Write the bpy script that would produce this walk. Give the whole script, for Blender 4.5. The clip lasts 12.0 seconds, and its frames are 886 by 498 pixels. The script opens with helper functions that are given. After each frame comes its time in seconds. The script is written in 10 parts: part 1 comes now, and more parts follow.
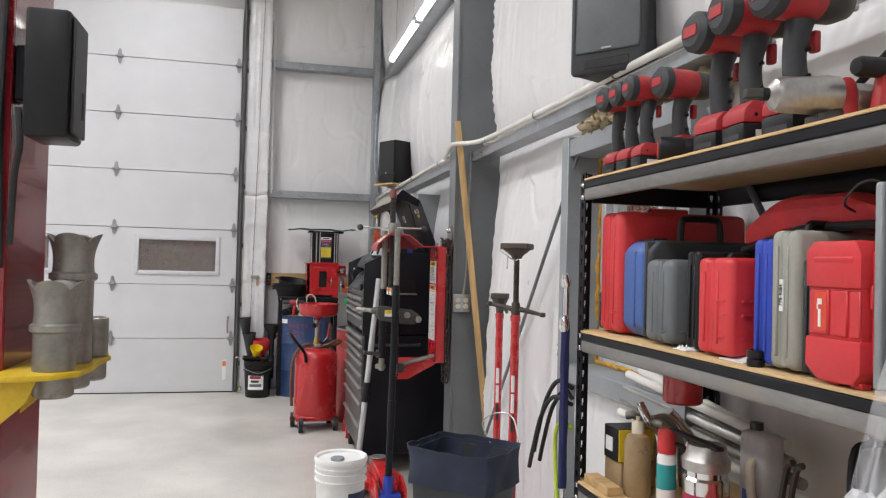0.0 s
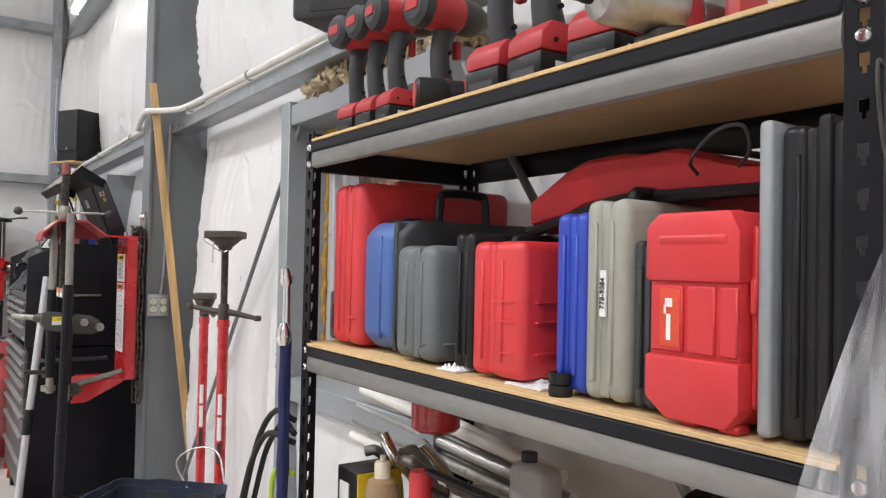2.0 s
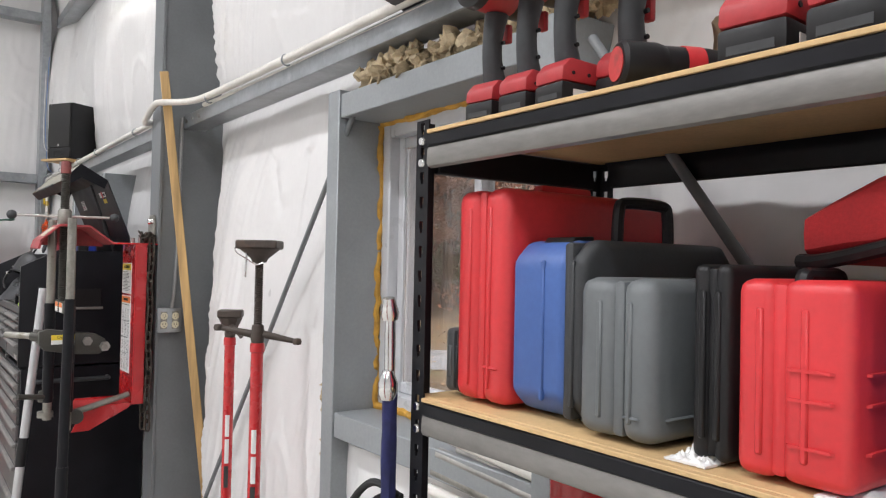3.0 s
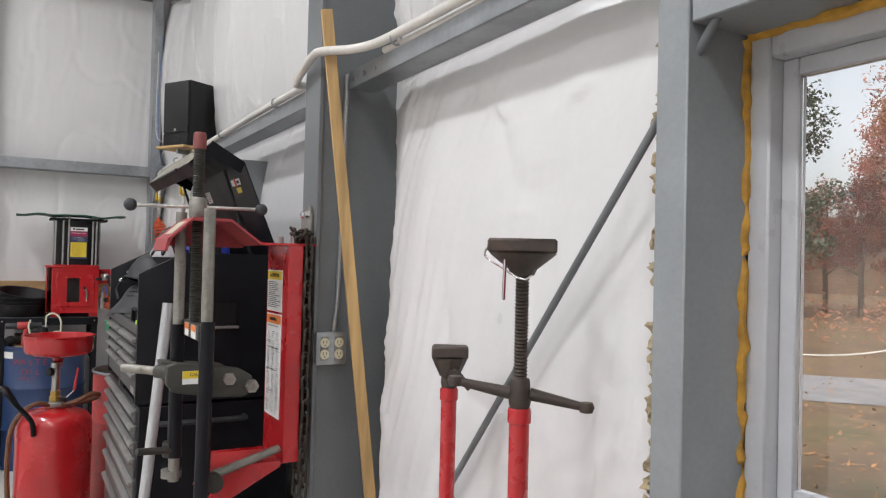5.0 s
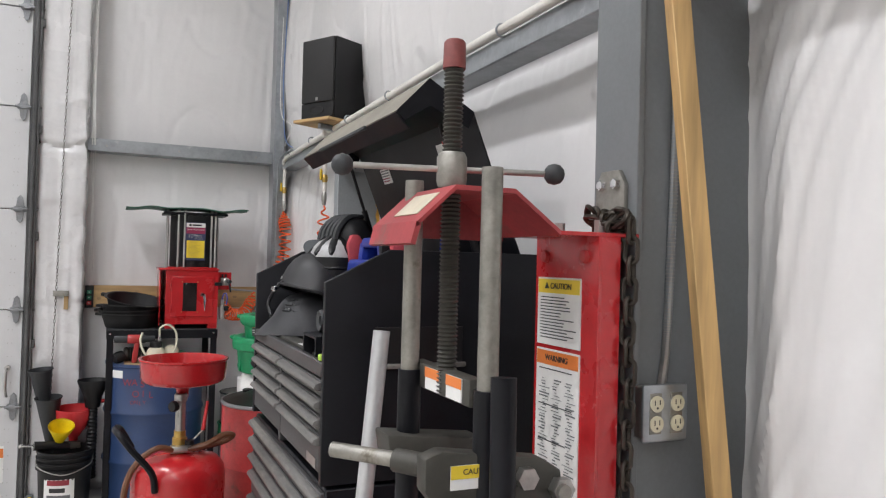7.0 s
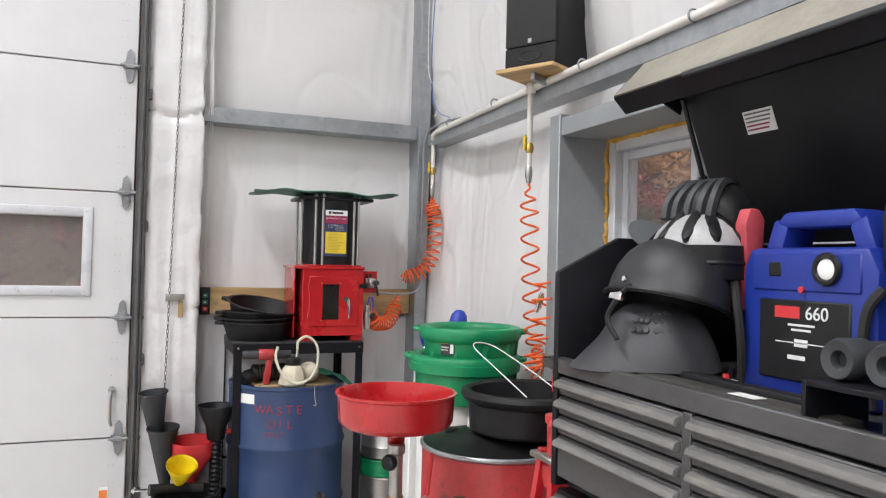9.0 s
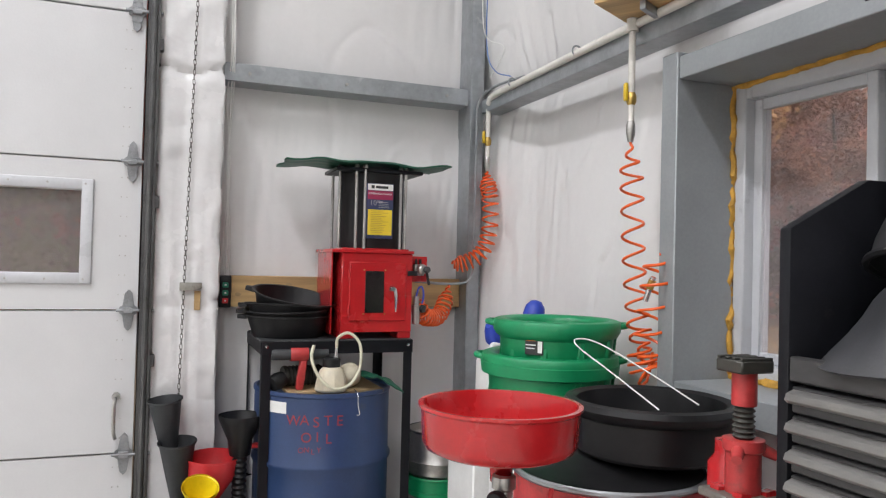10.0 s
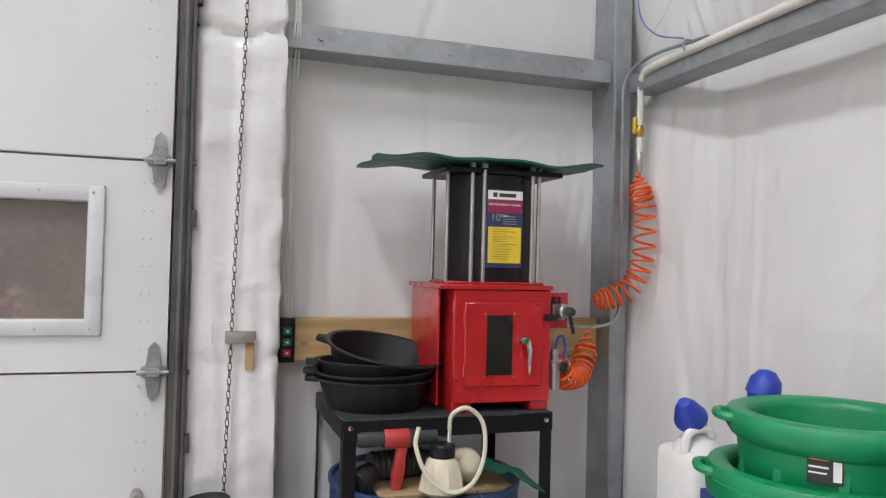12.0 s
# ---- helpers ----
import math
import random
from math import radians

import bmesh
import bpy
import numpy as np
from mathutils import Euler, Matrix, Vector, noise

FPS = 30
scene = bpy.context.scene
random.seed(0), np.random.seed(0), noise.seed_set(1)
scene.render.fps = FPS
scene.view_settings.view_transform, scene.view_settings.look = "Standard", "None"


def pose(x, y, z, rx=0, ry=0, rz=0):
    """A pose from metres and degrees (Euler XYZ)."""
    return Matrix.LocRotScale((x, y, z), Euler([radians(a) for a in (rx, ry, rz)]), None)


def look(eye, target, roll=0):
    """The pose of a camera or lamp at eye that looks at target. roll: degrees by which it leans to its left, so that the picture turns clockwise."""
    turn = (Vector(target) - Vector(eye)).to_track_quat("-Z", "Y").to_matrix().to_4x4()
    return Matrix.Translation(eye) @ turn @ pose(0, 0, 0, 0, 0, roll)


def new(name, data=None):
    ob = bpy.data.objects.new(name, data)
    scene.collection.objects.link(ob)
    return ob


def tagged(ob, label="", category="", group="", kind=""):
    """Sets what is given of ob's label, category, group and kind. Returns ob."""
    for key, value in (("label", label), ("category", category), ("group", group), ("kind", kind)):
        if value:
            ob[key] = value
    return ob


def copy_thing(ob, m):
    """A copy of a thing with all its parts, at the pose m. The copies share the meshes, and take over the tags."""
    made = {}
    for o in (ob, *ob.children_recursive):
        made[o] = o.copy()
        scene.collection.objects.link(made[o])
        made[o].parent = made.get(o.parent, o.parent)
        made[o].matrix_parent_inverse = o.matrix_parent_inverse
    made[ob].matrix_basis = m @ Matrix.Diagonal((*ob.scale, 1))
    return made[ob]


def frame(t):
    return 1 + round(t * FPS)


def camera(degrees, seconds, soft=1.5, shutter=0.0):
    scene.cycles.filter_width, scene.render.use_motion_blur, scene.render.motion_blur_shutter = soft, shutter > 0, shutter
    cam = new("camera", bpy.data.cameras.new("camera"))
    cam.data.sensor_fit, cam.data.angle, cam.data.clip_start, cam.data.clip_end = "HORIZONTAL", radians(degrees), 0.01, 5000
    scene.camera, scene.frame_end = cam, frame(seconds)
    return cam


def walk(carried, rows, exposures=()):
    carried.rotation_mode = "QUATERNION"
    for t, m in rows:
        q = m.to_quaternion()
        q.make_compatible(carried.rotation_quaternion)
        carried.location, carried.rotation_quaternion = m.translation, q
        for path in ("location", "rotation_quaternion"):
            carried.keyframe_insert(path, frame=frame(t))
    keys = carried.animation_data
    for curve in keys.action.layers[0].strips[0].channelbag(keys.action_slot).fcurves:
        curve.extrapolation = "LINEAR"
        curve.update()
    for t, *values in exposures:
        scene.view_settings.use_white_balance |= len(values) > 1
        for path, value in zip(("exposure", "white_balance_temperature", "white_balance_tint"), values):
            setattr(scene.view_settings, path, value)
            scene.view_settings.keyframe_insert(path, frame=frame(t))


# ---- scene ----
cam = camera(61.2, 12.0, soft=1.2)
METRES, EYE, TILT, LEAN, TURN = 6.55, 1.488, 0.0, 0.0, -13.6
ROWS = [
    (0.0, 0.0, 0.0, 0.0, -0.03, 1.07, -1.48),
    (0.5, -0.0101, 0.0225, 0.0015, -6.25, 1.14, -1.43),
    (1.0, -0.008, 0.038, -0.0023, -12.98, 1.24, -1.35),
    (1.5, 0.0099, 0.0604, -0.0007, -18.09, 1.25, -1.21),
    (2.0, 0.0143, 0.0878, -0.0017, -21.2, 1.21, -1.15),
    (2.5, 0.0033, 0.1231, 0.0021, -22.65, 1.17, -1.14),
    (4.5, -0.0271, 0.2838, 0.0078, -18.54, 1.15, -1.39),
    (5.0, -0.0345, 0.3351, 0.0076, -16.04, 1.1, -1.41),
    (5.5, -0.0448, 0.3793, 0.0047, -13.97, 1.02, -1.41),
    (6.0, -0.0664, 0.4221, 0.0079, -12.33, 0.99, -1.41),
    (6.5, -0.0801, 0.47, 0.0045, -11.14, 1.01, -1.47),
    (7.0, -0.0895, 0.5174, 0.0055, -10.09, 1.1, -1.47),
    (9.0, -0.195, 0.682, -0.0005, -7.82, 1.05, -1.45),
    (9.5, -0.2155, 0.7252, -0.0035, -7.67, 1.08, -1.46),
    (10.0, -0.2216, 0.7764, -0.0131, -7.54, 1.1, -1.41),
    (10.5, -0.2315, 0.8152, -0.0168, -7.45, 1.09, -1.4),
    (11.0, -0.2532, 0.8468, -0.0078, -7.02, 1.22, -1.41),
    (11.5, -0.2556, 0.8878, -0.0046, -6.37, 1.16, -1.41),
    (12.0, -0.2556, 0.9273, 0.0029, -4.68, 1.24, -1.44),
]
walk(cam, [(t, pose(0, 0, EYE, TILT, LEAN, TURN) @ pose(METRES * x, METRES * y, METRES * z, 90 + pitch, roll, yaw)) for t, x, y, z, yaw, pitch, roll in ROWS], exposures=[(0.0, -0.17), (1.0, -0.1), (1.5, 0.05), (2.5, 0.07), (4.5, -0.18), (5.5, -0.22), (6.0, -0.33), (6.5, -0.26), (7.0, -0.1), (9.0, 0.29), (9.5, 0.2), (10.0, 0.12), (11.5, 0.05), (12.0, 0.03)])

# ---- world and light ----
world = bpy.data.worlds.new("sky")
scene.world = world
world.use_nodes = True
wn = world.node_tree.nodes
sky = wn.new("ShaderNodeTexSky")
sky.sky_type, sky.sun_disc = "NISHITA", False
sky.sun_elevation, sky.sun_rotation = radians(48), radians(250)
sky.dust_density, sky.air_density, sky.ozone_density = 5.0, 1.0, 0.2
haze = wn.new("ShaderNodeHueSaturation")
haze.inputs["Saturation"].default_value, haze.inputs["Value"].default_value = 0.3, 2.0
world.node_tree.links.new(sky.outputs[0], haze.inputs["Color"])
world.node_tree.links.new(haze.outputs[0], wn["Background"].inputs[0])
wn["Background"].inputs[1].default_value = 0.15
sun = new("sun", bpy.data.lights.new("sun", "SUN"))
sun.data.energy, sun.data.angle, sun.data.color = 2.0, radians(3), (1.0, 0.86, 0.68)
sun.matrix_world = look((-20, -8, 24), (0, 0, 0))
LAMP_WATTS = 78.0


# ---- materials ----
def mat(name, color, rough=0.5, metal=0.0, var=0.12, scale=6.0, bump=0.15, grain=90.0, stretch=(1, 1, 1), coat=0.0, spots=None, spot_amount=0.45, spot_scale=3.0, rvar=0.12):
    m = bpy.data.materials.new(name)
    m.use_nodes = True
    nt = m.node_tree
    n, l = nt.nodes, nt.links
    b = n["Principled BSDF"]
    tc = n.new("ShaderNodeTexCoord")
    mp = n.new("ShaderNodeMapping")
    mp.inputs["Scale"].default_value = stretch
    l.new(tc.outputs["Object"], mp.inputs[0])

    def tex(s, d, r=0.6):
        t = n.new("ShaderNodeTexNoise")
        t.inputs["Scale"].default_value, t.inputs["Detail"].default_value, t.inputs["Roughness"].default_value = s, d, r
        l.new(mp.outputs[0], t.inputs["Vector"])
        return t
    big, fine = tex(scale, 5), tex(grain, 3)
    add = n.new("ShaderNodeMath")
    add.operation = "MULTIPLY_ADD"
    l.new(fine.outputs["Fac"], add.inputs[0])
    add.inputs[1].default_value = 0.35
    l.new(big.outputs["Fac"], add.inputs[2])
    ramp = n.new("ShaderNodeValToRGB")
    lo = [max(0.0, c * (1 - 1.6 * var)) for c in color]
    hi = [min(1.0, c * (1 + 1.2 * var)) for c in color]
    ramp.color_ramp.elements[0].position, ramp.color_ramp.elements[0].color = 0.45, (*lo, 1)
    ramp.color_ramp.elements[1].position, ramp.color_ramp.elements[1].color = 0.9, (*hi, 1)
    l.new(add.outputs[0], ramp.inputs[0])
    out = ramp.outputs[0]
    if spots:
        st = tex(spot_scale, 8, 0.68)
        sr = n.new("ShaderNodeValToRGB")
        sr.color_ramp.elements[0].position, sr.color_ramp.elements[1].position = 1 - spot_amount, min(1.0, 1.12 - spot_amount)
        l.new(st.outputs["Fac"], sr.inputs[0])
        mx = n.new("ShaderNodeMix")
        mx.data_type = "RGBA"
        l.new(sr.outputs[0], mx.inputs["Factor"])
        l.new(out, mx.inputs["A"])
        mx.inputs["B"].default_value = (*spots, 1)
        out = mx.outputs["Result"]
    l.new(out, b.inputs["Base Color"])
    rr = n.new("ShaderNodeMapRange")
    rr.inputs["To Min"].default_value, rr.inputs["To Max"].default_value = max(0.03, rough - rvar), min(1, rough + rvar)
    l.new(big.outputs["Fac"], rr.inputs["Value"])
    l.new(rr.outputs[0], b.inputs["Roughness"])
    b.inputs["Metallic"].default_value = metal
    b.inputs["Coat Weight"].default_value = coat
    if bump:
        bp = n.new("ShaderNodeBump")
        bp.inputs["Strength"].default_value, bp.inputs["Distance"].default_value = bump, 0.004
        l.new(add.outputs[0], bp.inputs["Height"])
        l.new(bp.outputs[0], b.inputs["Normal"])
    return m


def glow(name, color, strength):
    m = bpy.data.materials.new(name)
    m.use_nodes = True
    b = m.node_tree.nodes["Principled BSDF"]
    b.inputs["Base Color"].default_value = (0.8, 0.8, 0.8, 1)
    b.inputs["Emission Color"].default_value, b.inputs["Emission Strength"].default_value = (*color, 1), strength
    return m


def clear(name, color=(1, 1, 1), rough=0.0, ior=1.45, trans=1.0):
    m = bpy.data.materials.new(name)
    m.use_nodes = True
    b = m.node_tree.nodes["Principled BSDF"]
    b.inputs["Base Color"].default_value = (*color, 1)
    b.inputs["Roughness"].default_value, b.inputs["IOR"].default_value, b.inputs["Transmission Weight"].default_value = rough, ior, trans
    return m


M_CONCRETE = mat("concrete", (0.52, 0.5, 0.455), 0.36, var=0.16, scale=1.3, bump=0.06, grain=60, spots=(0.36, 0.33, 0.28), spot_amount=0.36, spot_scale=2.2)
M_VINYL = mat("vinyl_facing", (0.735, 0.728, 0.724), 0.3, var=0.025, scale=2.0, bump=0.06, grain=45, spots=(0.66, 0.64, 0.61), spot_amount=0.36, spot_scale=1.7, rvar=0.06)


def add_creases(m, scale, stretch, strength, distance, kind="FBM"):
    """Long soft folds over a sheet material's fine grain."""
    n, l = m.node_tree.nodes, m.node_tree.links
    tc, mp, tx, bp = n.new("ShaderNodeTexCoord"), n.new("ShaderNodeMapping"), n.new("ShaderNodeTexNoise"), n.new("ShaderNodeBump")
    mp.inputs["Scale"].default_value = stretch
    tx.inputs["Scale"].default_value, tx.inputs["Detail"].default_value, tx.inputs["Distortion"].default_value = scale, 2.5, 0.6
    tx.noise_type = kind
    bp.inputs["Strength"].default_value, bp.inputs["Distance"].default_value = strength, distance
    old = n["Principled BSDF"].inputs["Normal"].links[0].from_node
    while old.inputs["Normal"].is_linked:
        old = old.inputs["Normal"].links[0].from_node
    l.new(tc.outputs["Object"], mp.inputs[0])
    l.new(mp.outputs[0], tx.inputs["Vector"])
    l.new(tx.outputs["Fac"], bp.inputs["Height"])
    l.new(bp.outputs[0], old.inputs["Normal"])


add_creases(M_VINYL, 1.7, (1.3, 1.3, 0.6), 0.26, 0.05)
add_creases(M_VINYL, 1.1, (1.7, 1.7, 0.5), 0.28, 0.02, "RIDGED_MULTIFRACTAL")
M_WRAP = mat("crinkled_vinyl", (0.72, 0.715, 0.715), 0.26, var=0.05, scale=3.0, bump=0.1, grain=40, spots=(0.6, 0.58, 0.55), spot_amount=0.36, spot_scale=3.0)
add_creases(M_WRAP, 3.0, (1.0, 1.0, 2.2), 0.6, 0.02, "RIDGED_MULTIFRACTAL")
add_creases(M_WRAP, 9.0, (0.7, 0.7, 1.3), 0.4, 0.012)
M_WHITE_STEEL = mat("white_steel", (0.58, 0.582, 0.586), 0.42, var=0.03, scale=3, bump=0.3, grain=120, spots=(0.61, 0.605, 0.59), spot_amount=0.3)
M_WHITE_TRIM = mat("white_trim", (0.54, 0.55, 0.57), 0.3, var=0.05, scale=8, bump=0.05)
M_GALV = mat("galvanised_steel", (0.39, 0.415, 0.435), 0.36, 0.75, var=0.14, scale=9, bump=0.06, grain=40, spots=(0.5, 0.52, 0.53), spot_amount=0.4, spot_scale=14)
M_GREY_PAINT = mat("grey_primer", (0.17, 0.182, 0.19), 0.5, var=0.1, scale=2.5, bump=0.08, spots=(0.17, 0.17, 0.165), spot_amount=0.34)
M_GREY_LIGHT = mat("pale_grey_paint", (0.29, 0.31, 0.32), 0.48, 0.2, var=0.1, scale=3, bump=0.07, spots=(0.27, 0.27, 0.26), spot_amount=0.35)
M_PIPE = mat("white_pipe", (0.72, 0.70, 0.65), 0.4, var=0.08, scale=7, bump=0.05, spots=(0.5, 0.47, 0.41), spot_amount=0.32)
M_LUMBER = mat("pine_lumber", (0.56, 0.36, 0.15), 0.6, var=0.25, scale=10, bump=0.2, grain=40, stretch=(1, 1, 0.08), spots=(0.34, 0.19, 0.07), spot_amount=0.36, spot_scale=16)
M_BOARD = mat("pine_board", (0.5, 0.33, 0.15), 0.62, var=0.28, scale=12, bump=0.2, grain=40, stretch=(0.08, 1, 1), spots=(0.28, 0.16, 0.06), spot_amount=0.36, spot_scale=14)
M_PARTICLE = mat("particle_board", (0.6, 0.41, 0.2), 0.75, var=0.14, scale=3, bump=0.25, grain=110, spots=(0.42, 0.27, 0.12), spot_amount=0.38, spot_scale=7)
M_BLACK_STEEL = mat("black_painted_steel", (0.009, 0.0095, 0.012), 0.4, 0.0, var=0.2, scale=7, bump=0.1, spots=(0.03, 0.028, 0.026), spot_amount=0.34, spot_scale=5)
# dust, with the rolled steel's highlight put into a paler grey
M_DUSTY_SHINE_STEEL = mat("dusty_grey_steel_shine", (0.22, 0.212, 0.2), 0.42, 0.3, var=0.2, scale=5, bump=0.1, stretch=(1, 0.3, 1), spots=(0.25, 0.225, 0.185), spot_amount=0.44, spot_scale=6)
M_PULL = mat("dusty_pull", (0.165, 0.16, 0.152), 0.5, 0.2, var=0.25, scale=6, bump=0.1, stretch=(1, 0.3, 1), spots=(0.25, 0.235, 0.21), spot_amount=0.45, spot_scale=7)
M_DRAWER = mat("dusty_black_steel", (0.055, 0.054, 0.054), 0.45, 0.0, var=0.25, scale=6, bump=0.1, stretch=(1, 0.4, 1), spots=(0.085, 0.08, 0.072), spot_amount=0.42, spot_scale=7)
M_BLACK_PLASTIC = mat("black_plastic", (0.013, 0.013, 0.014), 0.42, var=0.2, scale=9, bump=0.12, spots=(0.028, 0.027, 0.025), spot_amount=0.33)
M_DARK_GREY = mat("dark_grey_plastic", (0.042, 0.045, 0.048), 0.5, var=0.14, scale=7, bump=0.14, spots=(0.065, 0.064, 0.062), spot_amount=0.32)
M_GREY_PLASTIC = mat("grey_plastic", (0.125, 0.137, 0.142), 0.48, var=0.1, scale=7, bump=0.14, spots=(0.2, 0.2, 0.19), spot_amount=0.3)
M_BEIGE = mat("greige_plastic", (0.31, 0.31, 0.265), 0.48, var=0.09, scale=6, bump=0.12, spots=(0.22, 0.21, 0.17), spot_amount=0.32)
M_RED_PLASTIC = mat("red_plastic", (0.6, 0.034, 0.04), 0.44, var=0.1, scale=6, bump=0.14, spots=(0.44, 0.03, 0.03), spot_amount=0.32)
M_TOOL_RED = mat("scuffed_tool_red", (0.42, 0.03, 0.036), 0.5, var=0.15, scale=9, bump=0.12, spots=(0.2, 0.03, 0.03), spot_amount=0.4, spot_scale=14)
M_RED_PAINT = mat("red_paint", (0.48, 0.016, 0.02), 0.27, var=0.12, scale=4, bump=0.04, coat=0.4, spots=(0.3, 0.015, 0.015), spot_amount=0.32, spot_scale=5)
M_RED_WORN = mat("worn_red_paint", (0.48, 0.045, 0.045), 0.42, var=0.18, scale=5, bump=0.08, spots=(0.16, 0.05, 0.04), spot_amount=0.42, spot_scale=8)
M_DARK_RED = mat("dark_red_paint", (0.26, 0.012, 0.02), 0.25, var=0.14, scale=3, bump=0.04, coat=0.4)
M_BLUE_PLASTIC = mat("blue_plastic", (0.022, 0.055, 0.4), 0.42, var=0.1, scale=6, bump=0.14)
M_BLUE_CASE = mat("dull_blue_plastic", (0.05, 0.115, 0.34), 0.46, var=0.1, scale=6, bump=0.14)
M_BLUE_DRUM = mat("blue_drum_paint", (0.024, 0.05, 0.13), 0.36, var=0.14, scale=4, bump=0.08, spots=(0.05, 0.06, 0.09), spot_amount=0.38, spot_scale=4)
M_NAVY = mat("navy_fabric", (0.022, 0.03, 0.055), 0.8, var=0.2, scale=12, bump=0.3, grain=220)
M_GREEN = mat("green_plastic", (0.006, 0.25, 0.095), 0.4, var=0.12, scale=6, bump=0.08, spots=(0.02, 0.22, 0.09), spot_amount=0.34)
M_DARK_GREEN = mat("dark_green_rubber", (0.008, 0.09, 0.05), 0.5, var=0.15, scale=9, bump=0.12)
M_YELLOW = mat("yellow_plastic", (0.8, 0.6, 0.01), 0.4, var=0.1, scale=9, bump=0.06)
M_YELLOW_PAINT = mat("yellow_paint", (0.68, 0.46, 0.02), 0.42, var=0.14, scale=8, bump=0.08, spots=(0.35, 0.22, 0.03), spot_amount=0.36)
M_ORANGE = mat("orange_hose", (0.85, 0.12, 0.015), 0.35, var=0.08, scale=9, bump=0.03)
M_STEEL = mat("bare_steel", (0.46, 0.45, 0.43), 0.36, 0.9, var=0.16, scale=12, bump=0.06, spots=(0.22, 0.2, 0.17), spot_amount=0.36, spot_scale=9)
M_WORN_STEEL = mat("worn_grey_steel", (0.3, 0.29, 0.26), 0.48, 0.7, var=0.2, scale=14, bump=0.15, spots=(0.17, 0.15, 0.12), spot_amount=0.42, spot_scale=14)
M_HINGE = mat("dull_zinc", (0.30, 0.31, 0.32), 0.5, var=0.22, scale=14, bump=0.12, grain=160, metal=0.75)
M_CHROME = mat("chrome", (0.7, 0.7, 0.7), 0.14, 1.0, var=0.05, scale=9, bump=0.0, rvar=0.06)
M_BRASS = mat("brass", (0.5, 0.34, 0.1), 0.38, 0.9, var=0.15, scale=20, bump=0.05)
M_OLIVE = mat("olive_grey_paint", (0.062, 0.06, 0.052), 0.5, 0.25, var=0.15, scale=9, bump=0.1, spots=(0.12, 0.11, 0.09), spot_amount=0.36, spot_scale=8)
M_TRACK = mat("oily_track_steel", (0.1, 0.1, 0.1), 0.4, 0.5, var=0.2, scale=8, bump=0.08, spots=(0.05, 0.047, 0.04), spot_amount=0.42, spot_scale=6)
M_RUBBER = mat("black_rubber", (0.016, 0.016, 0.016), 0.7, var=0.2, scale=12, bump=0.15)
M_CHAIN = mat("dark_chain", (0.07, 0.06, 0.05), 0.5, 0.7, var=0.25, scale=20, bump=0.12)
M_WHITE_PLASTIC = mat("white_plastic", (0.78, 0.78, 0.76), 0.38, var=0.06, scale=6, bump=0.06, spots=(0.62, 0.6, 0.55), spot_amount=0.3)
M_NATURAL = mat("natural_plastic", (0.66, 0.6, 0.46), 0.42, var=0.1, scale=9, bump=0.06, spots=(0.45, 0.36, 0.2), spot_amount=0.36)
M_PAPER = mat("label_paper", (0.76, 0.76, 0.74), 0.55, var=0.05, scale=12, bump=0.03)
M_INK = mat("black_ink", (0.03, 0.03, 0.03), 0.6, var=0.05, bump=0)
M_RED_INK = mat("red_ink", (0.30, 0.035, 0.05), 0.6, var=0.1, bump=0)
M_MAROON = mat("maroon_print", (0.28, 0.02, 0.07), 0.5, var=0.08, bump=0)
M_YELLOW_INK = mat("yellow_print", (0.75, 0.56, 0.04), 0.5, var=0.06, bump=0)
M_ORANGE_INK = mat("orange_print", (0.72, 0.2, 0.04), 0.5, var=0.06, bump=0)
M_NAVY_INK = mat("navy_print", (0.03, 0.04, 0.1), 0.5, var=0.06, bump=0)
M_FOAM = mat("spray_foam", (0.55, 0.3, 0.045), 0.75, var=0.25, scale=18, bump=0.5, grain=60)
M_WOOL = mat("mineral_wool", (0.42, 0.34, 0.22), 0.95, var=0.3, scale=22, bump=1.0, grain=80)
M_IVORY = mat("ivory_plastic", (0.62, 0.58, 0.42), 0.4, var=0.05, bump=0.03)
M_CARDBOARD = mat("cardboard", (0.36, 0.25, 0.13), 0.8, var=0.12, scale=9, bump=0.1)
M_GRASS = mat("leafy_grass", (0.17, 0.115, 0.065), 0.95, var=0.4, scale=0.9, bump=0.6, grain=9, spots=(0.12, 0.1, 0.045), spot_amount=0.5, spot_scale=0.9)
M_GRAVEL = mat("gravel", (0.24, 0.25, 0.275), 0.9, var=0.2, scale=3, bump=0.6, grain=20)
M_BARK = mat("bark", (0.085, 0.065, 0.05), 0.9, var=0.3, scale=5, bump=0.6, grain=25, stretch=(1, 1, 0.2))
M_LEAF = [mat("leaf_" + nm, c, 0.6, var=0.35, scale=0.8, bump=0) for nm, c in (("rust", (0.27, 0.105, 0.05)), ("red", (0.27, 0.07, 0.045)), ("ochre", (0.36, 0.19, 0.07)), ("green", (0.08, 0.11, 0.03)), ("pine", (0.04, 0.06, 0.03)))]
M_GLASS = clear("window_glass")


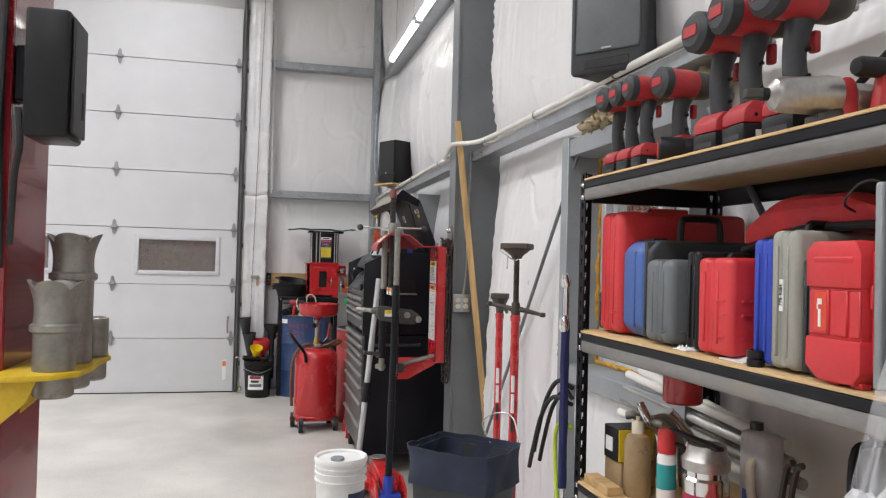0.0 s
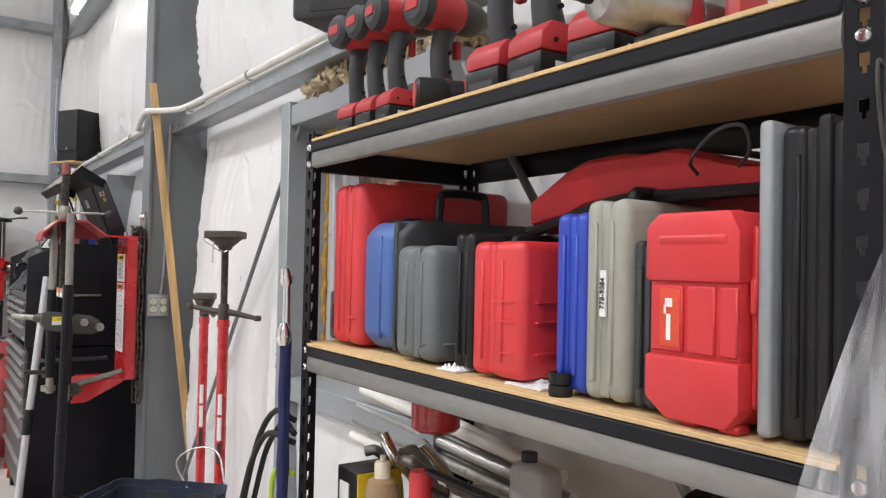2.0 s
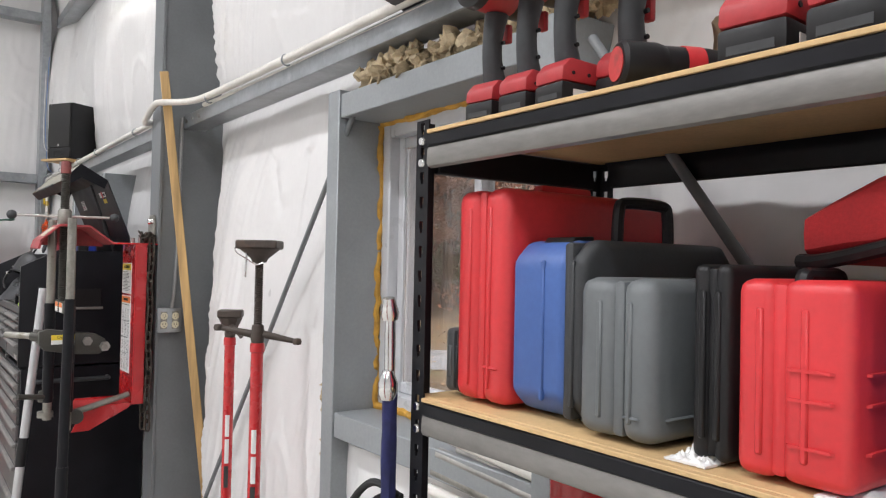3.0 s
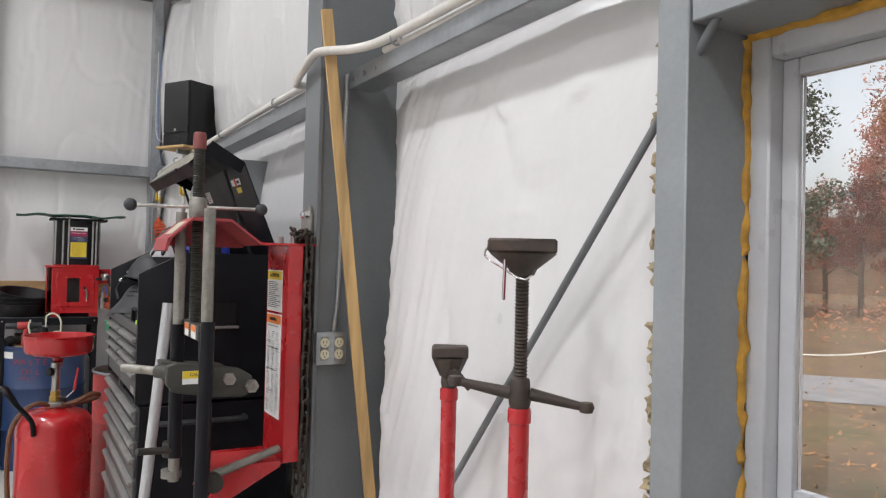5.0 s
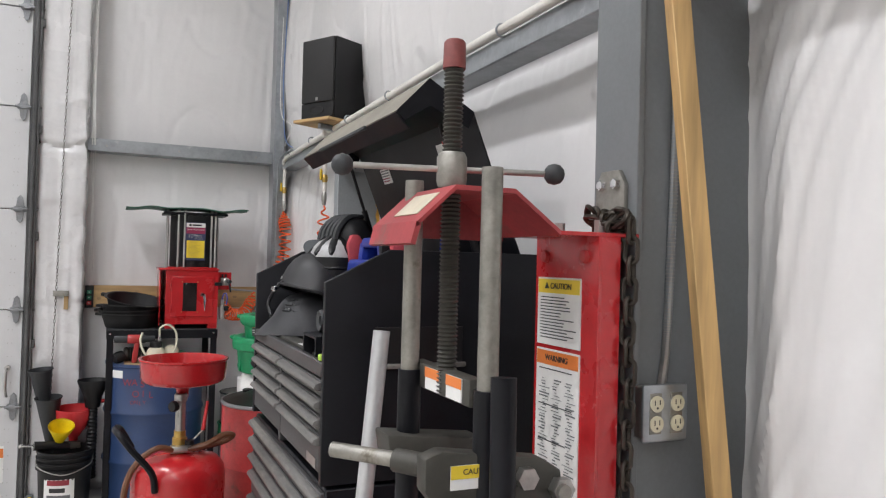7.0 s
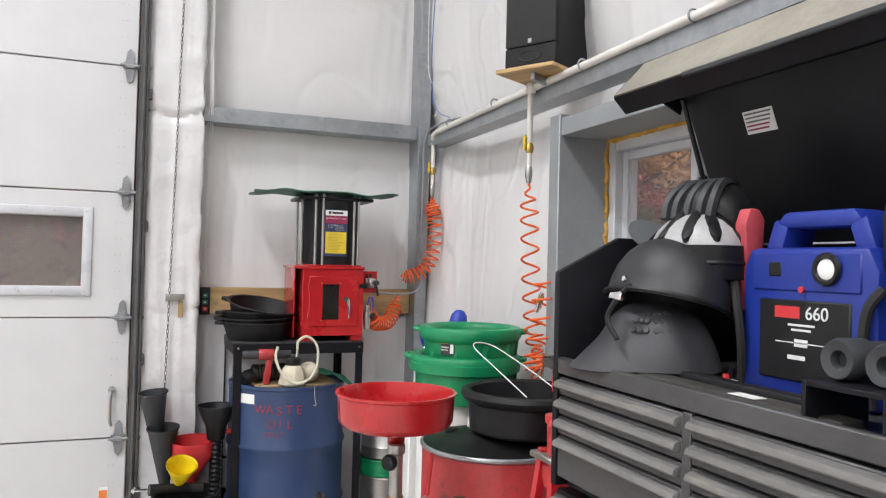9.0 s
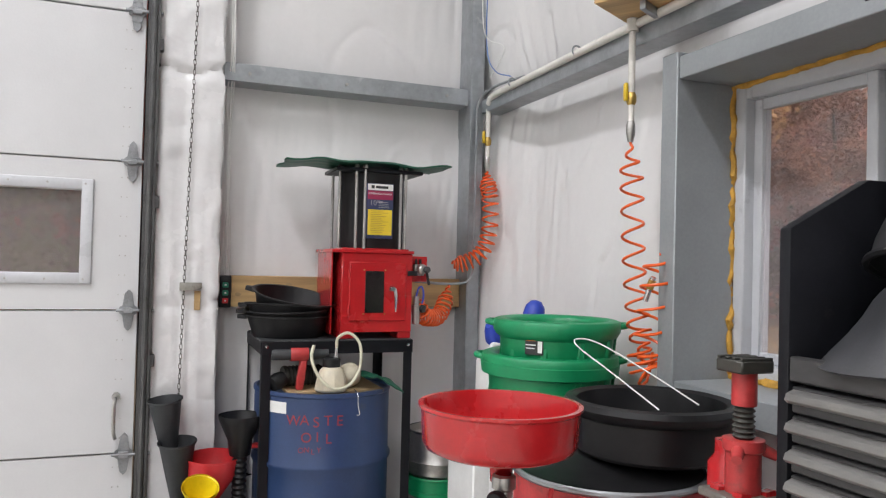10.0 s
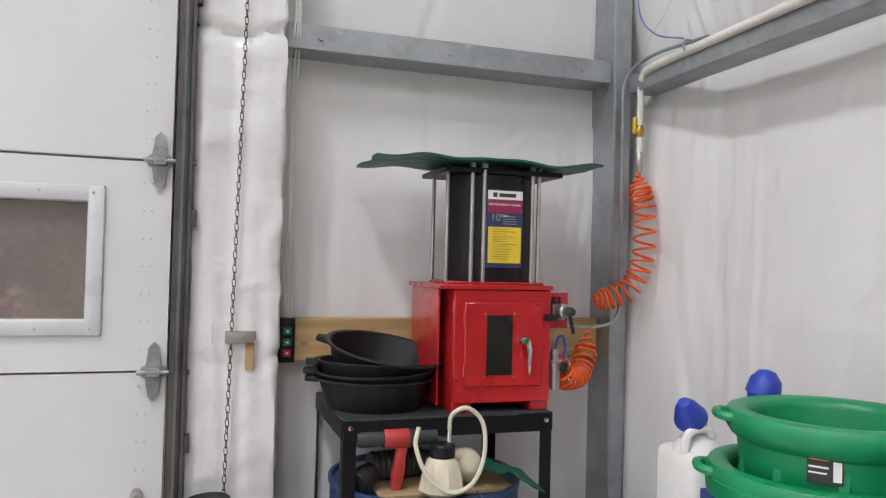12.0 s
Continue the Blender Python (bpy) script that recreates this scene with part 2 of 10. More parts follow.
def dusty_glass(name, dust, amount, rough):
    m = clear(name, rough=rough)
    n, l = m.node_tree.nodes, m.node_tree.links
    d, mx, tx = n.new("ShaderNodeBsdfDiffuse"), n.new("ShaderNodeMixShader"), n.new("ShaderNodeTexNoise")
    mr = n.new("ShaderNodeMapRange")
    tx.inputs["Scale"].default_value, tx.inputs["Detail"].default_value = 5.0, 6.0
    mr.inputs["To Min"].default_value, mr.inputs["To Max"].default_value = amount * 0.6, amount * 1.4
    d.inputs[0].default_value = (*dust, 1)
    l.new(tx.outputs["Fac"], mr.inputs["Value"])
    l.new(mr.outputs[0], mx.inputs[0])
    l.new(n["Principled BSDF"].outputs[0], mx.inputs[1])
    l.new(d.outputs[0], mx.inputs[2])
    l.new(mx.outputs[0], n["Material Output"].inputs[0])
    return m


# thin dust film; its warm tint paints in the low sun's veil
M_VEIL_GLASS = dusty_glass("dusty_warm_veil_glass", (0.6, 0.46, 0.36), 0.06, 0.004)
M_DUSTY_GLASS = dusty_glass("dusty_window_glass", (0.5, 0.42, 0.42), 0.17, 0.02)
M_HAZY_ACRYLIC = dusty_glass("hazy_acrylic", (0.5, 0.4, 0.38), 0.13, 0.05)
M_CONE = mat("orange_post", (0.75, 0.13, 0.02), 0.5, var=0.08, bump=0.03)
M_TUBE = glow("lit_tube", (1.0, 0.98, 0.95), 9.0)
M_PANEL_GLOW = glow("lit_panel", (1.0, 0.98, 0.95), 4.0)

for m, level in ((M_BLACK_STEEL, 0.2), (M_BLACK_PLASTIC, 0.28), (M_DARK_GREY, 0.35), (M_OLIVE, 0.4)):
    m.node_tree.nodes["Principled BSDF"].inputs["Specular IOR Level"].default_value = level


# ---- builders ----
def thing(name, loc, label, category, group="", rot=0.0, kind=""):
    ob = new(name)
    ob.empty_display_size = 0.05
    ob.matrix_world = pose(*loc, 0, 0, rot)
    return tagged(ob, label, category, group, kind)


def part(name, bm, material, parent=None, label="", world_space=True, smooth=True):
    """Links bm as one mesh; its points are in world space unless told otherwise."""
    root = parent
    while root is not None and root.parent is not None:
        root = root.parent
    if world_space and root is not None:
        bmesh.ops.transform(bm, matrix=root.matrix_basis.inverted(), verts=bm.verts)
    bmesh.ops.recalc_face_normals(bm, faces=bm.faces)
    me = bpy.data.meshes.new(name)
    bm.to_mesh(me)
    bm.free()
    if smooth:
        me.shade_smooth()
        me.set_sharp_from_angle(angle=radians(38))
    me.materials.append(material)
    ob = new(name, me)
    ob.parent = parent
    if label:
        tagged(ob, label)
    return ob


def single(name, bm, material, label, category, loc=None, group="", kind="", smooth=True):
    """A thing of one mesh, with its origin at loc."""
    if loc is not None:
        bmesh.ops.translate(bm, vec=-Vector(loc), verts=bm.verts)
    ob = part(name, bm, material, None, "", False, smooth)
    if loc is not None:
        ob.location = loc
    return tagged(ob, label, category, group, kind)


def add_box(bm, x0, x1, y0, y1, z0, z1, bevel=0.0, m=None, seg=1):
    r = bmesh.ops.create_cube(bm, size=1)
    vs = r["verts"]
    bmesh.ops.transform(bm, matrix=Matrix.Translation(((x0 + x1) / 2, (y0 + y1) / 2, (z0 + z1) / 2)) @ Matrix.Diagonal((abs(x1 - x0), abs(y1 - y0), abs(z1 - z0), 1)), verts=vs)
    if bevel:
        es = list({e for v in vs for e in v.link_edges})
        r2 = bmesh.ops.bevel(bm, geom=es, offset=bevel, segments=seg, affect="EDGES", profile=0.5)
        vs = list({v for f in r2["faces"] for v in f.verts} | {v for v in vs if v.is_valid})
    if m is not None:
        bmesh.ops.transform(bm, matrix=m, verts=vs)
    return bm


def box(x0, x1, y0, y1, z0, z1, bevel=0.0, m=None, seg=1):
    return add_box(bmesh.new(), x0, x1, y0, y1, z0, z1, bevel, m, seg)


def add_cyl(bm, p0, p1, r0, r1=None, n=16, caps=True):
    r1 = r0 if r1 is None else r1
    p0, p1 = Vector(p0), Vector(p1)
    d = p1 - p0
    q = d.to_track_quat("Z", "Y").to_matrix().to_4x4()
    bmesh.ops.create_cone(bm, cap_ends=caps, segments=n, radius1=r0, radius2=r1, depth=d.length, matrix=Matrix.Translation((p0 + p1) / 2) @ q)
    return bm


def cyl(p0, p1, r0, r1=None, n=16, caps=True):
    return add_cyl(bmesh.new(), p0, p1, r0, r1, n, caps)


def add_lathe(bm, prof, at=(0, 0, 0), n=32, m=None, sx=1.0, sy=1.0):
    """Turns a profile of (radius, height) round the z axis at a place."""
    rings = []
    for r, z in prof:
        if r < 1e-5:
            rings.append([bm.verts.new((at[0], at[1], at[2] + z))])
        else:
            rings.append([bm.verts.new((at[0] + sx * r * math.cos(2 * math.pi * i / n), at[1] + sy * r * math.sin(2 * math.pi * i / n), at[2] + z)) for i in range(n)])
    for a, b in zip(rings, rings[1:]):
        for i in range(n):
            j = (i + 1) % n
            if len(a) == 1 and len(b) == 1:
                continue
            if len(a) == 1:
                bm.faces.new((a[0], b[j], b[i]))
            elif len(b) == 1:
                bm.faces.new((a[i], a[j], b[0]))
            else:
                bm.faces.new((a[i], a[j], b[j], b[i]))
    if m is not None:
        bmesh.ops.transform(bm, matrix=m, verts=[v for ring in rings for v in ring])
    return bm


def lathe(prof, at=(0, 0, 0), n=32, m=None, sx=1.0, sy=1.0):
    return add_lathe(bmesh.new(), prof, at, n, m, sx, sy)


def add_tube(bm, pts, r, n=8, closed=False):
    pts = [Vector(p) for p in pts]
    rings, up = [], None
    for i, p in enumerate(pts):
        d = (pts[(i + 1) % len(pts) if closed else min(i + 1, len(pts) - 1)] - pts[i - 1 if closed else max(i - 1, 0)]).normalized()
        if up is None:
            up = d.orthogonal().normalized()
        up = (up - d * up.dot(d)).normalized()
        side = d.cross(up)
        rings.append([bm.verts.new(p + r * (math.cos(2 * math.pi * k / n) * up + math.sin(2 * math.pi * k / n) * side)) for k in range(n)])
    pairs = list(zip(rings, rings[1:])) + ([(rings[-1], rings[0])] if closed else [])
    for a, b in pairs:
        for k in range(n):
            bm.faces.new((a[k], a[(k + 1) % n], b[(k + 1) % n], b[k]))
    if not closed:
        bm.faces.new(rings[0][::-1])
        bm.faces.new(rings[-1])
    return bm


def tube(pts, r, n=8, closed=False):
    return add_tube(bmesh.new(), pts, r, n, closed)


def smooth_path(pts, steps=6):
    """A Catmull-Rom curve through points."""
    p = [Vector(a) for a in pts]
    p = [2 * p[0] - p[1], *p, 2 * p[-1] - p[-2]]
    out = []
    for i in range(1, len(p) - 2):
        for k in range(steps):
            t = k / steps
            out.append(0.5 * (2 * p[i] + (p[i + 1] - p[i - 1]) * t + (2 * p[i - 1] - 5 * p[i] + 4 * p[i + 1] - p[i + 2]) * t * t + (3 * p[i] - p[i - 1] - 3 * p[i + 1] + p[i + 2]) * t ** 3))
    return out + [p[-2]]


def add_prism(bm, poly, axis, a, b):
    """A polygon of two coordinates, drawn out along an axis ('x': poly is (y, z); 'y': (x, z); 'z': (x, y))."""
    def p(u, v, w):
        return {"x": (w, u, v), "y": (u, w, v), "z": (u, v, w)}[axis]
    lo = [bm.verts.new(p(u, v, a)) for u, v in poly]
    hi = [bm.verts.new(p(u, v, b)) for u, v in poly]
    bm.faces.new(lo)
    bm.faces.new(hi[::-1])
    for i in range(len(poly)):
        j = (i + 1) % len(poly)
        bm.faces.new((lo[i], lo[j], hi[j], hi[i]))
    return bm


def prism(poly, axis, a, b, bevel=0.0):
    bm = add_prism(bmesh.new(), poly, axis, a, b)
    if bevel:
        bmesh.ops.bevel(bm, geom=list(bm.edges), offset=bevel, segments=2, affect="EDGES", profile=0.5)
    return bm


def letters(text, size, m, material, parent, label="", thick=0.0006, name="lettering"):
    """Words with the built-in font, as a mesh; they read along local x with y up, at the pose m."""
    cu = bpy.data.curves.new("words", "FONT")
    cu.body, cu.size, cu.extrude, cu.align_x, cu.align_y = text, size, thick, "CENTER", "CENTER"
    tmp = new("words", cu)
    me = bpy.data.meshes.new_from_object(tmp)
    bpy.data.objects.remove(tmp)
    bpy.data.curves.remove(cu)
    bm = bmesh.new()
    bm.from_mesh(me)
    bpy.data.meshes.remove(me)
    bmesh.ops.transform(bm, matrix=m, verts=bm.verts)
    return part(name, bm, material, parent, label, True, False)


FACE_NY = Matrix(((1, 0, 0, 0), (0, 0, -1, 0), (0, 1, 0, 0), (0, 0, 0, 1)))    # faces -y, reads along +x
FACE_NX = Matrix(((0, 0, -1, 0), (-1, 0, 0, 0), (0, 1, 0, 0), (0, 0, 0, 1)))   # faces -x, reads along -y


def bars(rows, m, thick=0.0006):
    """Lines of unreadable print: (x0, x1, y0, y1) in a label's plane, at the pose m."""
    bm = bmesh.new()
    for x0, x1, y0, y1 in rows:
        add_box(bm, x0, x1, y0, y1, 0, thick, 0, m)
    return bm


def text_rows(x0, x1, y_top, y_bot, count, seed=1, fill=0.55):
    rng = random.Random(seed)
    h = (y_top - y_bot) / count
    return [(x0, x0 + (x1 - x0) * rng.uniform(0.55, 1.0), y_top - h * (i + fill), y_top - h * i) for i in range(count)]


# ---- the hall ----
WALL_X, END_Y, ROOF = 1.47, 8.86, 5.4
LEFT_X, BACK_Y = -10.0, -6.0
DOOR_R, DOOR_L, DOOR_Y, DOOR_TOP = -0.27, -4.0, 8.62, 4.27
WIN_A = (2.22, 3.13, 1.065, 1.975)
WIN_B = (6.25, 7.16, 1.075, 1.98)
tagged(single("floor", box(LEFT_X, 1.75, BACK_Y, 9.1, -0.12, 0), M_CONCRETE, "pale grey-beige concrete workshop floor, smooth and faintly stained", "floor", kind="structure", smooth=False), kind="structure")
single("ceiling", box(LEFT_X, 1.75, BACK_Y, 9.1, ROOF, ROOF + 0.15), M_VINYL, "white vinyl-faced insulated roof", "ceiling", kind="structure", smooth=False)
single("wall_back", box(LEFT_X, 1.75, BACK_Y - 0.2, BACK_Y, 0, ROOF), M_VINYL, "white vinyl-faced insulated wall", "wall", kind="structure", smooth=False)
single("wall_left", box(LEFT_X - 0.2, LEFT_X, BACK_Y, 9.1, 0, ROOF), M_VINYL, "white vinyl-faced insulated wall", "wall", kind="structure", smooth=False)


def wall_with_openings(name, fixed_axis, a0, a1, u0, u1, v1, openings, material, label):
    """A thick wall in boxes round its openings (u0, u1, v0, v1)."""
    bm = bmesh.new()
    cuts = sorted({u0, u1, *[o[0] for o in openings], *[o[1] for o in openings]})
    for s, e in zip(cuts, cuts[1:]):
        mid = (s + e) / 2
        holes = sorted((o[2], o[3]) for o in openings if o[0] < mid < o[1])
        z = 0.0
        for lo, hi in holes + [(v1, v1)]:
            if lo - z > 0.001:
                if fixed_axis == "x":
                    add_box(bm, a0, a1, s, e, z, lo)
                else:
                    add_box(bm, s, e, a0, a1, z, lo)
            z = hi
    return single(name, bm, material, label, "wall", kind="structure", smooth=False)


wall_with_openings("wall_right", "x", 1.58, 1.61, BACK_Y, 9.1, ROOF, [WIN_A, WIN_B], M_GREY_LIGHT, "outer steel skin of the side wall behind insulation")
wall_with_openings("wall_end", "y", 8.95, 9.1, LEFT_X, 1.58, ROOF, [(DOOR_L, DOOR_R + 0.02, 0.0, DOOR_TOP)], M_VINYL, "outer steel skin of the end wall behind insulation")


def near_frame(u):
    """How close a place along the side wall lies to a frame, window jamb or corner, 0 to 1."""
    return max(k * math.exp(-abs(u - c) / w) for c, w, k in ((4.66, 0.3, 1.3), (4.82, 0.22, 0.6), (8.4, 0.2, 0.22), (3.25, 0.12, 0.5), (2.1, 0.15, 0.5), (-2.7, 0.2, 0.5)))


def sheet(name, fixed_axis, a, u0, u1, v0, v1, step, holes, depth, material, label, seed):
    """A hung sheet of vinyl-faced insulation with pillows, long creases and sags, facing -x or -y."""
    nu, nv = round((u1 - u0) / step), round((v1 - v0) / step)
    verts, faces = [], []
    for j in range(nv + 1):
        for i in range(nu + 1):
            u, v = u0 + (u1 - u0) * i / nu, v0 + (v1 - v0) * j / nv
            d = depth(u, v)
            d += 0.006 * noise.noise((u * 4.0 + seed, v * 0.8, seed)) + 0.012 * noise.noise((u * 1.6, v * 1.6, seed + 9))
            # a few thin upright creases where the sheet was folded
            r = noise.noise((u * 2.2 + seed, v * 0.16, seed + 60))
            d += 0.007 * max(0.0, 1 - abs(r) * 16) * max(0.0, 0.3 + noise.noise((u * 0.9, v * 1.3, seed + 61)))
            # long sharp pleats, close together near the frame and sparse in the bay's middle
            tight = near_frame(u) if fixed_axis == "x" else 0.03 + 0.35 * math.exp(-abs(u - 0.05) / 0.08) + 0.2 * math.exp(-abs(u - 1.2) / 0.08)
            lean = u + 0.32 * v * (1 if u < 4.7 and fixed_axis == "x" else -0.2) + 0.05 * noise.noise((u * 2, v * 2, seed + 3))
            r = noise.noise((lean * 19.0, v * 0.5, seed + 20))
            d += (0.002 + 0.04 * tight * min(1.0, abs(u - 4.74) / 0.2)) * max(0.0, 1 - abs(r) * 3.4) ** 1.3 * (0.3 + 0.7 * abs(noise.noise((u * 1.3, v * 1.1, seed + 31)) * 2))
            r = noise.noise((u * 2.3 + 0.8 * v, v * 1.3 - u * 1.4, seed + 40))
            d += 0.006 * max(0.0, 1 - abs(r) * 9) * (1 if noise.noise((u, v, seed + 30)) > 0 else -1)
            r = noise.noise((u * 1.2, v * 9.0 + 0.6 * u, seed + 50))
            d += 0.005 * max(0.0, 1 - abs(r) * 6) * max(0.0, noise.noise((u * 1.7, v * 1.7, seed + 51)))
            verts.append((a - d, u, v) if fixed_axis == "x" else (u, a - d, v))
    for j in range(nv):
        for i in range(nu):
            cu, cv = u0 + (u1 - u0) * (i + 0.5) / nu, v0 + (v1 - v0) * (j + 0.5) / nv
            if any(h[0] < cu < h[1] and h[2] < cv < h[3] for h in holes):
                continue
            k = j * (nu + 1) + i
            faces.append((k, k + 1, k + nu + 2, k + nu + 1))
    me = bpy.data.meshes.new(name)
    me.from_pydata(verts, [], faces)
    me.shade_smooth()
    me.materials.append(material)
    return tagged(new(name, me), label, "wall", "", "structure")


GIRT_Z, GIRT2_Z = 2.19, 3.68


def pillow(v):
    lo, hi = (0.0, GIRT_Z) if v < GIRT_Z else (GIRT_Z, GIRT2_Z) if v < GIRT2_Z else (GIRT2_Z, ROOF)
    return 0.045 * math.sin(math.pi * (v - lo) / (hi - lo)) ** 0.6


def sag(v):
    """How far the sheet bellies out between two girts, 0 to 1; it is pinned back behind each of them."""
    lo, hi = (-GIRT_Z, GIRT_Z) if v < GIRT_Z else (GIRT_Z, GIRT2_Z) if v < GIRT2_Z else (GIRT2_Z, ROOF + 1.7)
    return 0.2 + 0.8 * math.sin(math.pi * (v - lo) / (hi - lo)) ** 0.6


sheet("wall_lining_side", "x", WALL_X + 0.035, -2.0, 8.84, 0.0, ROOF, 0.0135, [(WIN_A[0] - 0.03, WIN_A[1] + 0.03, WIN_A[2] - 0.03, WIN_A[3] + 0.03), (WIN_B[0] - 0.03, WIN_B[1] + 0.03, WIN_B[2] - 0.03, WIN_B[3] + 0.03)],
      lambda u, v: (pillow(v) + (0.08 if u > 2.2 else 0.08 * max(0, (u - 2.1) / 0.1) - 0.02) * sag(v)) * min(1, max(0.0, (4.66 - u) / 0.16 if u < 4.7 else (u - 4.8) / 0.16)) + 0.10 * min(1, max(0, (u - 8.35) / 0.3)), M_VINYL, "white vinyl-faced insulation hung in creased bays along the side wall", 3.0)
sheet("wall_lining_end", "y", END_Y - 0.035, -0.02, 1.5, 0.0, ROOF, 0.018, [], lambda u, v: 0.5 * pillow(v) * math.sin(math.pi * min(1, max(0, (u - 0.0) / 1.3))) ** 0.5, M_VINYL, "white vinyl-faced insulation hung in creased bays on the end wall", 7.0)
single("wall_lining_back", box(WALL_X, 1.58, BACK_Y, -2.0, 0, ROOF), M_VINYL, "white vinyl-faced insulation along the side wall", "wall", kind="structure", smooth=False)


def wrap_column():
    """The door jamb's post, wrapped in the same vinyl with horizontal creases."""
    bm = bmesh.new()
    n, rows = 72, 260
    rings = []
    for j in range(rows + 1):
        z = ROOF * j / rows
        ring = []
        for i in range(n):
            t = i / n * 4
            s, f = int(t), t - int(t)
            cx, cy = [(-1 + 2 * f, -1), (1, -1 + 2 * f), (1 - 2 * f, 1), (-1, 1 - 2 * f)][s]
            k = 1 / max(1, (abs(cx) ** 14 + abs(cy) ** 14) ** (1 / 14))
            x, y = -0.085 + 0.135 * cx * k, 8.735 + 0.125 * cy * k
            fold = 0.004 * noise.noise((x * 5, y * 5, z * 7)) + 0.007 * noise.noise((x * 14, y * 10, z * 1.1 + 5)) + 0.007 * max(0.0, 1 - 4 * abs(noise.noise((x * 18, y * 12, z * 0.7 + 9)))) + 0.006 * max(0.0, 1 - 5 * abs(noise.noise((x * 3, 3, z * 3.2)))) + 0.003 * noise.noise((x * 30, y * 9, z * 30))
            for zc in (1.21, 2.2, 3.7):
                fold += 0.022 * math.exp(-((z - zc - 0.02 * math.sin(x * 16)) / 0.016) ** 2) * (-1 if zc == 2.2 else -0.5)
            d = Vector((cx, cy, 0)).normalized() * fold
            ring.append(bm.verts.new((x + d.x, y + d.y, z)))
        rings.append(ring)
    for a, b in zip(rings, rings[1:]):
        for i in range(n):
            bm.faces.new((a[i], a[(i + 1) % n], b[(i + 1) % n], b[i]))
    return bm


single("door_post", wrap_column(), M_WRAP, "door jamb post wrapped in creased white vinyl insulation", "post", kind="structure")


def channel(name, axis, a, b, c0, c1, d0, d1, lip, material, label, open_side, t=0.006):
    """A rolled C-section along an axis: web and two flanges with lips. c is the wall's normal direction, d the other one."""
    bm = bmesh.new()

    def put(p0, p1, q0, q1):
        if axis == "x":
            add_box(bm, a, b, p0, p1, q0, q1, 0.0015)
        elif axis == "y":
            add_box(bm, p0, p1, a, b, q0, q1, 0.0015)
        else:
            add_box(bm, p0, p1, q0, q1, a, b, 0.0015)
    put(c0, c0 + t, d0, d1)
    put(c1 - t, c1, d0, d1)
    w = d0 if open_side == "+" else d1 - t
    put(c0 + t, c1 - t, w, w + t)
    e = d1 - t if open_side == "+" else d0
    put(c0 + t, c0 + lip, e, e + t)
    return single(name, bm, material, label, "girt", kind="structure")


channel("trim_girt_end_low", "x", 0.05, 1.215, 8.69, 8.84, 2.185, 2.265, 0.02, M_GALV, "galvanised steel girt across the end wall bay", "+")
channel("trim_girt_end_high", "x", 0.05, 1.215, 8.69, 8.84, 3.66, 3.74, 0.02, M_GALV, "galvanised steel girt across the end wall bay", "+")
channel("trim_girt_side_far", "y", 4.83, 8.66, 1.275, 1.375, 2.145, 2.21, 0.02, M_GALV, "galvanised steel girt along the side wall", "+")
channel("trim_girt_side_near", "y", -1.5, 4.665, 1.305, 1.405, 2.148, 2.21, 0.02, M_GALV, "galvanised steel girt along the side wall", "+")
channel("trim_girt_side_high", "y", -1.5, 8.66, 1.33, 1.5, 3.62, 3.70, 0.02, M_GALV, "galvanised steel girt along the upper side wall", "+")
channel("trim_corner_post", "z", 0.0, ROOF, 1.22, 1.29, 8.67, 8.88, 0.025, M_GALV, "galvanised steel corner post", "+")
bm = bmesh.new()
for y in (4.44, 4.53, 4.62):
    add_cyl(bm, (1.298, y, 2.178), (1.306, y, 2.178), 0.009, None, 6)
for x in (0.16, 0.6, 1.1):
    add_cyl(bm, (x, 8.682, 2.222), (x, 8.691, 2.222), 0.008, None, 6)
single("trim_girt_bolts", bm, M_STEEL, "zinc bolt heads along the steel girts", "bolts", kind="structure")
# the main frame's column, with flange, web plate and base
bm = box(1.20, 1.215, 4.672, 4.822, 0.0, ROOF, 0.002)
add_box(bm, 1.215, 1.545, 4.680, 4.812, 0.012, ROOF, 0.002)
add_box(bm, 1.17, 1.55, 4.64, 4.85, 0.0, 0.018, 0.003)
single("trim_column", bm, M_GREY_PAINT, "grey-painted steel frame column", "column", kind="structure")
bm = box(1.20, 1.215, -2.8, -2.65, 0.0, ROOF, 0.002)
add_box(bm, 1.215, 1.545, -2.79, -2.66, 0.012, ROOF, 0.002)
single("trim_column_near", bm, M_GREY_PAINT, "grey-painted steel frame column", "column", kind="structure")


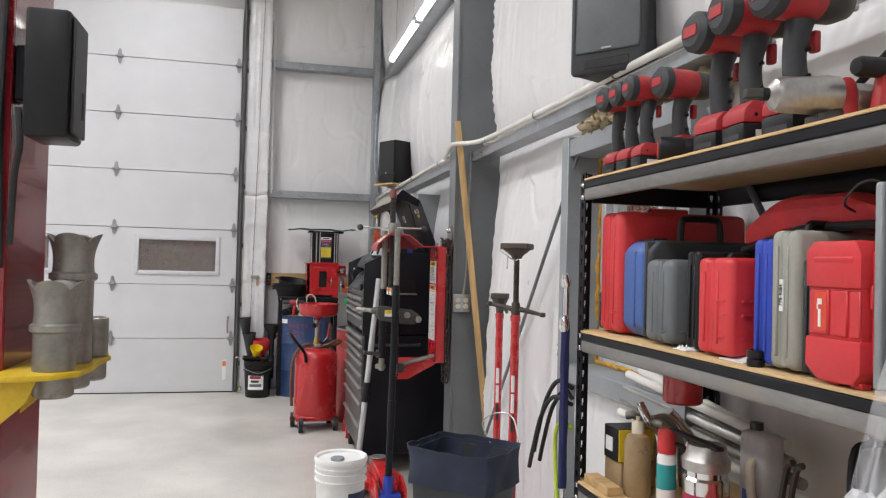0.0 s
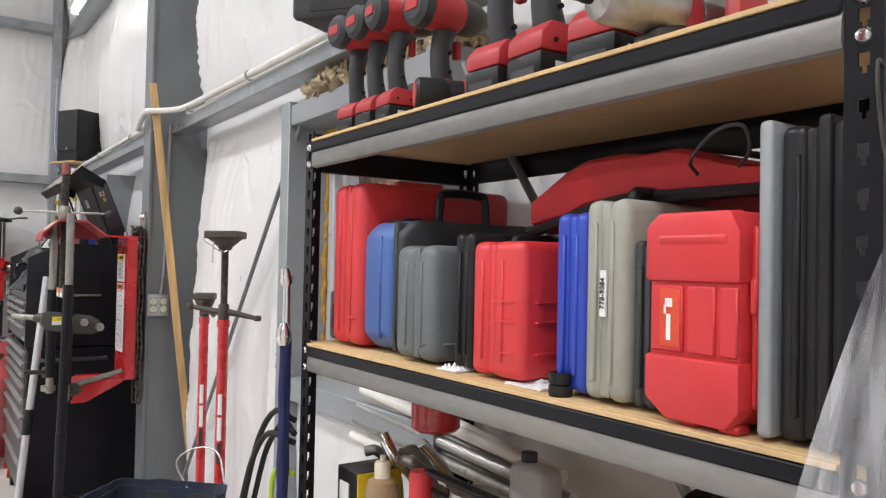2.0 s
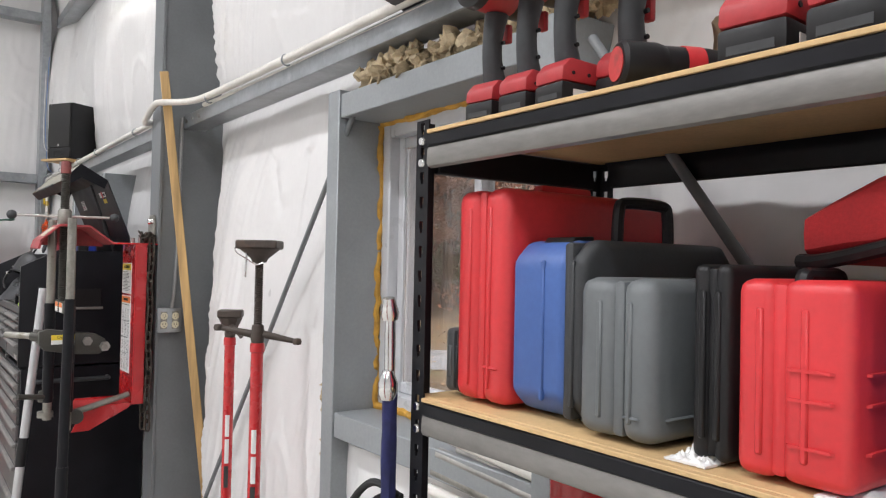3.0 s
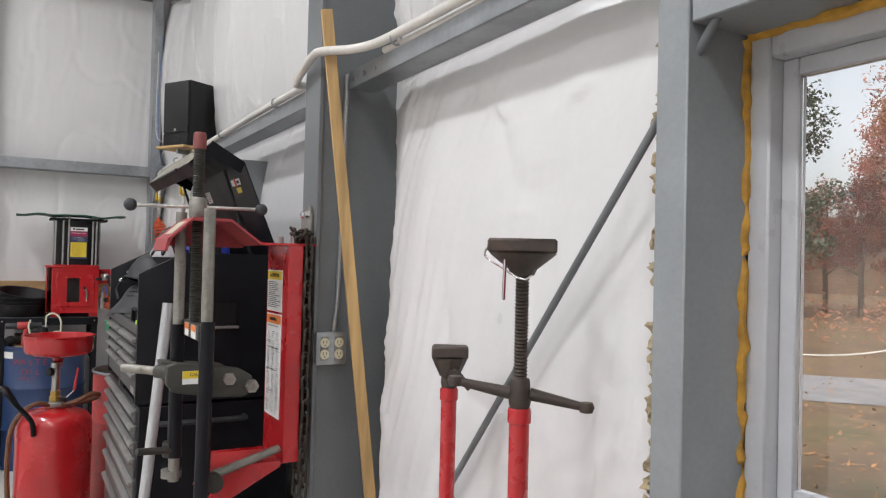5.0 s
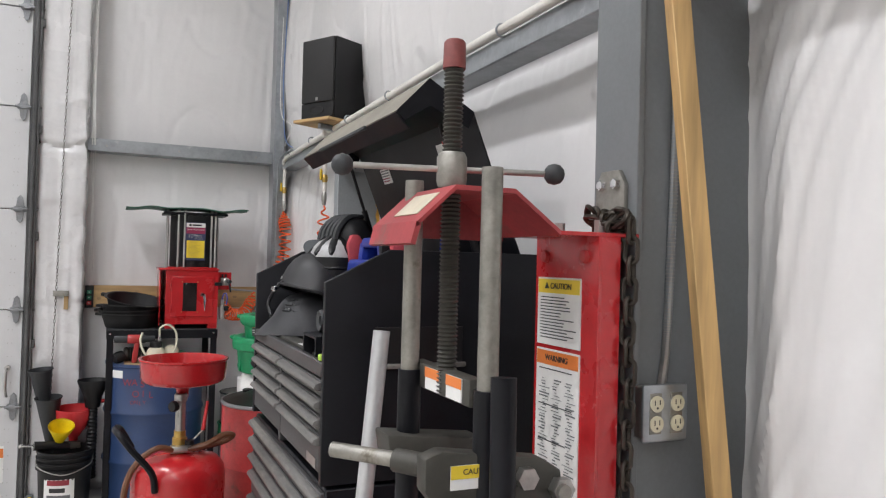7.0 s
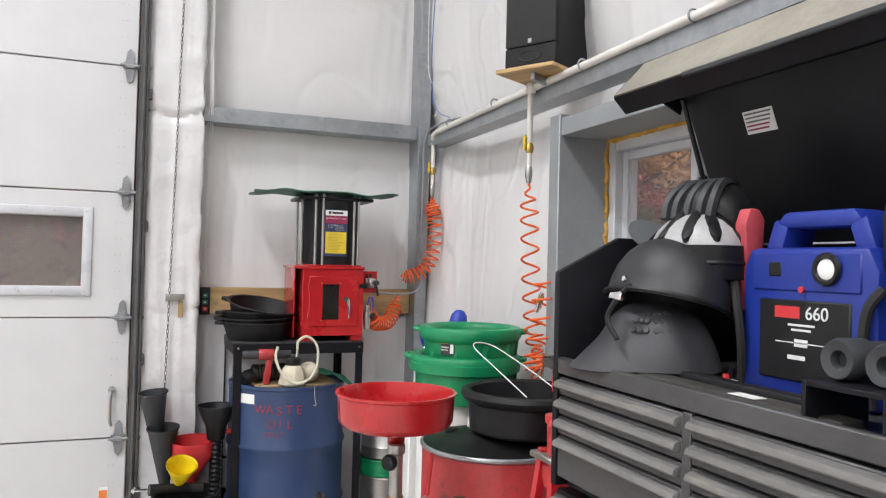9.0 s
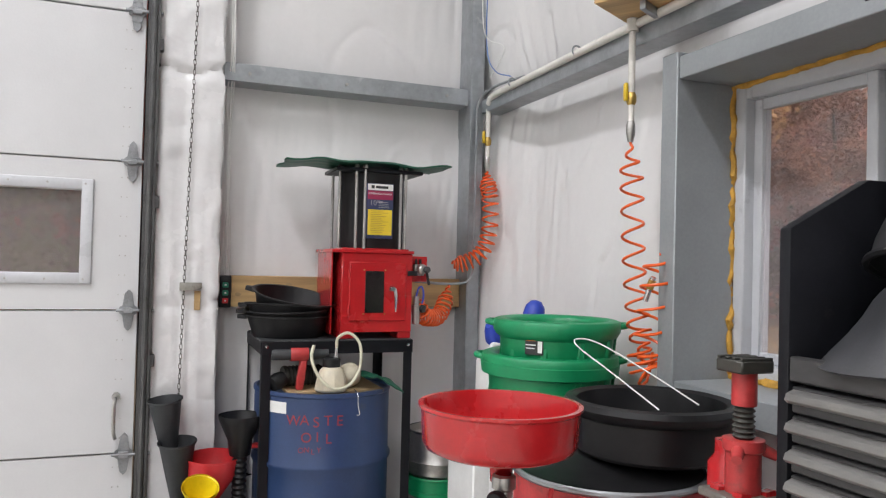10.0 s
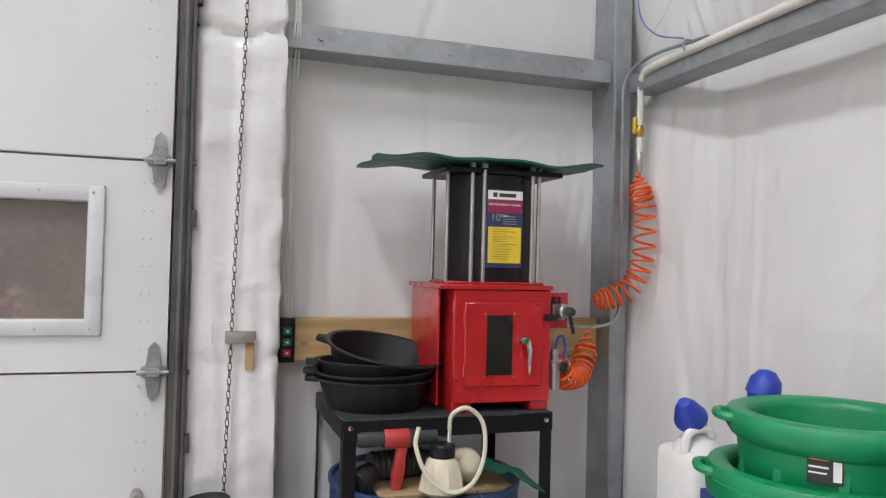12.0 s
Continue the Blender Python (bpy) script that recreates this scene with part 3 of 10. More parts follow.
def window_unit(name, win, inner, label):
    y0, y1, z0, z1 = win
    w = thing(name, (1.53, (y0 + y1) / 2, z0), label, "window", kind="structure")
    jambs = part("window_frame", box(inner, 1.49, y1, y1 + 0.075, 0.0, 2.07, 0.003), M_GREY_LIGHT, w, "pale grey steel jamb channel")
    bm = box(inner, 1.49, y0 - 0.075, y0, 0.0, 2.065, 0.003)
    part("window_frame", bm, M_GREY_LIGHT, w, "pale grey steel jamb channel")
    part("header", box(inner + 0.006, 1.5, y0 + 0.001, y1 - 0.001, z1 + 0.004, 2.055, 0.003), M_GREY_LIGHT, w, "pale grey steel header channel")
    part("window_sill", box(inner + 0.006, 1.5, y0 + 0.001, y1 - 0.001, z0 - 0.09, z0 - 0.012, 0.003), M_GREY_LIGHT, w, "dusty grey steel sill channel")
    f = 0.045
    bm = box(1.49, 1.60, y0, y0 + f, z0, z1, 0.004)
    add_box(bm, 1.49, 1.60, y1 - f, y1, z0, z1, 0.004)
    add_box(bm, 1.49, 1.60, y0 + f, y1 - f, z0, z0 + f, 0.004)
    add_box(bm, 1.49, 1.60, y0 + f, y1 - f, z1 - f, z1, 0.004)
    fr = part("frame", bm, M_WHITE_TRIM, w, "white vinyl sliding window frame")
    mid = (y0 + y1) / 2
    for a, b, x in ((y0 + f, mid + 0.02, 1.555), (mid - 0.02, y1 - f, 1.525)):
        s = 0.034
        bm = box(x, x + 0.028, a, a + s, z0 + f, z1 - f, 0.003)
        add_box(bm, x, x + 0.028, b - s, b, z0 + f, z1 - f, 0.003)
        add_box(bm, x, x + 0.028, a + s, b - s, z0 + f, z0 + f + s, 0.003)
        add_box(bm, x, x + 0.028, a + s, b - s, z1 - f - s, z1 - f, 0.003)
        sash = part("sash", bm, M_WHITE_TRIM, w)
        g = part("pane", box(x + 0.012, x + 0.016, a + s, b - s, z0 + f + s, z1 - f - s), M_DUSTY_GLASS if y0 > 5 else M_VEIL_GLASS, sash, smooth=False)
        g.visible_shadow = False
    rng = random.Random(len(name) + int(y0 * 10))
    for (ya, za), (yb, zb) in (((y1 + 0.004, z0), (y1 + 0.004, z1)), ((y0, z1 + 0.002), (y1, z1 + 0.002)), ((y0 - 0.004, z0), (y0 - 0.004, z1)), ((y0, z0 - 0.004), (y1, z0 - 0.004))):
        n = 46
        bm = bmesh.new()
        pts = [(1.483 + rng.uniform(-0.004, 0.006), ya + (yb - ya) * k / n + rng.uniform(-0.006, 0.004), za + (zb - za) * k / n) for k in range(n + 1)]
        add_tube(bm, pts, 0.011, 7)
        for v in bm.verts:
            v.co += Vector((1, 1, 1)) * 0.011 * noise.noise(v.co * 26)
        part("foam_bead", bm, M_FOAM, w, "yellowed bead of spray foam")
    return w


window_unit("window_1", WIN_A, 1.325, "white sliding window in a grey steel surround with spray foam edges")
window_unit("window_2", WIN_B, 1.265, "white sliding window in a grey steel surround with spray foam edges")

# ---- the sectional door ----
door = thing("door_1", (-2.1, DOOR_Y, 0), "closed white sectional overhead door with two small windows", "garage door", kind="structure")
SEAMS = (0.0, 0.597, 1.182, 1.791, 2.412, 3.021, 3.626, 4.27)
DW = (-1.33, -0.447, 1.283, 1.707)


def door_window(x0, x1, z0, z1):
    fr = bmesh.new()
    f, y0, y1 = 0.045, DOOR_Y - 0.014, DOOR_Y + 0.05
    add_box(fr, x0, x0 + f, y0, y1, z0, z1, 0.008, None, 2)
    add_box(fr, x1 - f, x1, y0, y1, z0, z1, 0.008, None, 2)
    add_box(fr, x0 + f - 0.008, x1 - f + 0.008, y0 + 0.001, y1, z0, z0 + f, 0.008, None, 2)
    add_box(fr, x0 + f - 0.008, x1 - f + 0.008, y0 + 0.001, y1, z1 - f, z1, 0.008, None, 2)
    o = part("window_frame", fr, M_WHITE_TRIM, door, "white window frame with rounded corners")
    bm = bmesh.new()
    for i in range(7):
        for z in (z0 + 0.02, z1 - 0.02):
            add_cyl(bm, (x0 + 0.03 + (x1 - x0 - 0.06) * i / 6, y0 - 0.002, z), (x0 + 0.03 + (x1 - x0 - 0.06) * i / 6, y0 + 0.002, z), 0.0045, None, 8)
    part("screws", bm, M_STEEL, o)
    g = part("pane", box(x0 + f - 0.004, x1 - f + 0.004, y0 + 0.03, y0 + 0.036, z0 + f - 0.004, z1 - f + 0.004), M_HAZY_ACRYLIC, o, smooth=False)
    g.visible_shadow = False


windows = [(-1.33, -0.447), (-3.01, -2.127)]
for k in range(7):
    z0, z1 = SEAMS[k] + (0.012 if k == 0 else 0.0), SEAMS[k + 1] - 0.006
    bm = bmesh.new()
    if k == 2:
        cuts = [DOOR_L] + [c for w in sorted(windows) for c in w] + [DOOR_R]
        for i in range(0, len(cuts), 2):
            add_box(bm, cuts[i], cuts[i + 1], DOOR_Y, DOOR_Y + 0.05, z0, z1)
        for a, b in windows:
            add_box(bm, a, b, DOOR_Y, DOOR_Y + 0.05, z0, DW[2])
            add_box(bm, a, b, DOOR_Y, DOOR_Y + 0.05, DW[3], z1)
    else:
        add_box(bm, DOOR_L, DOOR_R, DOOR_Y, DOOR_Y + 0.05, z0, z1, 0.003)
    part("panel", bm, M_WHITE_STEEL, door)
for a, b in windows:
    door_window(a, b, DW[2], DW[3])


def hinge(x, z, roller):
    poly = [(0, 0.085), (0.014, 0.07), (0.022, 0.02), (0.034, 0.012), (0.034, -0.012), (0.022, -0.02), (0.014, -0.07), (0, -0.085), (-0.014, -0.07), (-0.022, -0.02), (-0.034, -0.012), (-0.034, 0.012), (-0.022, 0.02), (-0.014, 0.07)]
    bm = prism([(x + u, z + v) for u, v in poly], "y", DOOR_Y - 0.011, DOOR_Y - 0.001)
    add_cyl(bm, (x - 0.045, DOOR_Y - 0.024, z), (x + (0.10 if roller else 0.045), DOOR_Y - 0.024, z), 0.007, None, 10)
    add_box(bm, x - 0.02, x + 0.02, DOOR_Y - 0.03, DOOR_Y - 0.011, z - 0.014, z + 0.014, 0.003)
    for s in (-1, 1):
        add_cyl(bm, (x - 0.012, DOOR_Y - 0.016, z + s * 0.04), (x - 0.012, DOOR_Y - 0.01, z + s * 0.04), 0.006, None, 6)
        add_cyl(bm, (x + 0.012, DOOR_Y - 0.016, z + s * 0.04), (x + 0.012, DOOR_Y - 0.01, z + s * 0.04), 0.006, None, 6)
    part("hinge", bm, M_HINGE, door, "galvanised hinge")


for k in range(1, 7):
    for x in (-0.305, -1.54, -2.75, -3.88):
        hinge(x, SEAMS[k] - 0.003, x > -0.5)
bm = bmesh.new()
for k in range(7):
    for i in range(7):
        for dx in (0.0, 0.022):
            add_cyl(bm, (-0.345 + dx, DOOR_Y - 0.0025, SEAMS[k] + 0.06 + i * 0.08), (-0.345 + dx, DOOR_Y + 0.001, SEAMS[k] + 0.06 + i * 0.08), 0.003, None, 6)
part("rivets", bm, M_STEEL, door)
bm = box(-0.36, -0.325, DOOR_Y - 0.012, DOOR_Y - 0.001, 0.16, 0.42, 0.004)
part("sticker", box(-0.385, -0.345, DOOR_Y - 0.0022, DOOR_Y - 0.0006, 0.14, 0.36), M_PAPER, door, "white and red warning sticker", smooth=False)
part("sticker_print", box(-0.383, -0.347, DOOR_Y - 0.003, DOOR_Y - 0.0022, 0.29, 0.345), M_ORANGE_INK, door, smooth=False)
bm = tube(smooth_path([(-0.34, DOOR_Y - 0.02, 0.83), (-0.345, DOOR_Y - 0.05, 0.8), (-0.345, DOOR_Y - 0.05, 0.7), (-0.34, DOOR_Y - 0.02, 0.66)]), 0.008)
add_cyl(bm, (-0.34, DOOR_Y - 0.03, 0.83), (-0.34, DOOR_Y, 0.83), 0.016)
part("pull_handle", bm, M_STEEL, door)
part("bottom_seal", box(DOOR_L, DOOR_R, DOOR_Y + 0.004, DOOR_Y + 0.046, 0.0, 0.012), M_RUBBER, door, "black rubber bottom seal")
# track and stop at the door's edge
bm = box(-0.262, -0.256, DOOR_Y - 0.05, DOOR_Y + 0.02, 0.02, ROOF - 0.3, 0.001)
add_box(bm, -0.256, -0.215, DOOR_Y - 0.052, DOOR_Y - 0.046, 0.02, ROOF - 0.3, 0.001)
add_tube(bm, [(-0.238, DOOR_Y - 0.055, 0.02), (-0.238, DOOR_Y - 0.055, ROOF - 0.3)], 0.012, 8)
for z in (0.3, 0.95, 1.6, 2.25, 2.9, 3.55, 4.2):
    add_box(bm, -0.255, -0.2, DOOR_Y - 0.045, DOOR_Y + 0.1, z, z + 0.05, 0.002)
single("trim_door_track", bm, M_TRACK, "dark oily steel roller track of the overhead door", "door track", kind="structure")
single("trim_door_seal", box(-0.268, -0.2, DOOR_Y + 0.052, DOOR_Y + 0.33, 0.0, DOOR_TOP), M_RUBBER, "black rubber weather seal at the door edge", "seal", kind="structure")
bm = cyl((DOOR_L, DOOR_Y - 0.12, 4.42), (0.1, DOOR_Y - 0.12, 4.42), 0.016)
add_cyl(bm, (-2.6, DOOR_Y - 0.12, 4.42), (-1.2, DOOR_Y - 0.12, 4.42), 0.05)
single("trim_door_shaft", bm, M_STEEL, "steel torsion shaft with spring above the door", "door shaft", kind="structure")

# ---- lamps ----
def tube_fixture(x, y0, y1, z, label):
    f = thing("tube_light", (x, (y0 + y1) / 2, z), label, "light", "tube lights")
    part("housing", box(x - 0.045, x + 0.045, y0, y1, z + 0.012, z + 0.06, 0.006), M_WHITE_STEEL, f)
    bm = bmesh.new()
    add_cyl(bm, (x, y0 + 0.02, z - 0.004), (x, y1 - 0.02, z - 0.004), 0.019, None, 12)
    part("tube", bm, M_TUBE, f, "lit white tube")
    for a in (y0, y1 - 0.02):
        part("end_cap", box(x - 0.03, x + 0.03, a, a + 0.02, z - 0.024, z + 0.012, 0.003), M_WHITE_STEEL, f)
    for a in (y0 + 0.2, y1 - 0.2):
        part("hanger_wire", cyl((x, a, z + 0.06), (x, a, ROOF), 0.003, None, 6), M_STEEL, f)


tube_fixture(1.15, 5.78, 7.0, 3.40, "lit white tube light hung high beside the side wall")
tube_fixture(1.15, 4.52, 5.74, 3.40, "lit white tube light hung high beside the side wall")


def high_bay(x, y, z=5.15):
    f = thing("ceiling_light", (x, y, z), "lit white linear high-bay light under the roof", "light", "ceiling lights")
    part("housing", box(x - 0.17, x + 0.17, y - 0.62, y + 0.62, z + 0.02, ROOF - 0.002, 0.01), M_WHITE_STEEL, f)
    part("diffuser", box(x - 0.15, x + 0.15, y - 0.6, y + 0.6, z + 0.004, z + 0.02, 0.003), M_PANEL_GLOW, f)
    lamp = new("lamp", bpy.data.lights.new("lamp", "AREA"))
    lamp.data.shape, lamp.data.size, lamp.data.size_y, lamp.data.energy, lamp.data.color = "RECTANGLE", 0.3, 1.2, LAMP_WATTS * (0.9 if x > -2.5 else 1.0), (0.955, 0.957, 1.0)
    lamp.data.spread = radians(152)
    lamp.matrix_world = Matrix.Translation((x, y, z - 0.005))


for lx in (-1.2, -4.4, -7.6):
    for ly in (-3.4, 0.2, 3.5, 6.8):
        high_bay(lx, ly)


# ---- boltless shelving by the side wall ----
def slotted_post(unit, x, y, dx, dy, z1):
    """An angle post: two flanges pierced by a row of slots."""
    bm = bmesh.new()
    w, t = 0.036, 0.003
    for along in ("x", "y"):
        s = dx if along == "x" else dy

        def put(u0, u1, z0, zz):
            a, b = sorted((s * u0, s * u1))
            if along == "x":
                add_box(bm, x + a, x + b, min(y, y + dy * t), max(y, y + dy * t), z0, zz)
            else:
                add_box(bm, min(x, x + dx * t), max(x, x + dx * t), y + a, y + b, z0, zz)
        lead = t if along == "x" else 0.0
        put(lead, 0.0125, 0, z1)
        put(0.0235, w, 0, z1)
        z = 0.0
        while z < z1 - 0.03:
            put(0.0125, 0.0235, z, z + 0.022)
            put(0.0125, 0.0150, z + 0.022, z + 0.029)
            put(0.0210, 0.0235, z + 0.022, z + 0.029)
            z += 0.042
        put(0.0125, 0.0235, z, z1)
    part("post", bm, M_BLACK_STEEL, unit, "black slotted angle post", smooth=False)


SX0, SX1, SY0, SY1 = 0.93, 1.392, 0.862, 2.097
rack = thing("shelving_unit", (1.16, 1.48, 0), "black boltless steel shelving unit with particle-board shelves", "shelf")
for px, py, dx, dy in ((SX0, SY1, 1, -1), (SX0, SY0, 1, 1), (SX1, SY1, -1, -1), (SX1, SY0, -1, 1)):
    slotted_post(rack, px, py, dx, dy, 1.768)
SHELVES = (1.75, 1.30, 0.858, 0.30)
for z in SHELVES:
    bd = part("shelf_board", box(SX0 + 0.006, SX1 - 0.006, SY0 + 0.006, SY1 - 0.006, z - 0.014, z, 0.001), M_PARTICLE, rack, "dusty particle-board shelf", smooth=False)
    for x0, s in ((SX0 - 0.004, 1), (SX1 + 0.004, -1)):
        prof = [(0.0, -0.056), (0.003, -0.062), (0.010, -0.065), (0.016, -0.062), (0.018, -0.034), (0.024, -0.022), (0.032, -0.0155), (0.008, -0.0155), (0.006, -0.024), (0.001, -0.034)]
        # front beams carry their highlight in the grey; back ones stay black
        beam = part("beam", prism([(x0 + s * u, z + v) for u, v in prof], "y", SY0 + 0.037, SY1 - 0.037), M_DUSTY_SHINE_STEEL if s > 0 else M_BLACK_STEEL, rack, "dusty rolled steel beam, the front ones painted paler for their shine")
        part("beam_lip", box(min(x0 - s * 0.001, x0 + s * 0.006), max(x0 - s * 0.001, x0 + s * 0.006), SY0 + 0.037, SY1 - 0.037, z - 0.03, z - 0.0075, 0.003), M_BLACK_STEEL, beam)
        if s > 0:
            part("board_edge", box(x0 - 0.0015, SX0 + 0.0055, SY0 + 0.037, SY1 - 0.037, z - 0.007, z - 0.0005, 0.001), M_PARTICLE, bd)
    for y0 in (SY0 - 0.002, SY1 - 0.016):
        part("end_beam", box(SX0 + 0.036, SX1 - 0.036, y0, y0 + 0.018, z - 0.07, z - 0.0155, 0.003), M_BLACK_STEEL, rack)
    for zz in (-0.018, -0.055):
        for y in (SY0 + 0.018, SY1 - 0.018):
            part("rivet", lathe([(0, 0.004), (0.006, 0.0035), (0.0085, 0.0), (0.0085, -0.004)], n=12, m=Matrix.Translation((SX0 - 0.001, y, z + zz)) @ pose(0, 0, 0, 0, -90, 0)), M_CHROME, rack, "bright zinc rivet")


def case(label, y0, y1, x0, x1, z0, z1, mat_far, mat_near, split=0.5, bevel=0.018, ribs=(), handle=None, seam=0.003, tilt=0.0, group="tool cases", foot=True, chamfer=0.0):
    """A blow-moulded tool case stood on edge: two shells, seam band, feet, ribs across the near side and a handle on top."""
    c = thing("tool_case", ((x0 + x1) / 2, (y0 + y1) / 2, z0), label, "tool case", group)
    ym = y0 + (y1 - y0) * split
    lift = 0.006 if foot else 0.0

    def shell(a, b):
        if chamfer:
            k = chamfer
            poly = [(x0 + k, z0 + lift), (x1 - k, z0 + lift), (x1, z0 + lift + k), (x1, z1 - k), (x1 - k, z1), (x0 + k, z1), (x0, z1 - k), (x0, z0 + lift + k)]
            bm = add_prism(bmesh.new(), poly, "y", a, b)
            bmesh.ops.bevel(bm, geom=list(bm.edges), offset=min(bevel, (b - a) * 0.42), segments=3, affect="EDGES", profile=0.5)
            return bm
        return box(x0, x1, a, b, z0 + lift, z1, min(bevel, (b - a) * 0.45), None, 3)
    near = part("near_shell", shell(y0, ym - seam), mat_near, c)
    part("far_shell", shell(ym + seam, y1), mat_far, c)
    part("seam_band", box(x0 + 0.004, x1 - 0.004, ym - seam - 0.006, ym + seam + 0.006, z0 + lift + 0.004, z1 - 0.004, 0.006, None, 2), mat_near, c)
    if foot:
        for x in (x0 + 0.05, x1 - 0.07):
            part("foot", box(x, x + 0.03, ym - 0.02, ym + 0.02, z0, z0 + 0.014, 0.003), mat_near, c)
    for z, h in ribs:
        part("rib", box(x0 + 0.025, x1 - 0.03, y0 - 0.004, y0 + 0.006, z, z + h, 0.003), mat_near, near)
        part("rib", box(x0 - 0.0035, x0 + 0.006, y0 + 0.018, ym - seam - 0.008, z, z + h, 0.003), mat_near, near)
    for yy in (y0 + (ym - y0) * 0.62, ym + (y1 - ym) * 0.4):
        part("groove_bead", box(x0 - 0.003, x0 + 0.004, yy - 0.004, yy + 0.004, z0 + 0.03, z1 - 0.03, 0.002), mat_near if yy < ym else mat_far, c)
    if handle:
        hx0, hx1, hh, hm = handle
        pts = smooth_path([(hx0, ym, z1 - 0.01), (hx0 + 0.004, ym, z1 + hh * 0.8), (hx0 + 0.02, ym, z1 + hh), (hx1 - 0.02, ym, z1 + hh), (hx1 - 0.004, ym, z1 + hh * 0.8), (hx1, ym, z1 - 0.01)], 4)
        part("handle", tube(pts, 0.009, 8), hm, c, "moulded carrying handle")
    if tilt:
        c.matrix_world = c.matrix_world @ pose(0, 0, 0, tilt, 0, 0)
    return c


Z1 = 1.30
case("small dark grey plastic box standing on the shelf", 2.027, 2.078, 0.985, 1.20, Z1, 1.415, M_GREY_PLASTIC, M_DARK_GREY, bevel=0.012)
c = case("tall bright red moulded plastic tool case", 1.892, 2.022, 0.962, 1.36, Z1, 1.645, M_RED_PLASTIC, M_RED_PLASTIC, 0.5, 0.02, ribs=((1.36, 0.006),), handle=None)
part("handle", box(1.08, 1.2, 1.94, 1.965, 1.628, 1.66, 0.006, None, 2), M_RED_PLASTIC, c)
c = case("blue and black moulded tool case with a raised black handle", 1.737, 1.886, 0.966, 1.32, Z1, 1.562, M_BLUE_CASE, M_DARK_GREY, 0.22, 0.014, handle=(1.07, 1.19, 0.058, M_BLACK_PLASTIC), chamfer=0.03)
part("latch", prism([(0.979, 1.54), (1.006, 1.567), (1.044, 1.569), (1.044, 1.561), (1.009, 1.558), (0.984, 1.533)], "y", 1.79, 1.85, 0.002), M_BLACK_PLASTIC, c, "black latch")
case("mid-grey ribbed plastic tool case with rounded corners", 1.606, 1.732, 0.948, 1.17, Z1, 1.511, M_GREY_PLASTIC, M_GREY_PLASTIC, 0.45, 0.02, ribs=((1.335, 0.005),))
case("slim black plastic tool case", 1.512, 1.562, 0.962, 1.22, Z1, 1.53, M_BLACK_PLASTIC, M_BLACK_PLASTIC, 0.5, 0.012)
case("squat red moulded tool case with cross ribs", 1.372, 1.498, 0.95, 1.125, Z1, 1.515, M_RED_PLASTIC, M_RED_PLASTIC, 0.62, 0.014, ribs=((1.345, 0.003), (1.392, 0.003), (1.422, 0.003)), handle=(1.0, 1.08, 0.004, M_BLACK_PLASTIC))
case("small blue plastic case behind the others", 1.328, 1.366, 1.06, 1.26, Z1, 1.455, M_BLUE_CASE, M_BLUE_CASE, 0.5, 0.012)
case("slim bright blue plastic tool case with a rounded back", 1.25, 1.312, 0.955, 1.14, Z1, 1.552, M_BLUE_PLASTIC, M_BLUE_PLASTIC, 0.5, 0.02)
c = case("grey-beige plastic tool case with a white label", 1.172, 1.246, 0.945, 1.16, Z1, 1.566, M_BEIGE, M_BEIGE, 0.52, 0.018, handle=(1.0, 1.09, 0.012, M_BLACK_PLASTIC))
part("label", box(0.9405, 0.944, 1.2015, 1.2115, 1.415, 1.474), M_PAPER, c, "white label with printed digits", smooth=False)
letters("778-9084", 0.0105, Matrix.Translation((0.9398, 1.2065, 1.4445)) @ FACE_NX @ pose(0, 0, 0, 0, 0, 90), M_INK, c)
case("plain dark grey plastic case between its neighbours", 1.134, 1.169, 0.955, 1.18, Z1, 1.512, M_DARK_GREY, M_DARK_GREY, 0.5, 0.02)


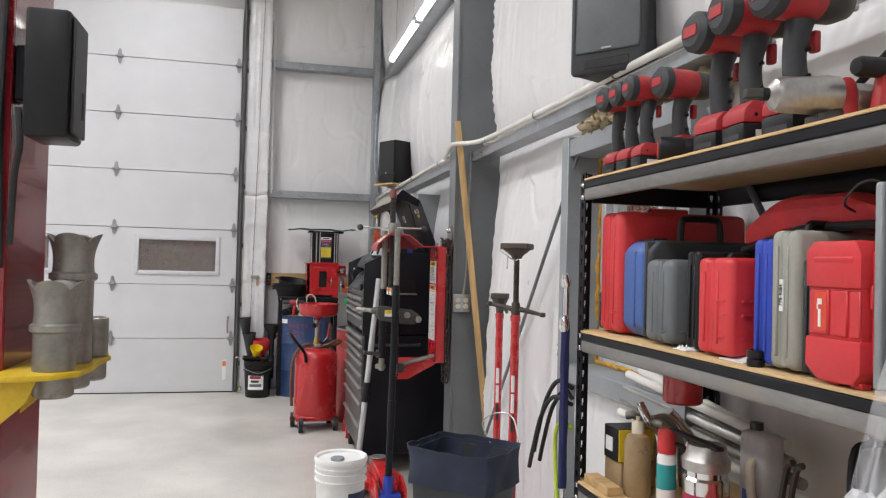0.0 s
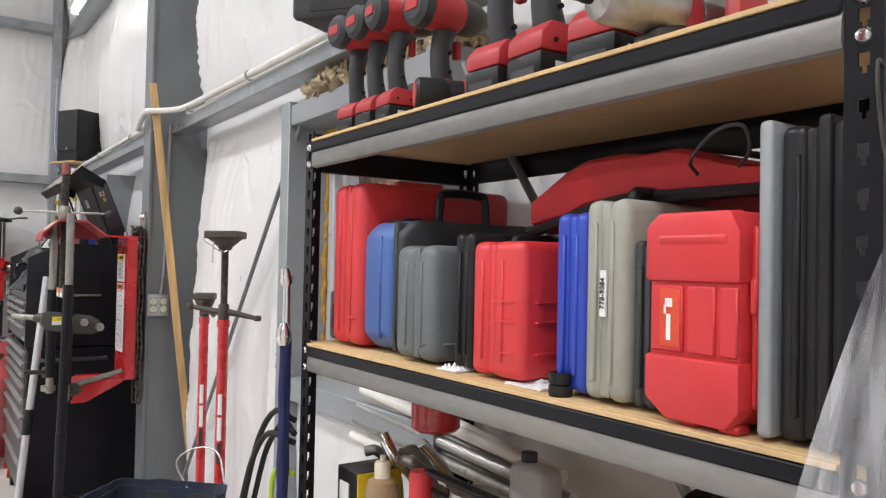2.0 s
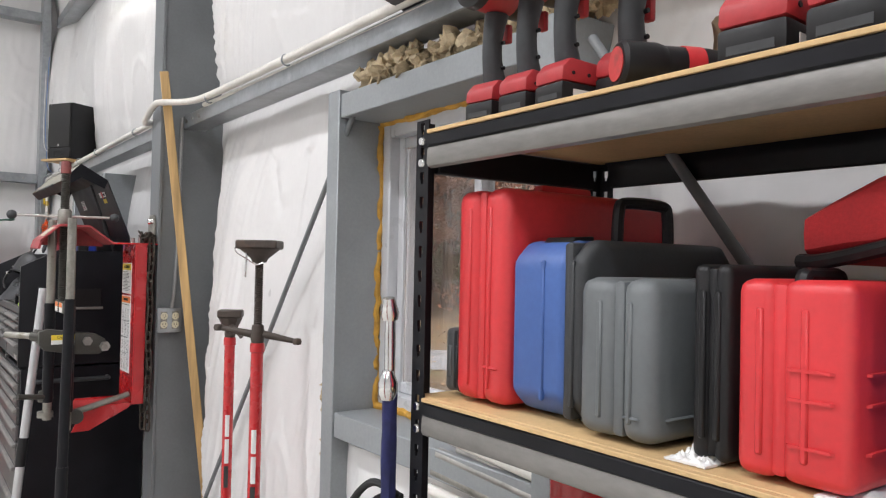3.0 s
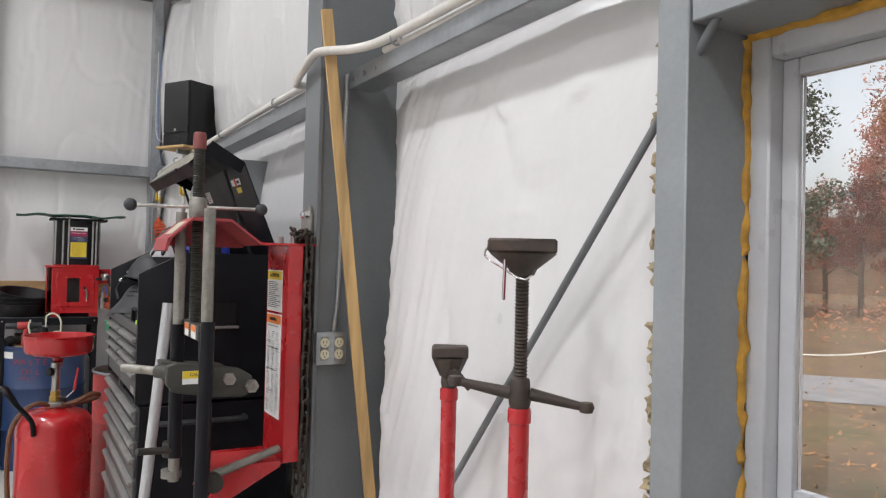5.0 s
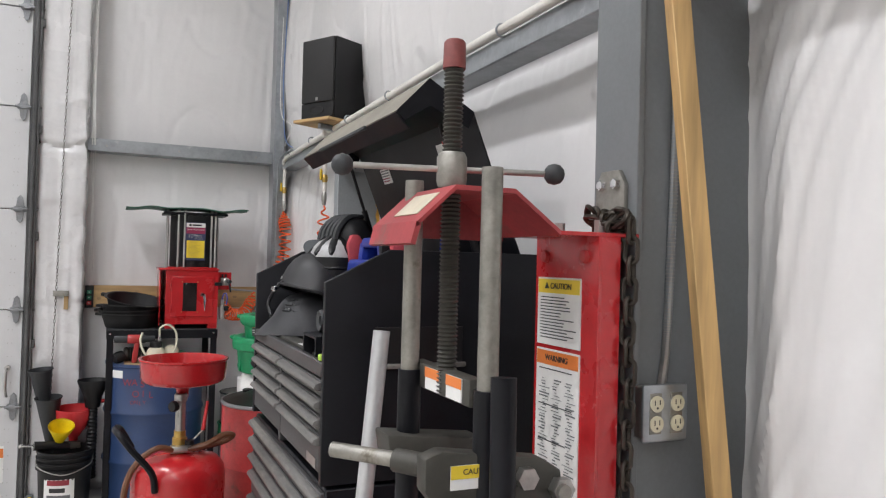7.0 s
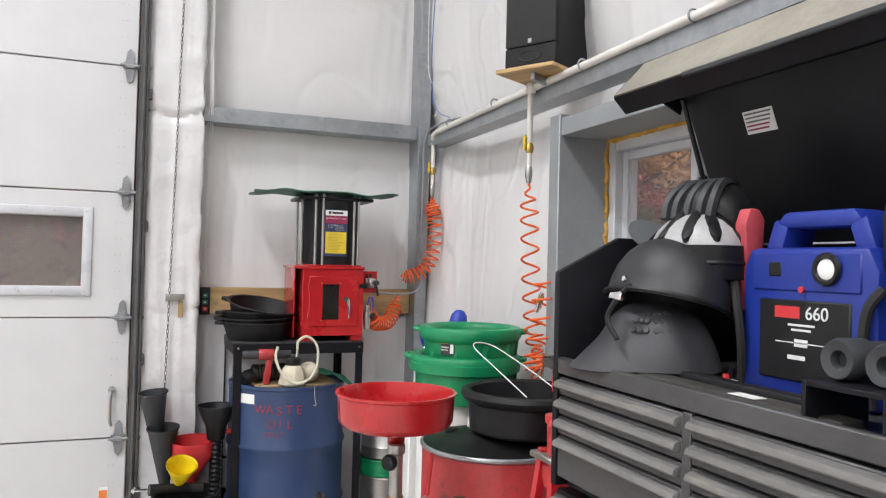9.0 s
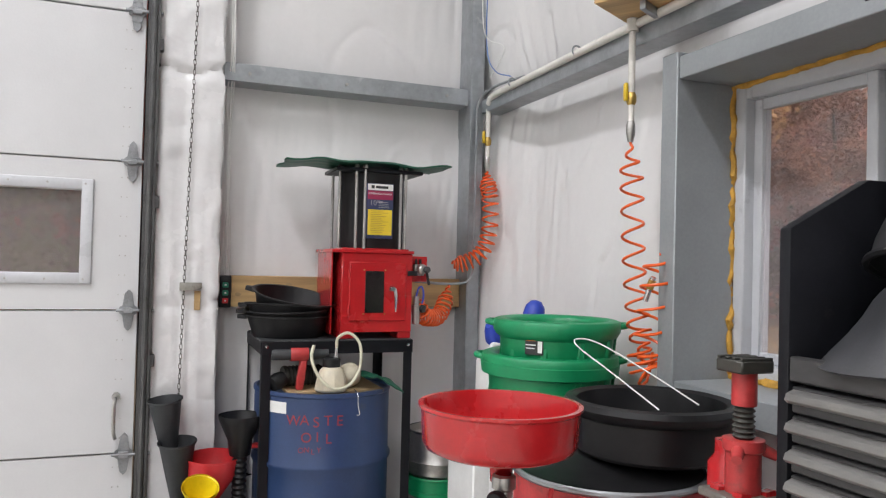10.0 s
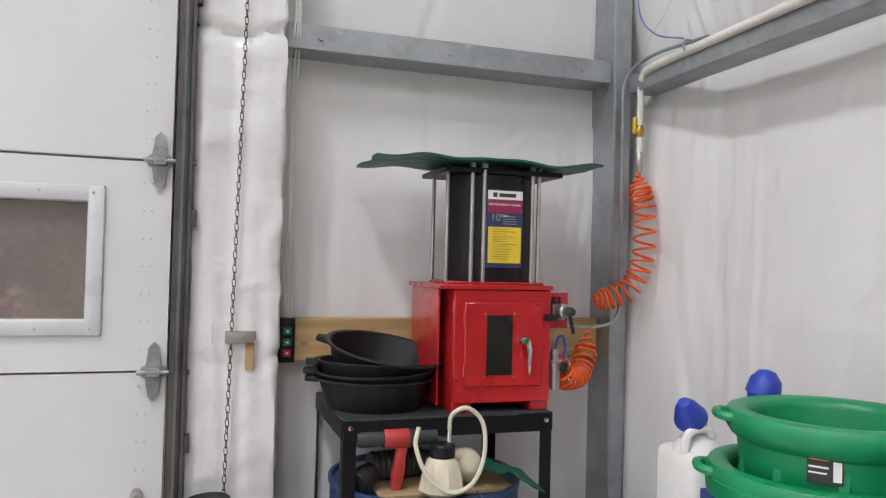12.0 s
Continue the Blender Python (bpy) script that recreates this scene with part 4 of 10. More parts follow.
def ribbed_red_case():
    """A red octagonal case stood on end: two thick caps, a waisted middle with grooves, a lid behind and feet."""
    c = thing("tool_case", (1.04, 1.065, Z1), "bright red chamfered tool case with an orange sticker", "tool case", "tool cases")
    y0, y1, z0, z1 = 1.004, 1.129, Z1 + 0.006, 1.542

    def slab(name, a, b, x0, low, high, inset=0.0, bevel=0.005):
        poly = [(y0 + inset, a + (0.02 if low else 0)), (y0 + inset + (0.016 if low else 0), a), (y1 - inset - (0.03 if low else 0), a), (y1 - inset, a + (0.022 if low else 0)), (y1 - inset, b - (0.016 if high else 0)), (y1 - inset - (0.018 if high else 0), b), (y0 + inset + (0.012 if high else 0), b), (y0 + inset, b - (0.022 if high else 0))]
        bm = bmesh.new()
        add_prism(bm, list(dict.fromkeys(poly)), "x", x0, 1.15)
        bmesh.ops.bevel(bm, geom=list(bm.edges), offset=bevel, segments=2, affect="EDGES", profile=0.5)
        return part(name, bm, M_RED_PLASTIC, c)
    slab("top_cap", 1.463, z1, 0.929, False, True)
    mid = slab("middle", 1.37, 1.468, 0.936, False, False, 0.003, 0.003)
    slab("bottom_cap", z0, 1.379, 0.929, True, False)
    for a, b in ((1.008, 1.03), (1.036, 1.072), (1.078, 1.122)):
        part("raised_panel", box(0.9318, 0.938, a, b, 1.383, 1.459, 0.002), M_RED_PLASTIC, mid)
    part("top_slope", prism([(0.9285, 1.505), (0.9275, 1.513), (0.945, 1.5425), (0.96, 1.5435), (0.96, 1.53)], "y", 1.02, 1.108, 0.001), M_RED_PLASTIC, c)
    part("lid_shell", box(0.95, 1.148, 0.9955, 1.0045, 1.33, 1.525, 0.003), M_RED_PLASTIC, c)
    part("lid_ridge", box(0.944, 1.14, 0.9935, 1.003, 1.43, 1.47, 0.003), M_RED_PLASTIC, c)
    for a in (1.012, 1.062):
        part("foot", box(0.94, 0.965, a, a + 0.026, Z1, Z1 + 0.012, 0.003), M_RED_PLASTIC, c)
    st = part("sticker", box(0.9305, 0.9319, 1.08, 1.108, 1.389, 1.455), mat("orange_red_print", (0.68, 0.07, 0.03), 0.4, bump=0), c, "orange and white sticker", smooth=False)
    part("sticker_print", bars([(-0.004, 0.002, -0.026, 0.004), (-0.006, 0.004, 0.012, 0.022), (-0.0075, -0.0045, 0.004, 0.014)], Matrix.Translation((0.9303, 1.094, 1.422)) @ FACE_NX), M_PAPER, st, smooth=False)


ribbed_red_case()
c = case("large black equipment case with a pale grey rim", 0.902, 0.972, 0.948, 1.2, Z1, 1.626, M_BLACK_PLASTIC, M_BLACK_PLASTIC, 0.55, 0.01)
part("rim", box(0.94, 1.205, 0.9755, 0.9915, 1.305, 1.634, 0.006, None, 3), M_GREY_LIGHT, c, "pale grey sealing rim")
part("band", box(0.942, 1.203, 0.915, 0.93, 1.304, 1.632, 0.006, None, 3), M_BLACK_PLASTIC, c, "dark moulded band")
for x in (1.0, 1.12):
    part("latch", box(x, x + 0.03, 0.892, 0.903, 1.46, 1.52, 0.004), M_BLACK_PLASTIC, c)

# red soft bag lying across the cases
def soft_bag():
    b = thing("tool_bag", (1.22, 1.27, 1.56), "red fabric tool bag with black piping lying over the cases", "bag")
    bm = bmesh.new()
    n, mseg = 30, 10
    rings = []
    for i in range(n + 1):
        u = i / n
        y = 1.482 - 0.5 * u
        top = float(np.interp(-y, (-1.49, -1.40, -1.34, -1.28, -1.18, -1.07, -0.96), (1.588, 1.632, 1.647, 1.647, 1.637, 1.612, 1.59)))
        bot = float(np.interp(-y, (-1.49, -1.46, -1.28, -1.18, -0.96), (1.535, 1.535, 1.572, 1.573, 1.573)))
        x0, x1 = 1.06 - 0.02 * math.sin(math.pi * u), 1.36
        ring = []
        for k in range(mseg * 2):
            a = 2 * math.pi * k / (mseg * 2)
            ca, sa = math.cos(a), math.sin(a)
            cx = math.copysign(abs(ca) ** 0.3, ca)
            cz = math.copysign(abs(sa) ** 0.35, sa)
            p = Vector(((x0 + x1) / 2 + cx * (x1 - x0) / 2, y, (top + bot) / 2 + cz * (top - bot) / 2))
            p.z += 0.008 * noise.noise(p * 14)
            ring.append(bm.verts.new(p))
        rings.append(ring)
    for a, c2 in zip(rings, rings[1:]):
        for k in range(mseg * 2):
            bm.faces.new((a[k], a[(k + 1) % (mseg * 2)], c2[(k + 1) % (mseg * 2)], c2[k]))
    bm.faces.new(rings[0])
    bm.faces.new(rings[-1][::-1])
    part("bag_body", bm, mat("red_fabric", (0.42, 0.016, 0.02), 0.75, var=0.2, scale=9, bump=0.4, grain=240), b)
    part("piping", tube(smooth_path([(1.058, 1.485, 1.535), (1.048, 1.44, 1.538), (1.038, 1.28, 1.572), (1.04, 1.15, 1.574), (1.05, 0.99, 1.575)]), 0.009, 8), M_BLACK_PLASTIC, b, "black piping")
    part("piping", tube(smooth_path([(1.11, 1.488, 1.592), (1.11, 1.40, 1.634), (1.11, 1.33, 1.652), (1.11, 1.18, 1.643), (1.11, 1.0, 1.603)]), 0.005, 6), M_BLACK_PLASTIC, b, "black piping")
    part("bag_strap", tube(smooth_path([(1.04, 1.14, 1.6), (1.0, 1.12, 1.612), (0.99, 1.08, 1.64), (1.0, 1.05, 1.645), (1.03, 1.06, 1.62), (1.06, 1.1, 1.6)]), 0.0025, 6), M_DARK_GREY, b, "dark cord loop")


soft_bag()
bm = lathe([(0, 0), (0.016, 0), (0.017, 0.004), (0.0165, 0.014), (0.014, 0.016), (0.0165, 0.018), (0.017, 0.032), (0.012, 0.033), (0.012, 0.02), (0, 0.02)], (0.952, 1.292, Z1), 20)
single("impact_socket", bm, M_BLACK_PLASTIC, "small black impact socket standing on the shelf edge", "socket", (0.952, 1.292, Z1))


def crumpled(name, x0, x1, y0, y1, z, h, material, label, category, seed, n=18):
    bm = bmesh.new()
    grid = [[bm.verts.new((x0 + (x1 - x0) * i / n, y0 + (y1 - y0) * j / n, z + 0.003 + h * abs(noise.noise((i * 0.35 + seed, j * 0.35, seed))) * min(1, 4 * min(i, n - i, j, n - j) / n + 0.1))) for i in range(n + 1)] for j in range(n + 1)]
    for j in range(n):
        for i in range(n):
            bm.faces.new((grid[j][i], grid[j][i + 1], grid[j + 1][i + 1], grid[j + 1][i]))
    r = bmesh.ops.extrude_face_region(bm, geom=list(bm.faces))
    bmesh.ops.translate(bm, vec=(0, 0, -0.0025), verts=[v for v in r["geom"] if isinstance(v, bmesh.types.BMVert)])
    return single(name, bm, material, label, category, ((x0 + x1) / 2, (y0 + y1) / 2, z))


crumpled("rag", 0.95, 1.06, 1.33, 1.41, Z1, 0.008, M_PAPER, "crumpled off-white rag on the shelf board", "rag", 5)
crumpled("rag", 0.945, 0.99, 1.53, 1.585, Z1, 0.028, M_PAPER, "crumpled off-white rag on the shelf board", "rag", 8)

# ---- cordless tools on the top shelf ----
Z2 = 1.75


def driver(label, x, y, h, s, red=True, turn=0.0):
    """A cordless impact tool stood on its battery; its head points to the wall."""
    t = thing("impact_wrench", (x, y, Z2), label, "power tool", "cordless tools", turn)

    def P(name, bm, m, parent=t, lab=""):
        return part(name, bm, m, parent, lab, False)
    bh = 0.062 * s
    bat = P("battery", box(-0.06 * s, 0.06 * s, -0.037 * s, 0.037 * s, 0, bh * 0.62, 0.006 * s, None, 2), M_BLACK_PLASTIC, t, "black battery pack")
    P("battery_label", box(-0.035 * s, 0.01 * s, -0.0378 * s, -0.0365 * s, bh * 0.2, bh * 0.42), M_PAPER, bat)
    P("vent", box(-0.0608 * s, -0.059 * s, -0.025 * s, 0.025 * s, bh * 0.15, bh * 0.3), M_DARK_GREY, bat)
    base = P("base", prism([(-0.06 * s, bh * 0.62), (0.062 * s, bh * 0.62), (0.058 * s, bh * 0.95), (0.02 * s, bh * 1.25), (-0.04 * s, bh * 1.3), (-0.058 * s, bh)], "y", -0.037 * s, 0.037 * s, 0.006 * s), M_TOOL_RED, t, "red battery housing")
    for dx in (-0.035, 0.0, 0.03):
        P("screw", cyl((dx * s, -0.0385 * s, bh * 0.86), (dx * s, -0.036 * s, bh * 0.86), 0.0035 * s, None, 8), M_BLACK_PLASTIC, base)
    hz = h - 0.045 * s
    bm = bmesh.new()
    rings = []
    for k in range(9):
        f = k / 8
        z = bh * 1.15 + (hz - bh * 1.15) * f
        cx = -0.012 * s + 0.0 * f - 0.012 * s * math.sin(f * 3.1)
        rx, ry = (0.027 - 0.006 * math.sin(f * 3.1)) * s, (0.021 - 0.003 * math.sin(f * 3.1)) * s
        rings.append([bm.verts.new((cx + rx * math.cos(2 * math.pi * i / 14), ry * math.sin(2 * math.pi * i / 14), z)) for i in range(14)])
    for a, b in zip(rings, rings[1:]):
        for i in range(14):
            bm.faces.new((a[i], a[(i + 1) % 14], b[(i + 1) % 14], b[i]))
    bm.faces.new(rings[0][::-1])
    bm.faces.new(rings[-1])
    grip = P("grip", bm, M_DARK_GREY, t, "dark grey rubber grip")
    P("trigger", box(0.012 * s, 0.026 * s, -0.009 * s, 0.009 * s, hz - 0.05 * s, hz - 0.012 * s, 0.004 * s, None, 2), M_TOOL_RED, t, "red trigger")
    for f in (0.3, 0.62):
        P("screw", cyl((-0.014 * s, -0.0235 * s, bh + (hz - bh) * f), (-0.014 * s, -0.0155 * s, bh + (hz - bh) * f), 0.004 * s, None, 8), M_BLACK_PLASTIC, grip)
    R = pose(0, 0, h - 0.005 * s, 0, 90, 0)
    P("motor_housing", lathe([(0.0, -0.085 * s), (0.034 * s, -0.085 * s), (0.040 * s, -0.078 * s), (0.040 * s, 0.0), (0.036 * s, 0.02 * s), (0.0, 0.02 * s)], n=22, m=R), M_TOOL_RED if red else M_TOOL_RED, t, "red motor housing")
    P("rear_cap", lathe([(0.0, -0.097 * s), (0.03 * s, -0.096 * s), (0.041 * s, -0.086 * s), (0.0425 * s, -0.066 * s), (0.0405 * s, -0.064 * s)], n=22, m=R), M_DARK_GREY, t, "dark grey rear cap")
    P("rear_badge", box(-0.099 * s, -0.0955 * s, -0.02 * s, 0.02 * s, h - 0.016 * s, h + 0.006 * s, 0.001), M_TOOL_RED, t, "red badge")
    P("gear_case", lathe([(0.036 * s, 0.015 * s), (0.038 * s, 0.02 * s), (0.036 * s, 0.055 * s), (0.024 * s, 0.085 * s), (0.016 * s, 0.09 * s), (0.0, 0.09 * s)], n=20, m=R), M_OLIVE, t, "grey metal gear case")
    P("anvil", cyl((0.085 * s, 0, h - 0.005 * s), (0.11 * s, 0, h - 0.005 * s), 0.007 * s, None, 8), M_STEEL, t)
    return t


SMALL = "small red and black cordless impact driver standing on its battery"
BIG = "large red and black cordless impact wrench standing on its battery"
for k, (x, y) in enumerate(((0.995, 1.955), (0.995, 1.872), (0.995, 1.789), (1.05, 1.715))):
    driver(SMALL, x, y, 0.215, 0.82 if k < 3 else 0.95, k < 3, (6, 2, -4, 3)[k])
driver(BIG, 1.017, 1.49, 0.272, 1.1, True, 4)
driver(BIG, 1.022, 1.383, 0.287, 1.14, True, -3)
driver(BIG, 1.035, 1.268, 0.285, 1.16, True, 5)
# torch lying in front
t = thing("torch", (0.985, 1.64, Z2 + 0.031), "short black and red cordless torch lying on its side", "torch", rot=-116)
R = pose(0, 0, 0, 90, 0, 0)
part("head", lathe([(0.0, 0.05), (0.026, 0.05), (0.03, 0.045), (0.03, 0.0), (0.027, -0.01), (0, -0.01)], n=20, m=R), M_BLACK_PLASTIC, t, world_space=False)
part("band", lathe([(0.0275, -0.035), (0.0285, -0.035), (0.0285, -0.06), (0.0275, -0.06)], n=20, m=R), M_RED_PLASTIC, t, "red band", False)
part("barrel", lathe([(0.0, -0.01), (0.027, -0.01), (0.0275, -0.07), (0.024, -0.1), (0.024, -0.12), (0, -0.122)], n=20, m=R), M_BLACK_PLASTIC, t, world_space=False)
part("face", lathe([(0.0, 0.0505), (0.022, 0.0505), (0.022, 0.052), (0, 0.052)], n=20, m=R), M_RED_WORN, t, "dull red end cap", False)
# brown leather glove slumped behind the tools
bm = bmesh.new()
r = bmesh.ops.create_icosphere(bm, subdivisions=4, radius=1.0)
for v in r["verts"]:
    d = v.co.copy()
    k = 1 + 0.28 * noise.noise(d * 1.8) + 0.16 * noise.noise(d * 4.5)
    v.co = Vector((1.14 + 0.045 * d.x * k, 1.60 + 0.05 * d.y * k, Z2 + 0.078 + 0.078 * d.z * min(k, 1.0 if d.z < 0 else 9)))
single("work_glove", bm, mat("brown_leather", (0.17, 0.115, 0.065), 0.75, var=0.3, scale=14, bump=0.4, grain=90), "crumpled brown leather work glove between the tools", "glove", (1.14, 1.60, Z2))
# silver air wrench
t = thing("air_wrench", (0.965, 1.165, Z2), "silver air impact wrench with a red body and black hose", "power tool", rot=78)
part("rest", box(-0.015, 0.03, -0.06, 0.0, 0.0, 0.006, 0.002), M_BLACK_PLASTIC, t, "", False)
R = pose(0, 0.10, 0.075, -90, 0, 0)
part("hammer_case", lathe([(0, 0.005), (0.018, 0.0), (0.036, -0.012), (0.041, -0.03), (0.043, -0.10), (0.047, -0.13), (0.045, -0.155), (0, -0.155)], n=28, m=R), M_STEEL, t, "polished aluminium hammer case", False)
part("anvil", box(-0.011, 0.011, 0.1, 0.155, 0.064, 0.086, 0.003), M_OLIVE, t, world_space=False)
part("anvil_collar", cyl((0, 0.095, 0.075), (0, 0.115, 0.075), 0.015), M_BLACK_PLASTIC, t, world_space=False)
part("body", prism([(-0.055, 0.035), (-0.055, 0.112), (-0.075, 0.116), (-0.09, 0.1), (-0.095, 0.02), (-0.085, 0.0), (-0.07, 0.0), (-0.06, 0.02)], "x", -0.032, 0.032, 0.008), M_TOOL_RED, t, "red composite body", False)
part("motor", lathe([(0, 0), (0.034, 0.0), (0.036, 0.008), (0.034, 0.07), (0.026, 0.08), (0, 0.08)], n=24, m=pose(0, -0.09, 0.07, 90, 0, 0)), M_STEEL, t, "aluminium motor barrel", False)
part("foot_pad", prism([(0.0, 0.0), (0.0, 0.03), (-0.05, 0.045), (-0.075, 0.03), (-0.09, 0.0)], "x", -0.03, 0.03, 0.004), M_OLIVE, t, world_space=False)
part("air_inlet", cyl((0, -0.13, 0.02), (0, -0.18, 0.014), 0.011), M_STEEL, t, world_space=False)
t.matrix_basis = t.matrix_basis @ Matrix.Scale(0.8, 4)
# air ratchet with hose tail
t = thing("air_ratchet", (1.06, 1.09, Z2), "red and chrome air ratchet with a coiled spring hose tail", "power tool")
RX = 1.085
part("socket", lathe([(0, 0), (0.014, 0.002), (0.018, 0.01), (0.018, 0.06), (0.012, 0.066), (0.0, 0.066)], n=18, m=Matrix.Translation((0.985, RX, 1.846)) @ pose(0, 0, 0, 0, 88, 0)), M_BLACK_PLASTIC, t)
part("shaft", cyl((1.05, RX, 1.848), (1.095, RX, 1.849), 0.011), M_CHROME, t)
sp = [(1.075 + 0.0007 * a, RX + 0.0125 * math.cos(a * 0.9), 1.849 + 0.0125 * math.sin(a * 0.9)) for a in range(0, 84)]
part("spring", tube(sp, 0.0022, 5), M_CHROME, t)
part("tip", cyl((1.09, RX, 1.849), (1.16, RX, 1.85), 0.006), M_STEEL, t)
part("stand", prism([(1.02, 1.75), (1.035, 1.835), (1.08, 1.838), (1.12, 1.75)], "y", RX - 0.012, RX + 0.012, 0.006), M_RED_WORN, t, "red tool body")
# circular saw behind
t = thing("circular_saw", (1.14, 1.05, Z2), "red and black cordless saw with a vented round guard", "power tool")
R = Matrix.Translation((1.13, 1.06, 1.845)) @ pose(0, 0, 0, 0, 90, 0)
part("guard", lathe([(0, -0.03), (0.045, -0.03), (0.057, -0.02), (0.06, 0.02), (0.05, 0.03), (0, 0.03)], n=30, m=R), M_TOOL_RED, t, "red round guard")
for k in range(5):
    part("vent", box(1.093, 1.1, 1.03, 1.085, 1.83 + 0.009 * k, 1.834 + 0.009 * k, 0.001), M_BLACK_PLASTIC, t)
part("grip", tube(smooth_path([(1.13, 1.12, 1.93), (1.12, 1.17, 1.955), (1.12, 1.22, 1.93), (1.13, 1.235, 1.87), (1.14, 1.21, 1.82)]), 0.018, 10), M_BLACK_PLASTIC, t)
part("battery", box(1.09, 1.17, 1.15, 1.26, 1.752, 1.812, 0.006, None, 2), M_BLACK_PLASTIC, t)
part("cord", tube(smooth_path([(1.06, 1.3, 1.86), (1.05, 1.2, 1.91), (1.03, 1.1, 1.945), (1.02, 1.02, 1.95), (1.03, 0.93, 1.93), (1.06, 0.86, 1.84), (1.08, 0.84, 1.755)]), 0.008, 8), M_RUBBER, t, "black rubber hose")
part("base", box(1.05, 1.2, 0.93, 1.13, 1.7505, 1.757, 0.002), M_STEEL, t)
t.location += Vector((0.11, 0.0, 0.0))

# ---- lower shelf ----
Z3 = 0.858
b = thing("bottle", (1.03, 1.90, Z3), "translucent amber squeeze bottle with a pale cap", "bottle")
part("body", lathe([(0, 0), (0.034, 0), (0.037, 0.006), (0.037, 0.145), (0.03, 0.165), (0.017, 0.172), (0, 0.172)], (1.03, 1.90, Z3), 24), mat("amber_plastic", (0.3, 0.21, 0.11), 0.3, var=0.15, scale=5, bump=0.03), b)
part("cap", lathe([(0.017, 0.17), (0.0175, 0.2), (0.015, 0.205), (0.006, 0.207), (0.006, 0.218), (0, 0.218)], (1.03, 1.90, Z3), 18), M_NATURAL, b, "pale cap")
bx = thing("parts_box", (1.06, 1.99, Z3), "small black and yellow cardboard parts box", "box")
part("carton", box(1.0, 1.11, 1.955, 2.045, Z3 + 0.075, Z3 + 0.17, 0.002), M_BLACK_PLASTIC, bx)
part("yellow_side", box(1.001, 1.109, 1.952, 1.9555, Z3 + 0.078, Z3 + 0.168), M_YELLOW_PAINT, bx, "yellow printed side", smooth=False)
part("front_print", box(0.9975, 1.0005, 1.99, 2.03, Z3 + 0.1, Z3 + 0.14), M_PAPER, bx, smooth=False)
part("lower_carton", box(1.005, 1.115, 1.95, 2.05, Z3, Z3 + 0.074, 0.003), M_CARDBOARD, bx)
sc = thing("spray_can", (1.06, 1.798, Z3), "white and teal spray can with a red cap", "spray can")
part("can", lathe([(0, 0), (0.023, 0), (0.025, 0.004), (0.025, 0.13), (0.021, 0.142), (0, 0.142)], (1.06, 1.798, Z3), 22), M_WHITE_PLASTIC, sc)
part("band", lathe([(0.0252, 0.05), (0.0254, 0.05), (0.0254, 0.115), (0.0252, 0.115)], (1.06, 1.798, Z3), 22), mat("teal_print", (0.02, 0.3, 0.3), 0.4, bump=0), sc, "teal band")
part("cap", lathe([(0.0225, 0.142), (0.024, 0.146), (0.024, 0.2), (0.021, 0.205), (0, 0.205)], (1.06, 1.798, Z3), 22), M_RED_PLASTIC, sc, "red cap")
kn = thing("canister", (1.08, 1.647, Z3), "polished metal canister with a red label and black lid", "canister")
AT = (1.08, 1.647, Z3)
part("body", lathe([(0, 0), (0.052, 0), (0.055, 0.005), (0.055, 0.105), (0.056, 0.118), (0.05, 0.124), (0.05, 0.138), (0.0, 0.138)], AT, 30), M_CHROME, kn)
part("label", lathe([(0.0555, 0.028), (0.0558, 0.03), (0.0558, 0.082), (0.0555, 0.084)], AT, 30), mat("crimson_print", (0.34, 0.02, 0.06), 0.45, bump=0), kn, "crimson label")
part("label_print", bars([(-0.03, -0.018, -0.01, 0.012), (-0.014, -0.004, -0.01, 0.012), (0.0, 0.01, -0.01, 0.012), (0.014, 0.024, -0.01, 0.012)], Matrix.Translation((1.0255, 1.631, Z3 + 0.055)) @ FACE_NX @ pose(0, 0, 0, 0, -14, 0), 0.004), M_PAPER, kn, smooth=False)
part("lid", lathe([(0.05, 0.138), (0.056, 0.14), (0.058, 0.165), (0.05, 0.175), (0.045, 0.2), (0, 0.2)], AT, 26), M_STEEL, kn)
part("clamp_lever", box(1.06, 1.085, 1.577, 1.797, Z3 + 0.198, Z3 + 0.208, 0.004), M_BLACK_PLASTIC, kn, "black clamp lever")
part("clamp_lever", box(1.068, 1.08, 1.597, 1.807, Z3 + 0.165, Z3 + 0.175, 0.004, pose(0, 0, 0.0)), M_BLACK_PLASTIC, kn, "black clamp lever")
rc = thing("oil_filter_can", (1.2, 2.0, 1.30), "glossy red canister hung under the shelf", "canister")
rc.location = (1.2, 1.955, 1.10)
part("body", lathe([(0, 0), (0.05, 0), (0.056, 0.006), (0.056, 0.131), (0, 0.131)], (1.2, 1.955, 1.10), 26), M_RED_PAINT, rc)
part("bracket", box(1.15, 1.25, 1.91, 2.0, 1.23, 1.286, 0.004), M_BLACK_STEEL, rc)
jg = thing("jug", (1.26, 1.66, Z3), "dusty translucent grey plastic jug with a handle", "jug")
part("body", box(1.225, 1.295, 1.625, 1.735, Z3, Z3 + 0.22, 0.024, None, 3), mat("smoky_plastic", (0.42, 0.42, 0.42), 0.4, var=0.12, scale=6, bump=0.05), jg)
part("handle", tube(smooth_path([(1.222, 1.66, Z3 + 0.15), (1.205, 1.65, Z3 + 0.135), (1.195, 1.625, Z3 + 0.06), (1.21, 1.61, Z3 + 0.01)]), 0.011, 8), M_NATURAL, jg, "pale hose")
